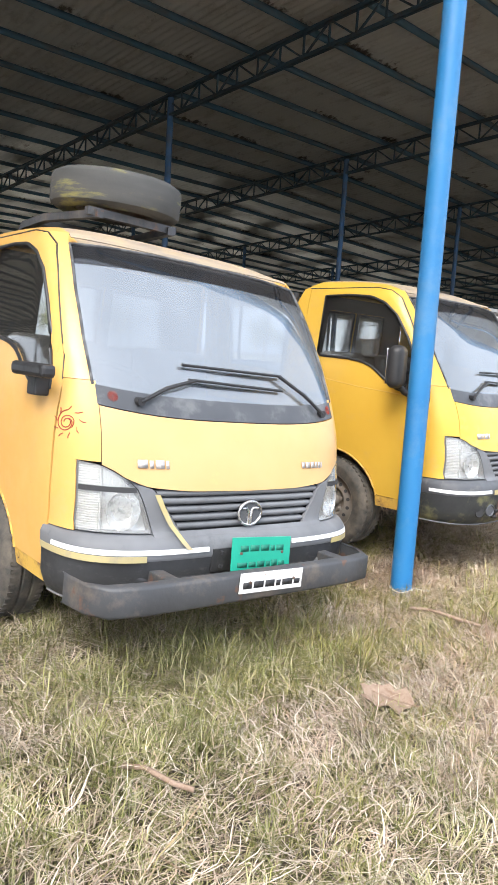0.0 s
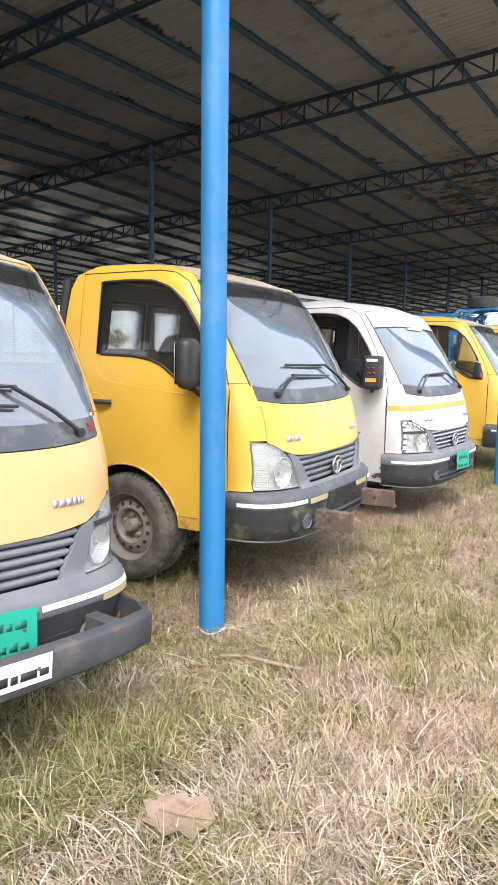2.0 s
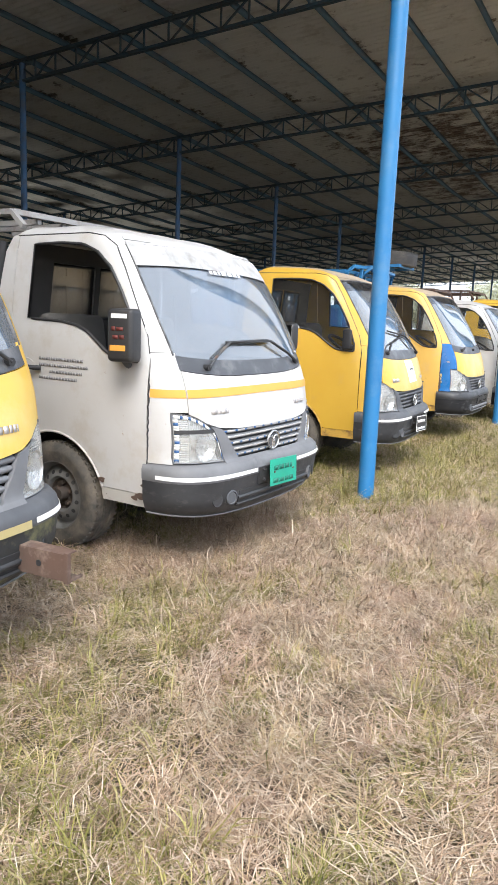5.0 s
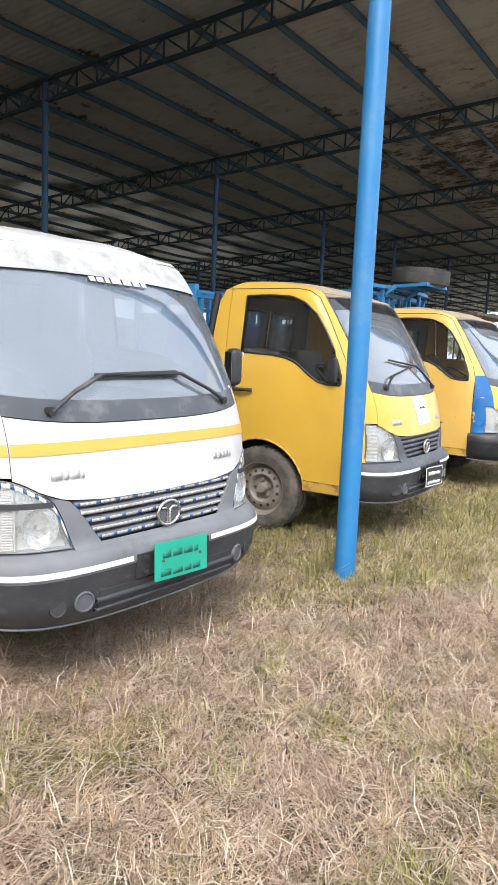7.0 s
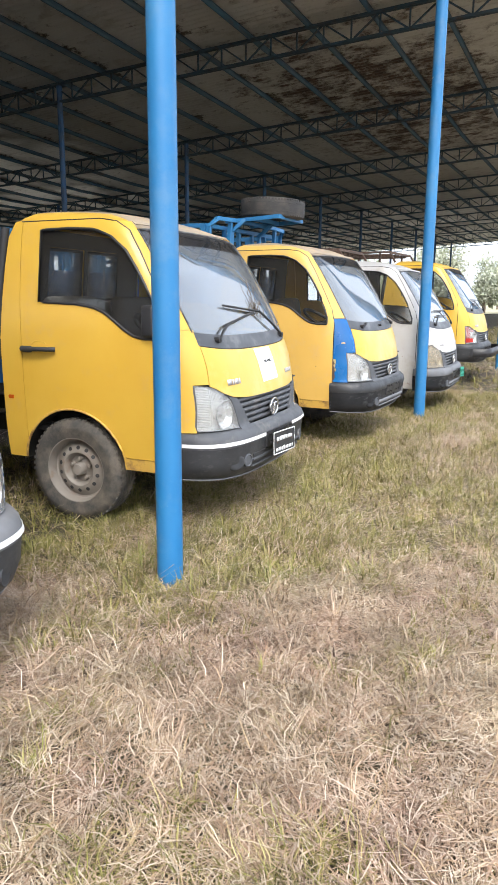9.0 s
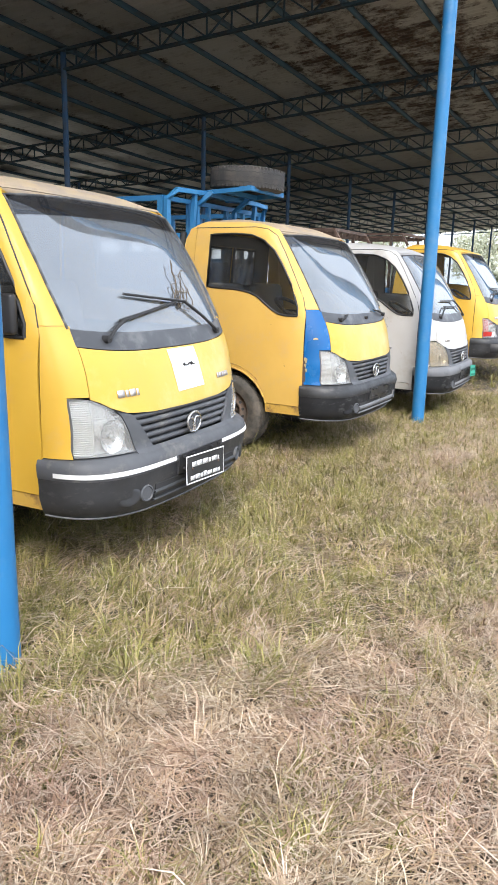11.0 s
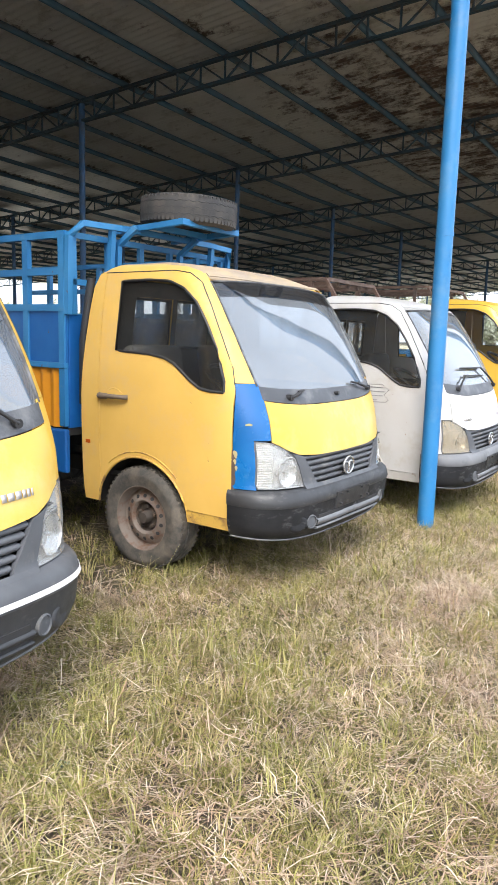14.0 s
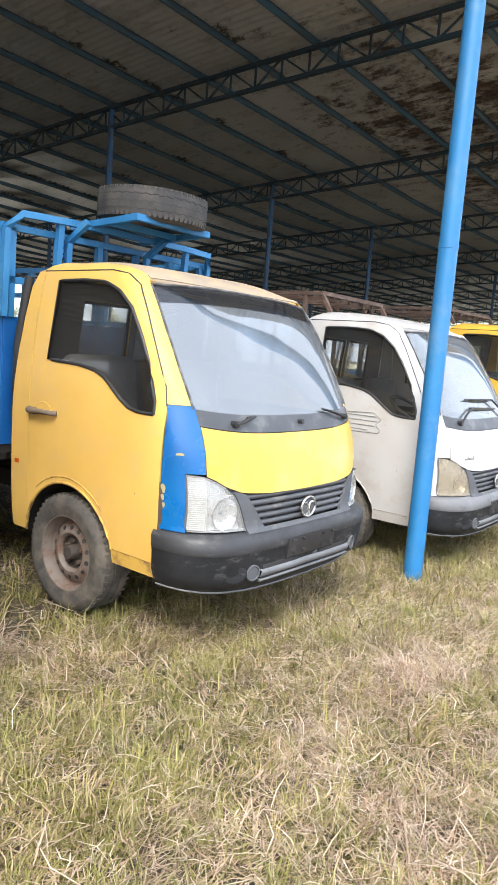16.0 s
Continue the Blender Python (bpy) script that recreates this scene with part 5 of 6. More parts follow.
    # the roof's dark reflection, put into a strip of tinted glass
    if band:
        rows = []
        for s in steps(0, 1, 4):
            row = []
            for k in steps(-1, 1, 29):
                zz = lerp(glass_hi(k * 0.62), glass_top(k * 0.62) + 0.004, s)
                row.append(on_front(k * glass_edge(zz), zz, -0.004))
            rows.append(row)
        ob = part("roof_reflection_band", sheet(rows, 0.004, inward=(0, 1, 0)), M["reflection_tint"], truck, "dark tinted band along the windscreen's head, roof reflection in its tint")
        ob.visible_shadow = False
    bm = bmesh.new()
    loop = [(k * glass_edge(z), z) for k, z in ((-1, z) for z in steps(1.135, 1.69, 14))] + [(x, glass_top(x)) for x in steps(-0.60, 0.60, 15)] + [(glass_edge(z), z) for z in steps(1.69, 1.135, 14)]
    tube(bm, [on_front(x, z, -0.001) for x, z in loop], 0.0065, 6)
    part("windscreen_seal", bm, M["seal"], truck)
    bm = bmesh.new()
    rows = [[on_front(x, z, o) for x in steps(-0.61, 0.61, 21)] for z, o in ((1.722, 0.001), (1.737, 0.001))]
    sheet(rows, 0.004, bm, inward=(0, 1, 0))
    part("windscreen_header", bm, RP, truck)
    make_roof_panel(truck, RP, P, dented)
    make_rear_wall(truck, P)
    make_grille(truck, grille_tape, plastics[0])
    make_bumper(truck, stripe, plastics[1], plastics[2] if len(plastics) > 2 else "plastic", taped or "mossy_plastic" in plastics)
    make_cab_inside(truck)
    if wipers == "short":
        make_wiper(truck, -0.455, 1.072, [(-0.40, 1.085), (-0.36, 1.098), (-0.30, 1.105)])
        make_wiper(truck, 0.52, 1.085, [(0.44, 1.10), (0.36, 1.12), (0.30, 1.13)])
        bm = bmesh.new()
        tube(bm, [on_front(0.06, 1.07, -0.005), on_front(0.06, 1.075, 0.03)], 0.012, 8)
        part("washer_jet", bm, M["black"], truck)
    elif wipers == "level":
        make_wiper(truck, -0.47, 1.075, [(-0.35, 1.145), (-0.20, 1.203), (0.24, 1.215)], "steel")
        make_wiper(truck, 0.50, 1.085, [(0.40, 1.140), (0.25, 1.208), (-0.19, 1.200)])
    elif wipers == "lifted":
        make_wiper(truck, -0.485, 1.088, [(-0.41, 1.135), (-0.33, 1.165), (0.16, 1.232)])
        make_wiper(truck, 0.475, 1.078, [(0.36, 1.160), (0.24, 1.238), (-0.24, 1.278)])
    elif wipers:
        make_wiper(truck, -0.485, 1.085, [(-0.36, 1.145), (-0.215, 1.184), (0.28, 1.172)])
        make_wiper(truck, 0.52, 1.080, [(0.41, 1.160), (0.27, 1.238), (-0.26, 1.243)])
    if badges:
        name_badge(truck, -0.515, -0.385, 0.838, 0.032)
        name_badge(truck, 0.33, 0.475, 0.836, 0.028, seed=7)
    bm = bmesh.new()
    tube(bm, [(-0.735, 1.475, 0.95), (-0.735, 1.47, 1.35), (-0.722, 1.435, 1.60), (-0.71, 1.42, 1.72)], 0.026, 8)
    part("rear_gasket", bm, M["black"], truck, "black rubber strip behind the cab")
    # frame under the cab and bed
    bm = bmesh.new()
    for s in (-1, 1):
        box(bm, s * 0.36 - 0.03, s * 0.36 + 0.03, 0.15, 4.15, 0.42, 0.53, 0.005)
    box(bm, -0.62, 0.62, WHEEL_Y - 0.04, WHEEL_Y + 0.04, 0.24, 0.34, 0.02)
    box(bm, -0.62, 0.62, WHEEL_Y + 2.34, WHEEL_Y + 2.42, 0.24, 0.34, 0.02)
    box(bm, -0.30, 0.30, 0.25, 1.3, 0.30, 0.50, 0.03)
    part("chassis", bm, M["under"], truck)
    return truck


def make_bed(truck, frame_paint, side_paint, cage_top=1.98, y0=1.56, length=2.5, cage=True, cage_len=None):
    """The cargo bed with its cage, part of the truck."""
    bed = part("cargo_bed", bmesh.new(), None, truck)
    y1 = y0 + length
    yc = y0 + (cage_len or length)
    F, S = M[frame_paint], M[side_paint]
    bm = bmesh.new()
    box(bm, -0.78, 0.78, y0, y1, 0.74, 0.79, 0.004)
    part("bed_floor", bm, M["under"], bed)
    for side in (-1, 1):
        x = side * 0.79
        bm = bmesh.new()
        n = 98
        rows = []
        for z in (0.79, 1.17):
            rows.append([Vector((x + side * (0.010 if (i // 2) % 2 else -0.010), y, z)) for i, y in enumerate(steps(y0 + 0.06, y1, n))])
        sheet(rows, 0.003, bm, inward=(-side, 0, 0))
        part("side_panel", bm, S, bed)
        bm = bmesh.new()
        box(bm, x - 0.02, x + 0.02, y0, y1, 0.50, 0.78, 0.01)
        part("lower_rail", bm, M["bed_blue"] if cage else F, bed)
        bm = bmesh.new()
        box(bm, x + side * 0.018, x + side * 0.026, y0 + 0.13, y0 + 0.22, 0.60, 0.685, 0.003)
        part("marker_recess", bm, M["under"], bed, "dark rusty marker-lamp recess")
        bm = bmesh.new()
        box(bm, x - 0.025, x + 0.025, y0, y1, 1.165, 1.20, 0.004)
        part("belt_rail", bm, F, bed)
        bm = bmesh.new()
        if cage:
            box(bm, x - 0.006, x + 0.006, y0, yc, 1.20, 1.53, 0.002)
            part("upper_panel", bm, M["bed_blue"], bed)
        else:
            bm.free()
        if cage:
            for y in steps(y0 + 0.03, yc - 0.03, 3 if cage_len else 8):
                bm = bmesh.new()
                box(bm, x - 0.019, x + 0.019, y - 0.027, y + 0.027, 0.80 if y < y0 + 0.1 else 1.18, cage_top, 0.003)
                part("cage_post", bm, F, bed)
            for z in (1.54, 1.76, cage_top):
                bm = bmesh.new()
                tube(bm, [(x - side * 0.001, y0, z), (x - side * 0.001, yc, z)], 0.021, square=True)
                part("cage_rail", bm, F, bed)
    bm = bmesh.new()
    box(bm, -0.78, 0.78, y0 - 0.01, y0 + 0.01, 0.79, 1.50 if cage else 1.22, 0.003)
    part("head_board", bm, M["bed_blue"] if cage else F, bed)
    if cage:
        for x in steps(-0.74, 0.74, 6):
            bm = bmesh.new()
            tube(bm, [(x, y0, 1.5), (x, y0, cage_top)], 0.018, square=True)
            part("head_bar", bm, F, bed)
        bm = bmesh.new()
        for z in (1.70, cage_top):
            tube(bm, [(-0.79, y0, z), (0.79, y0, z)], 0.018, square=True)
        part("head_rail", bm, F, bed)
    return bed


def make_spare(name, x, y, z, m, label, r=0.32, width=0.20, mark=False):
    """A bare tyre lying flat."""
    ob = empty(name)
    bm = bmesh.new()
    h = width / 2
    prof = [(0.20, -h * 0.85), (0.25, -h), (r - 0.03, -h * 0.92), (r - 0.006, -h * 0.75), (r, -h * 0.55), (r + 0.001, 0.0), (r, h * 0.6), (r - 0.006, h * 0.75), (r - 0.03, h * 0.92), (0.25, h), (0.20, h * 0.85), (0.19, 0.0)]
    lathe(bm, prof, 56, closed=True)
    part("tyre", bm, M["marked_rubber" if mark else "dark_rubber"], ob)
    for q in () if mark else (-0.42, 0.0, 0.42):
        bm = bmesh.new()
        tube(bm, [((r - 0.001) * math.cos(2 * math.pi * j / 72), (r - 0.001) * math.sin(2 * math.pi * j / 72), q * h + 0.005 * (-1) ** j) for j in range(73)], 0.0032, 5)
        part("tread_groove", bm, M["ink"], ob)
    bm = bmesh.new()
    for j in range(0 if mark else 64):
        a = 2 * math.pi * j / 64
        for s in (-1, 1):
            b = bmesh.new()
            bmesh.ops.create_cube(b, size=1.0)
            bmesh.ops.scale(b, vec=(0.010, 0.020, width * 0.14), verts=b.verts)
            merge(bm, b, Matrix.Rotation(a + 0.02 * s, 4, "Z") @ Matrix.Translation((r - 0.0065, 0, s * h * 0.70)))
    if mark:
        bm.free()
    else:
        tagged(part("tread", bm, M["dark_rubber"], ob), kind="stuff")
    bm = bmesh.new()
    lathe(bm, [(0.195, -h * 0.8), (0.17, -h * 0.6), (0.165, 0.0), (0.12, 0.01), (0.05, 0.0), (0.001, 0.0)], 32)
    part("rim", bm, M["rusty_rim"], ob)
    ob.matrix_basis = m @ Matrix.Translation((x, y, z)) @ pose(0, 0, 0, 2, -2, 40)
    return tagged(ob, label, "spare tyre")


# ---------------------------------------------------------------- the row of trucks
def park(truck, x, y, z, turn, label, lean=0.0):
    truck.matrix_basis = pose(x, y, z, 0, lean, turn)
    return tagged(truck, label, "truck", "parked light trucks")


def steel_rack(name, truck_pose, bars, r, material, label, category="rack", square=True):
    ob = empty(name)
    for nm, pts in bars:
        bm = bmesh.new()
        tube(bm, pts, r, square=square)
        part(nm, bm, M[material], ob)
    ob.matrix_basis = truck_pose
    return tagged(ob, label, category)


def low_rack(truck_pose, material, y0=1.42, y1=2.3, z=1.86, top=1.95, label="low rusty steel luggage rack behind the cab roof", half=0.62):
    bars = []
    for y in (y0, y1):
        bars.append(("cross_bar", [(-half, y, top), (half, y, top)]))
    for x in (-half, half):
        bars.append(("side_bar", [(x, y0 - 0.10, z - 0.05), (x, y0, top), (x, y1, top)]))
    for x in steps(-0.4, 0.4, 5):
        bars.append(("slat", [(x, y0 + 0.02, top - 0.03), (x, y1, top - 0.03)]))
    for x in (-half, half):
        bars.append(("leg", [(x, y0 + 0.15, 1.15), (x, y0 + 0.15, top)]))
        bars.append(("leg", [(x, y1 - 0.05, 1.15), (x, y1 - 0.05, top)]))
    return steel_rack("roof_rack", truck_pose, bars, 0.016, material, label)


# first truck: faded yellow, with a steel bar before its bumper
a_truck = make_truck("light_truck", "faded_yellow", hood_paint="pale_yellow", plastics=("pale_plastic", "pale_plastic"), roof_paint="dusty_roof", stripe="both", mirrors=("base", None), lens="lens", rim="rim", steer=0)
park(a_truck, -1.477, -0.185, 0.030, -2.1, "faded yellow light truck with a steel bar before its bumper", 3.1)
A = a_truck.matrix_basis.copy()
make_bed(a_truck, "cage_blue", "yellow", cage=False)
guard = part("bumper_guard", bmesh.new(), None, a_truck)
bm = bmesh.new()
rows = []
path = [(-0.80, 0.02), (-0.785, -0.12), (-0.735, -0.205), (-0.62, -0.225), (-0.3, -0.232), (0.3, -0.232), (0.46, -0.226), (0.575, -0.205), (0.625, -0.12), (0.64, 0.02)]
for dy, z in ((0.045, 0.362), (0.0, 0.366), (-0.004, 0.376), (-0.004, 0.460), (0.0, 0.470), (0.045, 0.474)):
    rows.append([Vector((x * (1 - 0.0 * dy), y + dy * (1 if abs(x) < 0.74 else 0.3) , z)) for x, y in path])
sheet(rows, 0.005, bm, inward=(0, 1, 0))
part("channel", bm, M["steel"], guard, "weathered grey steel channel with rust spots")
for x in (-0.45, 0.45):
    bm = bmesh.new()
    box(bm, x - 0.03, x + 0.03, -0.20, 0.06, 0.40, 0.46, 0.006)
    part("stay", bm, M["steel"], guard)
number_plate(a_truck, -0.155, 0.165, 0.440, 0.575, -0.115, "green_plate", "dark_green", 3, lean=-6)
number_plate(a_truck, -0.205, 0.125, 0.395, 0.475, -0.242, "white_plate", "ink", 1.5, "painted_plate")
bm = bmesh.new()
for r0, turns, c in ((0.030, 1.6, 0.0), (0.046, 0.9, 2.0)):
    pts = []
    for s in steps(0, 1, 22):
        an = c + s * turns * 2 * math.pi
        rr = r0 * (0.35 + 0.65 * s)
        pts.append(skin(t_at_y(0.235 + rr * math.cos(an), 0.985 + rr * math.sin(an), 0.001), 0.985 + rr * math.sin(an), -1, 0.001))
    tube(bm, pts, 0.0022, 5)
for j in range(9):
    an = 2 * math.pi * j / 9
    p = [skin(t_at_y(0.235 + q * math.cos(an + k), 0.985 + q * math.sin(an + k), 0.001), 0.985 + q * math.sin(an + k), -1, 0.001) for q, k in ((0.044, 0), (0.052, 0.2), (0.062, 0.25))]
    tube(bm, p, 0.002, 5)
part("sun_sticker", bm, M["red_ink"], a_truck, "red spiral sun sticker")
for x in (-0.585, 0.60):
    bm = bmesh.new()
    for j in range(12):
        an = 2 * math.pi * j / 12
        tube(bm, [on_front(x + 0.006 * math.cos(an), 1.098 + 0.006 * math.sin(an), 0.003), on_front(x + 0.02 * math.cos(an), 1.098 + 0.02 * math.sin(an), 0.003)], 0.002, 4)
    part("star_sticker", bm, M["red_ink"], a_truck)
bm = bmesh.new()
sheet([[on_front(x + dx, z, 0.034) for x, z in ((-0.455, 0.745), (-0.43, 0.69), (-0.395, 0.63), (-0.35, 0.565), (-0.325, 0.538))] for dx in (-0.011, 0.011)], 0.001, bm, inward=(0, 1, 0))
part("cheek_tape", bm, M["yellow_tape"], a_truck)
for side in (-1, 1):
    part("lamp_tape", front_patch(side * 0.520, side * 0.706, lambda x: 0.745, lambda x: 0.765, 9, 3, 0.0065, 0.001), M["ink"], a_truck)
bars = []
for x0, x1 in ((-0.446, -0.376), (0.074, 0.014)):
    bars.append(("side_bar", [(x0, 1.62, 1.80), (x0, 1.50, 1.89), (x0, 1.23, 1.902), (x1, 0.80, 1.892)]))
    bars.append(("leg", [(x0, 1.62, 1.15), (x0, 1.62, 1.81)]))
bars.append(("cross_bar", [(-0.426, 0.84, 1.902), (0.054, 0.84, 1.902)]))
bars.append(("cross_bar", [(-0.446, 1.38, 1.902), (0.074, 1.38, 1.902)]))
steel_rack("tyre_rack", A, bars, 0.018, "steel", "grey steel bracket over the cab, holding a spare tyre")
make_spare("spare_tyre", -0.172, 1.041, 2.036, A, "worn spare tyre splashed with yellow paint, lying on a bracket", 0.32, 0.182, True)

# second truck: deep yellow, lemon bonnet, two rusty channel stubs under its plate
b_truck = make_truck("light_truck", "yellow", plastics=("pale_plastic", "grey_plastic", "mossy_plastic"), roof_paint="dusty_roof", hood_paint="lemon", mirrors=("plain", None), screen="screen_clear", rim="rim", steer=-3, stripe="split")
park(b_truck, 1.048, -0.106, 0.068, 5.0, "yellow light truck with a lemon bonnet and black mirror")
B = b_truck.matrix_basis.copy()
make_bed(b_truck, "cage_blue", "yellow", cage=False)
for x in (-0.31, 0.42):
    stub = part("channel_stub", bmesh.new(), None, b_truck, "rusty steel channel end")
    for nm, x0, x1, z0, z1 in (("web", -0.045, -0.038, 0.350, 0.448), ("flange", -0.038, 0.020, 0.441, 0.448), ("flange", -0.038, 0.020, 0.350, 0.357)):
        bm = bmesh.new()
        box(bm, x + x0, x + x1, -0.245, 0.12, z0, z1, 0.001)
        part(nm, bm, M["rust"], stub)
    bm = bmesh.new()
    box(bm, x - 0.049, x - 0.030, -0.262, -0.245, 0.344, 0.456, 0.002)
    box(bm, x - 0.034, x + 0.040, -0.255, -0.247, 0.344, 0.356, 0.001)
    part("end_lip", bm, M["rust"], stub)
    bm = bmesh.new()
    lathe(bm, [(0.012, 0.0), (0.012, 0.002), (0.0005, 0.002)], 10, Matrix.Translation((x - 0.045, -0.13, 0.398)) @ Matrix.Rotation(-math.pi / 2, 4, "Y"))
    part("bolt_hole", bm, M["ink"], stub)
bm = bmesh.new()
tube(bm, [on_side(y, z, -1, 0.002) for y, z in ((1.16, 1.21), (1.13, 1.17), (1.05, 1.135), (0.80, 1.105), (0.55, 1.085), (0.42, 1.075))], 0.003, 5)
part("door_scratch", bm, M["dull_yellow"], b_truck)
bm = bmesh.new()
rows = [[on_side(1.215 + 0.014 * math.cos(an) * k, 0.93 + 0.018 * math.sin(an) * k, -1, 0.0055) for an in steps(0, 2 * math.pi, 11)] for k in (0.05, 1.0)]
sheet(rows, 0.001, bm, inward=(1, 0, 0))
part("rust_hole", bm, M["ink"], b_truck)

# third truck: white with an amber line
c_truck = make_truck("light_truck", "white", plastics=("pale_plastic", "pale_plastic"), mirrors=("marked", "marked"), screen="screen", band=False, stripe="white", rim="grey_rim", taped=True, grille_tape=True, pane=False, dented=0.03, wipers="level")
park(c_truck, 3.286, -0.086, 0.009, -1.3, "dented white light truck with an amber line across its nose")
C = c_truck.matrix_basis.copy()
make_bed(c_truck, "steel", "white", cage=False)
part("amber_line", front_patch(-0.636, 0.636, lambda x: 0.925, lambda x: 0.968, 33, 3, 0.0048, 0.001), M["amber_tape"], c_truck, "amber tape line")
for side in (-1, 1):
    part("amber_line", corner_patch(side, 0.925, 0.968, lambda z: t_at_y(curve(DOOR_EDGE, z) - 0.008, z, 0.002), lambda z: t_at_x(0.642, z, 0.002), 3, 9, 0.002, 0.001), M["amber_tape"], c_truck)
rows = []
for q in steps(0, 1, 5):
    rows.append([on_front(k * (glass_edge(zz) + 0.006), zz, 0.0085) for k in steps(-1, 1, 27) for zz in (lerp(glass_top(k * 0.62) - 0.105, glass_top(k * 0.62) + 0.016, q),)])
part("paper_band", sheet(rows, 0.002, inward=(0, 1, 0)), M["paper"], c_truck, "dirty white strip along the windscreen's head")
bars_of([(-0.05, 0.28, 1.635 - 0.05)], 0.045, M["white_ink"], lambda s, q: on_front(s, q, 0.0095), c_truck, "screen_lettering", 4)
bars_of([(0.80, 1.13, 1.02), (0.80, 1.16, 0.985), (0.88, 1.12, 0.950), (0.80, 1.08, 0.915)], 0.017, M["grey_ink"], lambda s, q: on_side(1.065 - (s - 0.80) * 1.05, q + 0.048, -1, 0.0062), c_truck, "door_lettering", 6, False)
for i, x in enumerate(steps(-0.60, 0.60, 9)):
    bm = bmesh.new()
    box(bm, x - 0.071, x + 0.071, 1.585 + 0.004 * (i % 2), 1.605 + 0.004 * (i % 2), 0.80, 1.66 - 0.012 * (i % 3), 0.003)
    part("board", bm, M["plank"], c_truck, "weathered tan board behind the cab")
for z in (1.12, 1.50):
    bm = bmesh.new()
    box(bm, -0.67, 0.67, 1.571, 1.585, z, z + 0.07, 0.003)
    part("batten", bm, M["plank"], c_truck)
number_plate(c_truck, -0.150, 0.155, 0.410, 0.560, -0.098, "green_plate", "dark_green", 2, lean=-4)
seam_rnd = random.Random(12)
bm = bmesh.new()
tube(bm, [on_side(curve(DOOR_EDGE, z) - 0.002 + seam_rnd.uniform(-0.004, 0.004), z, -1, 0.0005) for z in steps(0.43, 1.02, 30)], 0.0042, 5)
part("door_seam", bm, M["ink"], c_truck, "perished black rubber along the door's edge")
for y0, z0, k in ((0.33, 0.40, 1.4), (0.37, 0.385, 1.0), (0.302, 0.46, 0.9), (0.60, 0.45, 1.1)):
    bm = bmesh.new()
    sheet([[on_side(y0 + 0.022 * k * q * math.cos(an) * (1 + 0.3 * math.sin(3 * an + k)), z0 + 0.014 * k * q * math.sin(an), -1, 0.0065) for an in steps(0, 2 * math.pi, 15)] for q in (0.05, 1.0)], 0.001, bm, inward=(1, 0, 0))
    part("rust_spot", bm, M["rust"], c_truck, "rust spot at the sill")
low_rack(C, "pale_steel", 1.45, 2.2, 1.86, 1.90, "low pale steel rack behind the white cab")

# fourth truck: yellow, pale repaint patch on the bonnet, black plate
d_truck = make_truck("light_truck", "yellow", plastics=("grey_plastic", "grey_plastic"), roof_paint="dusty_roof", hood_paint="lemon", screen="screen", rim="rim", steer=2, wipers="lifted")
park(d_truck, 6.155, -0.008, 0.02, 3.6, "yellow light truck with a white patch on its bonnet")
D = d_truck.matrix_basis.copy()
make_bed(d_truck, "cage_blue", "cage_blue", cage_top=1.72, cage_len=0.60)
folded = part("side_mirror", bmesh.new(), None, d_truck, "folded black side mirror")
bm = bmesh.new()
box(bm, -0.020, 0.020, -0.040, 0.040, -0.085, 0.085, 0.018, Matrix.Translation(on_side(0.405, 1.195, -1, 0.028)), 4, True)
part("shell", bm, M["black"], folded)
part("white_patch", front_patch(-0.075, 0.175, lambda x: 0.815 + 0.02 * x, lambda x: 1.015, 9, 7, 0.0045, 0.001), M["stripe"], d_truck, "patch of white primer")
bm = bmesh.new()
for x in (0.03, 0.10):
    lathe(bm, [(0.009, 0), (0.009, 0.004), (0.001, 0.005)], 8, Matrix.Translation(on_front(x, 0.935, 0.005)) @ Matrix.Rotation(math.pi / 2, 4, "X"))
tube(bm, [on_front(x, 0.935 + 0.006 * math.sin(x * 90), 0.008) for x in steps(0.03, 0.13, 7)], 0.003, 5)
part("bonnet_studs", bm, M["ink"], d_truck)
number_plate(d_truck, -0.205, 0.160, 0.378, 0.512, -0.102, "black_plate", "white_ink", 3, lean=-3)

def make_twig(m):
    rnd = random.Random(5)
    bm = bmesh.new()
    for k in range(9):
        x, z = rnd.uniform(0.16, 0.30), rnd.uniform(1.20, 1.26)
        pts = []
        for i in range(6):
            pts.append(on_front(x, z, 0.006 + 0.004 * i))
            x += rnd.uniform(-0.015, 0.055)
            z += rnd.uniform(-0.012, 0.055)
        tube(bm, pts, 0.0026, 5)
    ob = finish("twig", bm, M["twig"])
    ob.matrix_basis = m
    return tagged(ob, "tangle of dry brown creeper on a dusty windscreen", "twig")


M["twig"] = surface("dry_creeper", (0.11, 0.085, 0.06), (0.075, 0.058, 0.042), 0.8, 0.95, bump=0.1)
make_twig(D)

# fifth truck: dull yellow, blue corner panel, blue stake bed with a spare tyre on top
e_truck = make_truck("light_truck", "dull_yellow", roof_paint="dusty_roof", hood_paint="lemon", fender_paint="blue", screen="screen_clear", stripe="none", plastics=("grey_plastic", "plastic", "scuffed_plastic"), rim="rusty_rim", steer=1, wipers="short", badges=False, dented=0.02)
park(e_truck, 8.826, 0.012, 0.02, 0.1, "dull yellow truck with blue corner panel and stake bed")
E_ = e_truck.matrix_basis.copy()
make_bed(e_truck, "cage_blue", "orange", cage_top=1.98)
bars = []
for x in (-0.79, 0.79):
    bars.append(("hoop", [(x, 1.545, 1.5), (x, 1.53, 1.97), (x * 0.93, 1.47, 2.045), (x * 0.55, 1.44, 2.05)]))
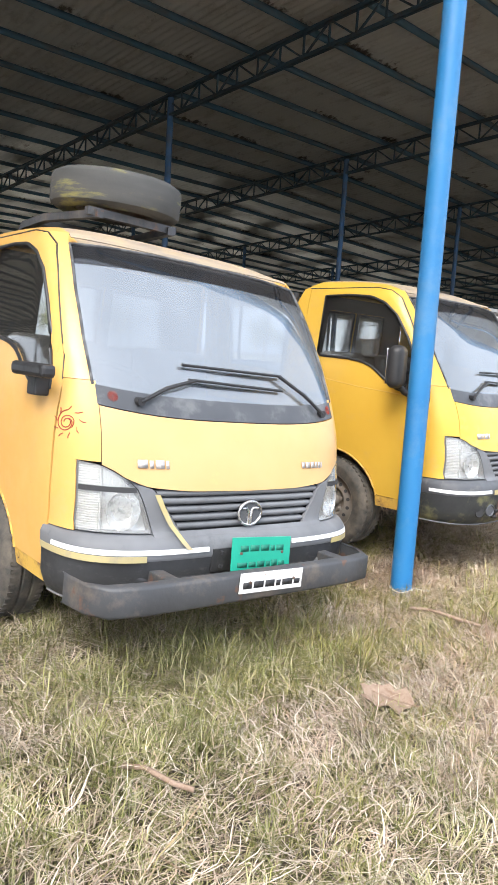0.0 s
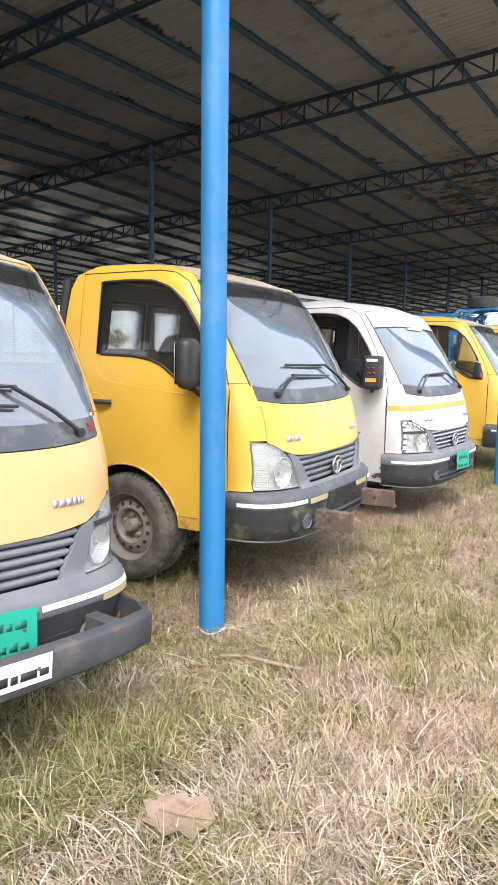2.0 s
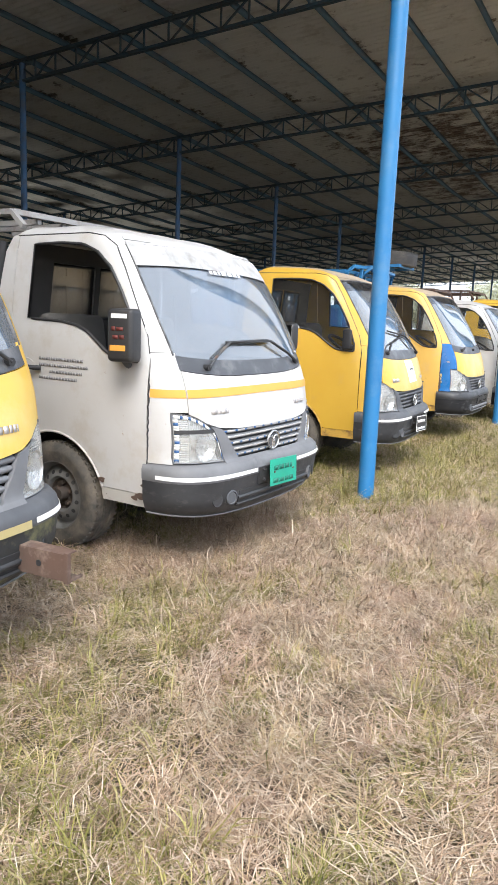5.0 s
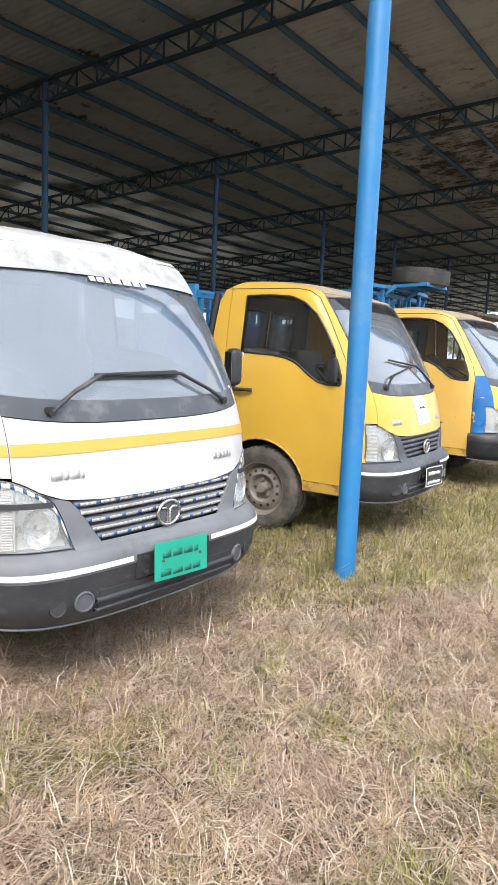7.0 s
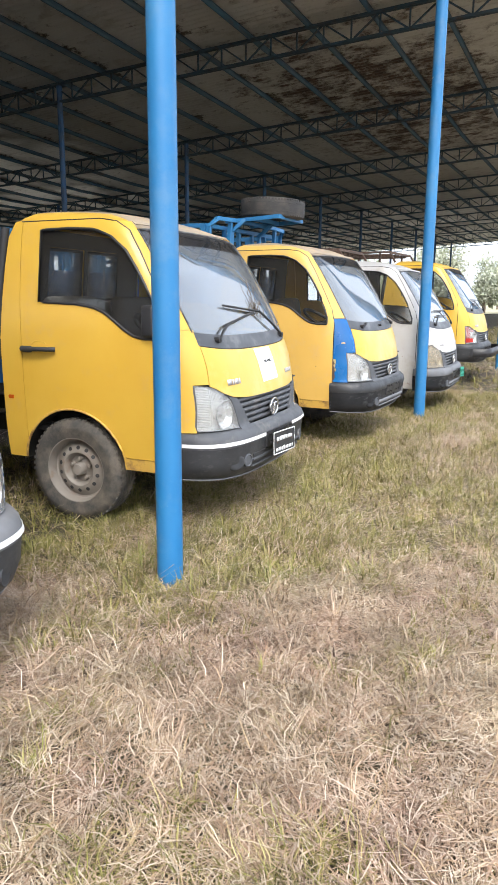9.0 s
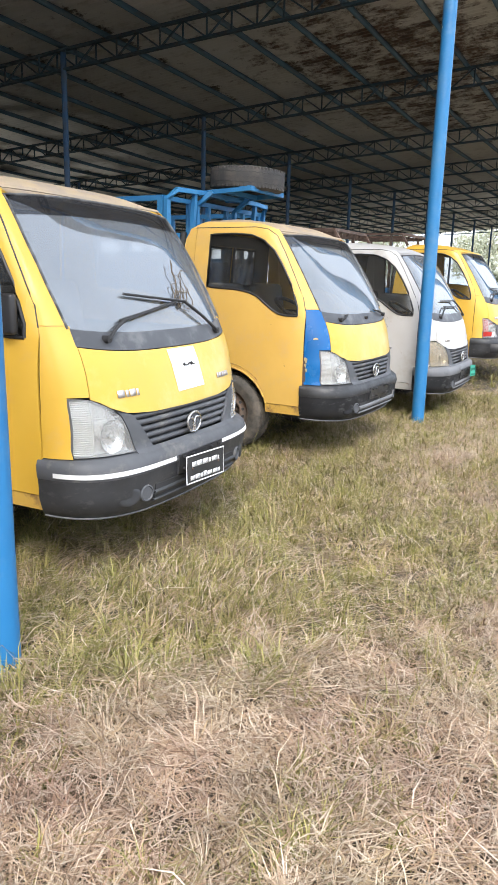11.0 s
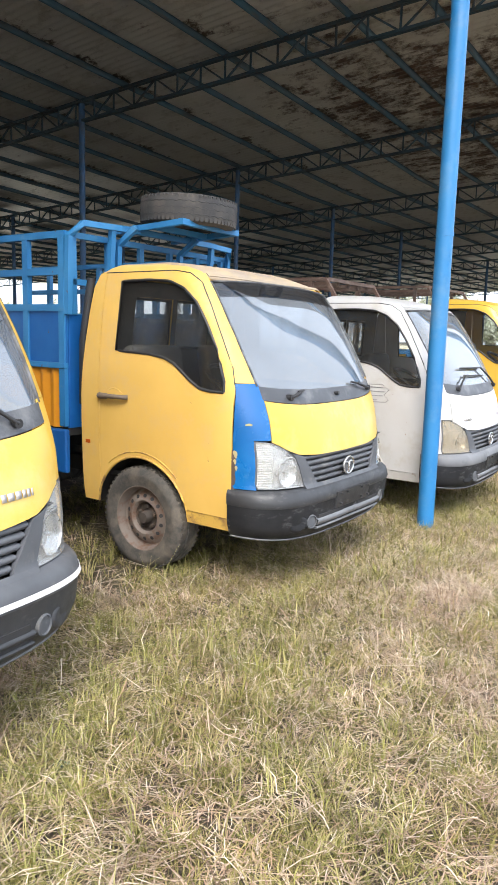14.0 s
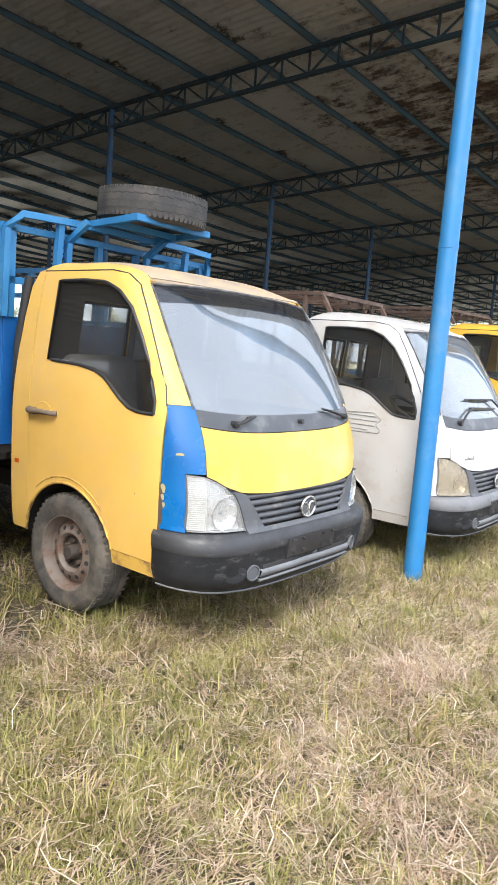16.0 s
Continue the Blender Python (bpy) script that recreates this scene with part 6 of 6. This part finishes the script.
bars.append(("head_bar", [(-0.45, 1.44, 2.05), (0.45, 1.44, 2.05)]))
for x in (-0.42, 0.18):
    bars.append(("brace", [(x, 1.50, 1.62), (x, 1.49, 1.95), (x + 0.03, 1.36, 2.06)]))
for x in (-0.50, 0.50):
    bars.append(("upright", [(x, 1.50, 1.55), (x, 1.46, 2.04)]))
for x in (-0.30, 0.245):
    bars.append(("arm", [(x, 1.62, 2.06), (x, 1.05, 2.088)]))
bars.append(("arm_cross", [(-0.32, 1.05, 2.088), (0.265, 1.05, 2.088)]))
bars.append(("arm_cross", [(-0.30, 1.30, 2.075), (0.245, 1.30, 2.075)]))
steel_rack("tyre_rack", E_, bars, 0.018, "cage_blue", "blue welded steel rack over the cab, holding a spare tyre")
make_spare("spare_tyre", -0.02, 1.24, 2.190, E_, "worn bare spare tyre lying on a blue rack", 0.32, 0.188)
bm = bmesh.new()
for y, z, k in ((0.285, 0.70, 1.3), (0.283, 0.64, 1.1), (0.280, 0.765, 0.9), (0.286, 0.59, 0.7)):
    rows = [[skin(t_at_y(y + 0.016 * k * math.cos(an) * q, z, 0.001), z + 0.035 * k * math.sin(an) * q, -1, 0.0016) for an in steps(0, 2 * math.pi, 11)] for q in (0.05, 1.0)]
    sheet(rows, 0.001, bm, inward=(1, 0, 0))
part("rust_chips", bm, M["rust"], e_truck, "flaked rusty edge of the blue panel")
bm = bmesh.new()
for y, z, k in ((0.268, 0.775, 0.7), (0.262, 0.70, 0.45), (0.270, 0.735, 0.5)):
    rows = [[skin(t_at_y(y + 0.016 * k * math.cos(an) * q * (1 + 0.25 * math.sin(3 * an)), z, 0.001), z + 0.030 * k * math.sin(an) * q, -1, 0.0028) for an in steps(0, 2 * math.pi, 15)] for q in (0.05, 1.0)]
    sheet(rows, 0.001, bm, inward=(1, 0, 0))
part("filler_chips", bm, M["yellow_tape"], e_truck, "flaked spots of old yellow paint and filler")
bm = bmesh.new()
rad = ARCH + 0.032
tube(bm, [on_side(WHEEL_Y + rad * math.cos(math.radians(a)), WHEEL_Z + rad * math.sin(math.radians(a)), -1, 0.001) for a in steps(50, 135, 18)], 0.004, 6)
part("arch_crease", bm, M["sill_yellow"], e_truck, "creased wheel-arch edge, rubbed and dirty")
bm = bmesh.new()
sheet([[skin(t_at_y(0.20 + dy, 0.90, 0.001), 0.93 + dz, -1, 0.0016) for dy, dz in ((-0.02, 0.010), (-0.005, 0.014), (0.012, 0.008))], [skin(t_at_y(0.20 + dy, 0.90, 0.001), 0.93 + dz, -1, 0.0016) for dy, dz in ((-0.018, 0.0), (-0.003, 0.002), (0.014, 0.0))]], 0.001, bm, inward=(1, 0, 0))
part("paint_chip", bm, M["yellow_tape"], e_truck, "flaked patch showing old yellow paint")

# sixth truck: plain white; seventh: yellow with a steel bar
f_truck = make_truck("light_truck", "white", plastics=("grey_plastic", "pale_plastic", "scuffed_plastic"), screen="screen", band=False, lens="lens_old", stripe="none", rim="rim")
park(f_truck, 11.11, -0.15, -0.04, 1.3, "white light truck with yellowed headlamps and a rusty rack")
Ft = f_truck.matrix_basis.copy()
make_bed(f_truck, "steel", "white", cage=False)
number_plate(f_truck, 0.10, 0.36, 0.42, 0.54, -0.10, "green_plate", "dark_green", 4, lean=-4)
low_rack(Ft, "rust", 1.36, 1.85, 1.86, 1.97, half=0.49)
bars_of([(0.70, 0.98, 1.075), (0.68, 0.99, 1.042), (0.72, 0.97, 1.008), (0.70, 0.92, 0.975)], 0.012, M["grey_ink"], lambda s, q: on_side(1.62 - s, q, -1, 0.0062), f_truck, "door_lettering", 8)
bm = bmesh.new()
loop = [(0.62, 0.962), (0.95, 0.955), (0.97, 1.09), (0.66, 1.105), (0.60, 1.06), (0.64, 1.02), (0.60, 0.98), (0.62, 0.962)]
tube(bm, [on_side(y, z, -1, 0.006) for y, z in loop], 0.0013, 5)
part("door_scroll", bm, M["ink"], f_truck, "inked scroll frame")

g_truck = make_truck("light_truck", "yellow", screen="screen", stripe="none", red=True, rim="rim")
park(g_truck, 13.85, -0.10, 0.09, -0.5, "yellow light truck with a red-filmed headlamp")
G = g_truck.matrix_basis.copy()
make_bed(g_truck, "cage_blue", "yellow", cage=False)
low_rack(G, "rust", 1.42, 2.4, 1.86, 1.965)
guard = part("bumper_guard", bmesh.new(), None, g_truck)
bm = bmesh.new()
rows = []
for dy, z in ((0.04, 0.40), (0.0, 0.405), (0.0, 0.52), (0.04, 0.525)):
    rows.append([Vector((x, y + dy, z)) for x, y in path])
sheet(rows, 0.006, bm, inward=(0, 1, 0))
part("channel", bm, M["black"], guard, "dark steel channel")

# trucks standing deeper in the shed
h_truck = make_truck("light_truck", "white", screen="screen", rim="rim")
park(h_truck, 10.6, 9.6, 0.0, 178.0, "white light truck standing deeper in the shed")
make_bed(h_truck, "steel", "white", cage=False)
for x, y, turn in ((-3.0, 23.5, 182.0), (0.2, 24.0, 178.0), (17.5, 10.5, 176.0)):
    copy_thing(h_truck, pose(x, y, 0.0, 0, 0, turn))


# ---------------------------------------------------------------- distance
def leaf_material(name, a, b):
    m, nt, p = nodes_of(name)
    geo = nt.nodes.new("ShaderNodeNewGeometry")
    col = blend(nt, geo.outputs["Random Per Island"], a, b)
    nt.links.new(col, p.inputs["Base Color"])
    p.inputs["Roughness"].default_value = 0.7
    return m


# leaf colours are lightened to stand in for haze over the distance
M["leaves"] = leaf_material("haze_lightened_leaves", (0.30, 0.33, 0.22), (0.50, 0.52, 0.43))
M["bark"] = surface("bark", (0.16, 0.12, 0.09), (0.22, 0.18, 0.14), 0.9, 0.95, bump=0.3)


def make_tree(x, y, h, seed):
    rnd = np.random.default_rng(seed)
    ob = empty("tree")
    bm = bmesh.new()
    tube(bm, [(0, 0, -0.2), (0.1, 0, h * 0.25), (0.0, 0.1, h * 0.5), (0.1, 0.1, h * 0.8)], 0.14, 8)
    limbs = []
    for k in range(7):
        a, z = rnd.uniform(0, 6.28), h * rnd.uniform(0.3, 0.65)
        e = Vector((math.cos(a) * h * rnd.uniform(0.15, 0.33), math.sin(a) * h * rnd.uniform(0.15, 0.33), z + h * rnd.uniform(0.1, 0.3)))
        tube(bm, [(0.05, 0.05, z), e * 0.55 + Vector((0, 0, z * 0.35)), e], 0.05, 6)
        limbs.append(e)
    part("trunk", bm, M["bark"], ob)
    n = 2600
    centres = np.array([list(l) for l in limbs] + [[0, 0, h * 0.85], [0.3, 0, h * 0.7], [-0.4, 0.3, h * 0.6]])
    c = centres[rnd.integers(0, len(centres), n)] + rnd.normal(0, h * 0.085, (n, 3))
    size = rnd.uniform(0.10, 0.26, n)
    d1 = rnd.normal(size=(n, 3))
    d1 /= np.linalg.norm(d1, axis=1)[:, None]
    d2 = np.cross(d1, rnd.normal(size=(n, 3)))
    d2 /= np.linalg.norm(d2, axis=1)[:, None]
    v = np.stack([c - d1 * size[:, None], c + d2 * size[:, None] * 0.4, c + d1 * size[:, None], c - d2 * size[:, None] * 0.4], 1).reshape(-1, 3)
    me = bpy.data.meshes.new("crown")
    me.from_pydata(v.tolist(), [], [tuple(range(4 * i, 4 * i + 4)) for i in range(n)])
    me.materials.append(M["leaves"])
    crown = new("crown", me)
    crown.parent = ob
    tagged(crown, kind="stuff")
    ob.location = (x, y, 0)
    return tagged(ob, "leafy tree beyond the shed's end, haze in its leaf colour", "tree", "trees beyond the shed")


tree_rnd = random.Random(4)
for k in range(13):
    make_tree(78 + tree_rnd.uniform(-4, 16), -14 + 4.2 * k + tree_rnd.uniform(-1.5, 1.5), tree_rnd.uniform(5.0, 8.5), 20 + k)
for k in range(12):
    make_tree(69 + tree_rnd.uniform(-2, 4), -16 + 4.0 * k + tree_rnd.uniform(-1.5, 1.5), tree_rnd.uniform(3.2, 5.0), 90 + k)
for k in range(11):
    make_tree(65.5 + tree_rnd.uniform(-1, 2), -15 + 2.6 * k + tree_rnd.uniform(-0.8, 0.8), tree_rnd.uniform(2.2, 3.4), 120 + k)
for k in range(8):
    make_tree(67.5 + tree_rnd.uniform(-0.5, 1), -7 + 1.7 * k + tree_rnd.uniform(-0.4, 0.4), tree_rnd.uniform(3.0, 4.2), 150 + k)
for k in range(12):
    make_tree(-16 + 8.5 * k + tree_rnd.uniform(-2, 2), 66 + tree_rnd.uniform(0, 12), tree_rnd.uniform(4.5, 7.5), 60 + k)


# ---------------------------------------------------------------- litter and grass
def make_leaf(x, y, size, turn):
    rnd = random.Random(9)
    bm = bmesh.new()
    out = [(0.0, -0.55), (0.22, -0.42), (0.42, -0.30), (0.36, -0.12), (0.52, 0.02), (0.34, 0.12), (0.40, 0.34), (0.20, 0.36), (0.10, 0.56), (-0.08, 0.44), (-0.26, 0.50), (-0.30, 0.26), (-0.50, 0.14), (-0.38, -0.06), (-0.46, -0.28), (-0.22, -0.34)]
    rows = []
    for q in (0.03, 0.5, 1.0):
        rows.append([Vector((a * q * size, b * q * size, 0.035 * q * q * size * 4 * rnd.uniform(0.2, 1.0))) for a, b in out + out[:1]])
    sheet(rows, 0.0012, bm)
    ob = empty("dry_leaf")
    part("blade", bm, M["dead_leaf"], ob)
    bm = bmesh.new()
    tube(bm, [(0, -0.62 * size, 0.012), (0, -0.2 * size, 0.01), (0, 0.3 * size, 0.02)], 0.0022, 5)
    part("stalk", bm, M["dead_leaf"], ob)
    ob.matrix_basis = pose(x, y, ground_z(x, y) + 0.062, 6, -4, turn)
    return tagged(ob, "large curled dry brown leaf on the grass", "leaf")


M["dead_leaf"] = surface("dead_leaf", (0.24, 0.165, 0.12), (0.32, 0.235, 0.175), 0.8, 0.95, scale=20.0, dirt=(0.20, 0.12, 0.08), dirt_at=(0.5, 0.7), dirt_scale=30.0, bump=0.3)
make_leaf(-1.204, -0.806, 0.20, 30)


def blades(name, pos, length, width, azim, lift, droop, material, label, kinds, bend, tip_share=0.0):
    """Many blades as one mesh: each is a strip, bent once upwards and once sideways; tip_share is its width at the end."""
    n = len(pos)
    d = np.stack([np.cos(azim), np.sin(azim), np.zeros(n)], 1)
    a2 = azim + bend
    d2 = np.stack([np.cos(a2), np.sin(a2), np.zeros(n)], 1)
    s = np.stack([-np.sin(azim), np.cos(azim), np.zeros(n)], 1) * (width / 2)[:, None]
    mid = pos + d * (length * 0.48 * np.cos(lift))[:, None]
    mid[:, 2] += length * 0.48 * np.sin(lift)
    l2 = lift - droop
    tip = mid + d2 * (length * 0.52 * np.cos(l2))[:, None]
    tip[:, 2] = np.maximum(mid[:, 2] + length * 0.52 * np.sin(l2), pos[:, 2] + 0.002)
    if tip_share:
        v = np.stack([pos - s * 0.7, pos + s * 0.7, mid - s, mid + s, tip - s * tip_share, tip + s * tip_share], 1)
        shape, sizes = [[0, 1, 3, 2, 2, 3, 5, 4]], [4, 4]
    else:
        v = np.stack([pos - s, pos + s, mid - s * 0.85, mid + s * 0.85, tip], 1)
        shape, sizes = [[0, 1, 3, 2, 2, 3, 4]], [4, 3]
    base = (np.arange(n) * v.shape[1])[:, None]
    v = v.reshape(-1, 3).astype(np.float32)
    f = (base + np.array(shape)).reshape(-1).astype(np.int32)
    start = np.concatenate([[0], np.cumsum(np.tile(sizes, n))[:-1]]).astype(np.int32)
    me = bpy.data.meshes.new(name)
    me.vertices.add(len(v))
    me.vertices.foreach_set("co", v.ravel())
    me.loops.add(len(f))
    me.loops.foreach_set("vertex_index", f)
    me.polygons.add(len(start))
    me.polygons.foreach_set("loop_start", start)
    me.update(calc_edges=True)
    me.materials.append(M[material])
    return tagged(new(name, me), label, "grass", kind=kinds)


def field(n, x0, x1, y0, y1, seed):
    r = np.random.default_rng(seed)
    x, y = r.uniform(x0, x1, n), r.uniform(y0, y1, n)
    keep = (x > -1.9) | (y > -1.65) | (y < -2.4) | (x < -3.0)
    x, y = x[keep], y[keep]
    rise = 0.10 * np.clip((x - 11.0) / 4.0, 0, 1) + 0.068 * np.clip((-1.25 - x) / 0.8, 0, 1) * np.clip((y + 0.7) / 0.9, 0, 1)
    return r, np.stack([x, y, rise - 0.012], 1)


def wave(p, seed, scale):
    """A cheap smooth pattern over the field, about 0 to 1."""
    r = np.random.default_rng(seed)
    out = np.zeros(len(p))
    for k in range(7):
        a, f, ph = r.uniform(0, 6.28), scale * r.uniform(0.6, 2.2), r.uniform(0, 6.28)
        out += np.sin((p[:, 0] * math.cos(a) + p[:, 1] * math.sin(a)) * f + ph)
    return 0.5 + out / 7.5


def green_share(p, r):
    """How likely a tuft is green: in drifts, scarce along the dry tongue of mid-field, commoner at the far end."""
    d = 0.35 * wave(p, 11, 1.7) + 0.40 * wave(p, 12, 6.0) + 0.25 * wave(p, 13, 15.0)
    d += 0.15 * np.clip((p[:, 0] - 4.2) / 3.2, 0, 1) - 0.12 * np.exp(-((p[:, 0] - 2.8) / 2.0) ** 2) + 0.15 * np.clip(-p[:, 0] / 1.2, 0, 1)
    d += 0.23 * np.clip((p[:, 1] + 1.7) / 1.5, 0, 1) * (1 - 0.9 * np.exp(-((p[:, 0] - 1.8) / 1.5) ** 2))
    return d + r.normal(0, 0.10, len(p))


def tufts(n_tufts, per, x0, x1, y0, y1, seed, big=1.0, cut=0.56):
    """Tufts of bent blades: the green ones and the dry ones go into two meshes."""
    r, c = field(n_tufts, x0, x1, y0, y1, seed)
    is_green = green_share(c, r) > cut
    is_east = r.random(len(c)) < np.clip((c[:, 0] + 1.7) / 1.6, 0.0, 1.0)
    for flag, east in ((True, True), (True, False), (False, True), (False, False)):
        nm, label = ("green_grass", "tufts of short green grass among the straw") if flag else ("dry_grass", "tufts of bleached dry grass")
        mat = ("green" if east else "cool_green") if flag else ("straw" if east else "grey_straw")
        cc = c[(is_green == flag) & (is_east == east)]
        n = len(cc) * per
        if not n:
            continue
        p = np.repeat(cc, per, 0)
        size = np.repeat(r.uniform(0.45, 1.30, len(cc)), per)
        az = r.uniform(0, 6.283, n)
        comb = np.repeat(r.uniform(0, 6.283, len(cc)), per)
        az = np.where(r.random(n) < (0.35 if flag else 0.6), comb + r.normal(0, 0.5, n), az)
        off = np.abs(r.normal(0, 0.026, n)) * big
        p[:, 0] += np.cos(az) * off
        p[:, 1] += np.sin(az) * off
        L = (r.gamma(5.0, 0.018, n) + 0.025) * size * big * (0.74 if flag else 0.82)
        w = r.uniform(0.0018, 0.0044, n) * big
        lift = r.normal(0.86, 0.30, n) if flag else r.normal(0.66, 0.32, n)
        droop = r.uniform(0.2, 1.2, n) if flag else r.uniform(0.5, 1.6, n)
        blades(nm, p, L, w, az, lift, droop, mat, label, "stuff", r.normal(0, 0.35, n))


def straw(n, x0, x1, y0, y1, seed, big=1.0):
    r, p = field(n, x0, x1, y0, y1, seed)
    # thinner where green tufts take over
    p = p[r.random(len(p)) > np.clip((green_share(p, r) - 0.52) * 2.2, 0.0, 0.50)]
    is_east = r.random(len(p)) < np.clip((p[:, 0] + 1.7) / 1.6, 0.0, 1.0)
    for east in (True, False):
        q = p[is_east == east]
        n = len(q)
        if not n:
            continue
        q[:, 2] += r.uniform(0.0, 0.045, n)
        L = (r.gamma(4.0, 0.018, n) + 0.025) * big
        w = r.uniform(0.0016, 0.0046, n) * big
        flow = 6.0 * wave(q, 31, 1.3)
        az = np.where(r.random(n) < 0.45, flow + r.normal(0, 0.5, n), r.uniform(0, 6.283, n))
        blades("dry_grass", q, L, w, az, r.normal(0.12, 0.22, n), r.uniform(-0.2, 0.6, n), "straw" if east else "grey_straw", "matted fallen straw over the field", "stuff", r.normal(0, 0.6, n), 0.35)


straw(270000, -3.0, 12.5, -2.0, 0.7, 1)
straw(30000, -3.0, 14.0, 0.7, 4.0, 2, 1.5)
straw(36000, -9.0, 12.5, -9.0, -2.0, 7, 3.0)
straw(10000, -10.0, -3.0, -2.4, 4.0, 8, 3.0)
straw(40000, 12.5, 34.0, -5.0, 2.5, 3, 2.6)
tufts(15200, 28, -3.0, 12.5, -2.0, 0.9, 4)
tufts(420, 26, -2.4, -0.6, -0.62, 0.0, 14, 1.32, 0.50)
tufts(420, 24, 0.0, 12.0, -0.45, 0.1, 15, 1.35, 0.50)
tufts(230, 26, -0.1, 1.1, -1.35, -0.50, 16, 1.32, 0.44)
tufts(110, 24, 4.7, 5.8, -1.0, -0.25, 17, 1.28, 0.46)
tufts(380, 16, -9.0, 12.5, -9.0, -2.0, 9, 2.6)
tufts(3000, 20, -3.0, 14.0, 0.9, 3.0, 5, 1.4, 0.50)
tufts(2200, 20, 12.5, 34.0, -5.0, 2.5, 6, 2.2, 0.51)


def stalks(n, x0, x1, y0, y1, seed):
    r, p = field(n, x0, x1, y0, y1, seed)
    n = len(p)
    p[:, 2] += 0.045
    return blades("fallen_stalk_litter", p, r.uniform(0.16, 0.32, n), r.uniform(0.003, 0.006, n), r.uniform(0, 6.283, n), r.uniform(0.0, 0.2, n), r.uniform(0.0, 0.3, n), "straw", "long bleached stalks lying on the grass", "stuff", r.normal(0, 0.3, n), 0.5)


stalks(190, -3.0, 11.0, -2.0, 0.2, 41)


def make_string(x, y):
    bm = bmesh.new()
    tube(bm, [(x + 0.068 * math.cos(a), y + 0.068 * math.sin(a), ground_z(x, y) + 0.035 + 0.006 * math.sin(3 * a)) for a in steps(0, 2 * math.pi, 25)], 0.004, 6)
    tube(bm, [(x + 0.068, y, ground_z(x, y) + 0.035), (x + 0.11, y - 0.05, ground_z(x, y) + 0.02), (x + 0.12, y - 0.12, ground_z(x, y) + 0.03)], 0.003, 6)
    return tagged(finish("string", bm, M["stripe"]), "white plastic string tied round a post's foot", "string")


make_string(0.0, 0.0)


def make_stick(x, y, turn, length):
    bm = bmesh.new()
    tube(bm, [(-length / 2, 0, 0.0), (-length / 5, 0.012, 0.012), (length / 4, -0.01, 0.01), (length / 2, 0.006, 0.0)], 0.009, 8)
    ob = finish("stick", bm, M["dead_leaf"])
    ob.matrix_basis = pose(x, y, ground_z(x, y) + 0.05, 0, 0, turn)
    return tagged(ob, "short dry stick on the grass", "stick")


make_stick(-0.205, -0.427, -76, 0.38)
make_stick(-2.2, -0.68, -66, 0.26)


def make_shard(x, y):
    m = glass("pale_green_plastic", (0.72, 0.80, 0.74), 0.45, (0.36, 0.40, 0.33))
    bm = bmesh.new()
    lathe(bm, [(0.016, 0.0), (0.016, 0.026), (0.008, 0.040), (0.007, 0.052), (0.006, 0.052), (0.007, 0.040), (0.014, 0.026), (0.014, 0.0)], 18, closed=True)
    ob = finish("bottle", bm, m)
    ob.matrix_basis = pose(x, y, ground_z(x, y) + 0.012, 70, 0, 30)
    return tagged(ob, "small broken pale green bottle lying in grass", "bottle")


make_shard(6.50, -0.18)
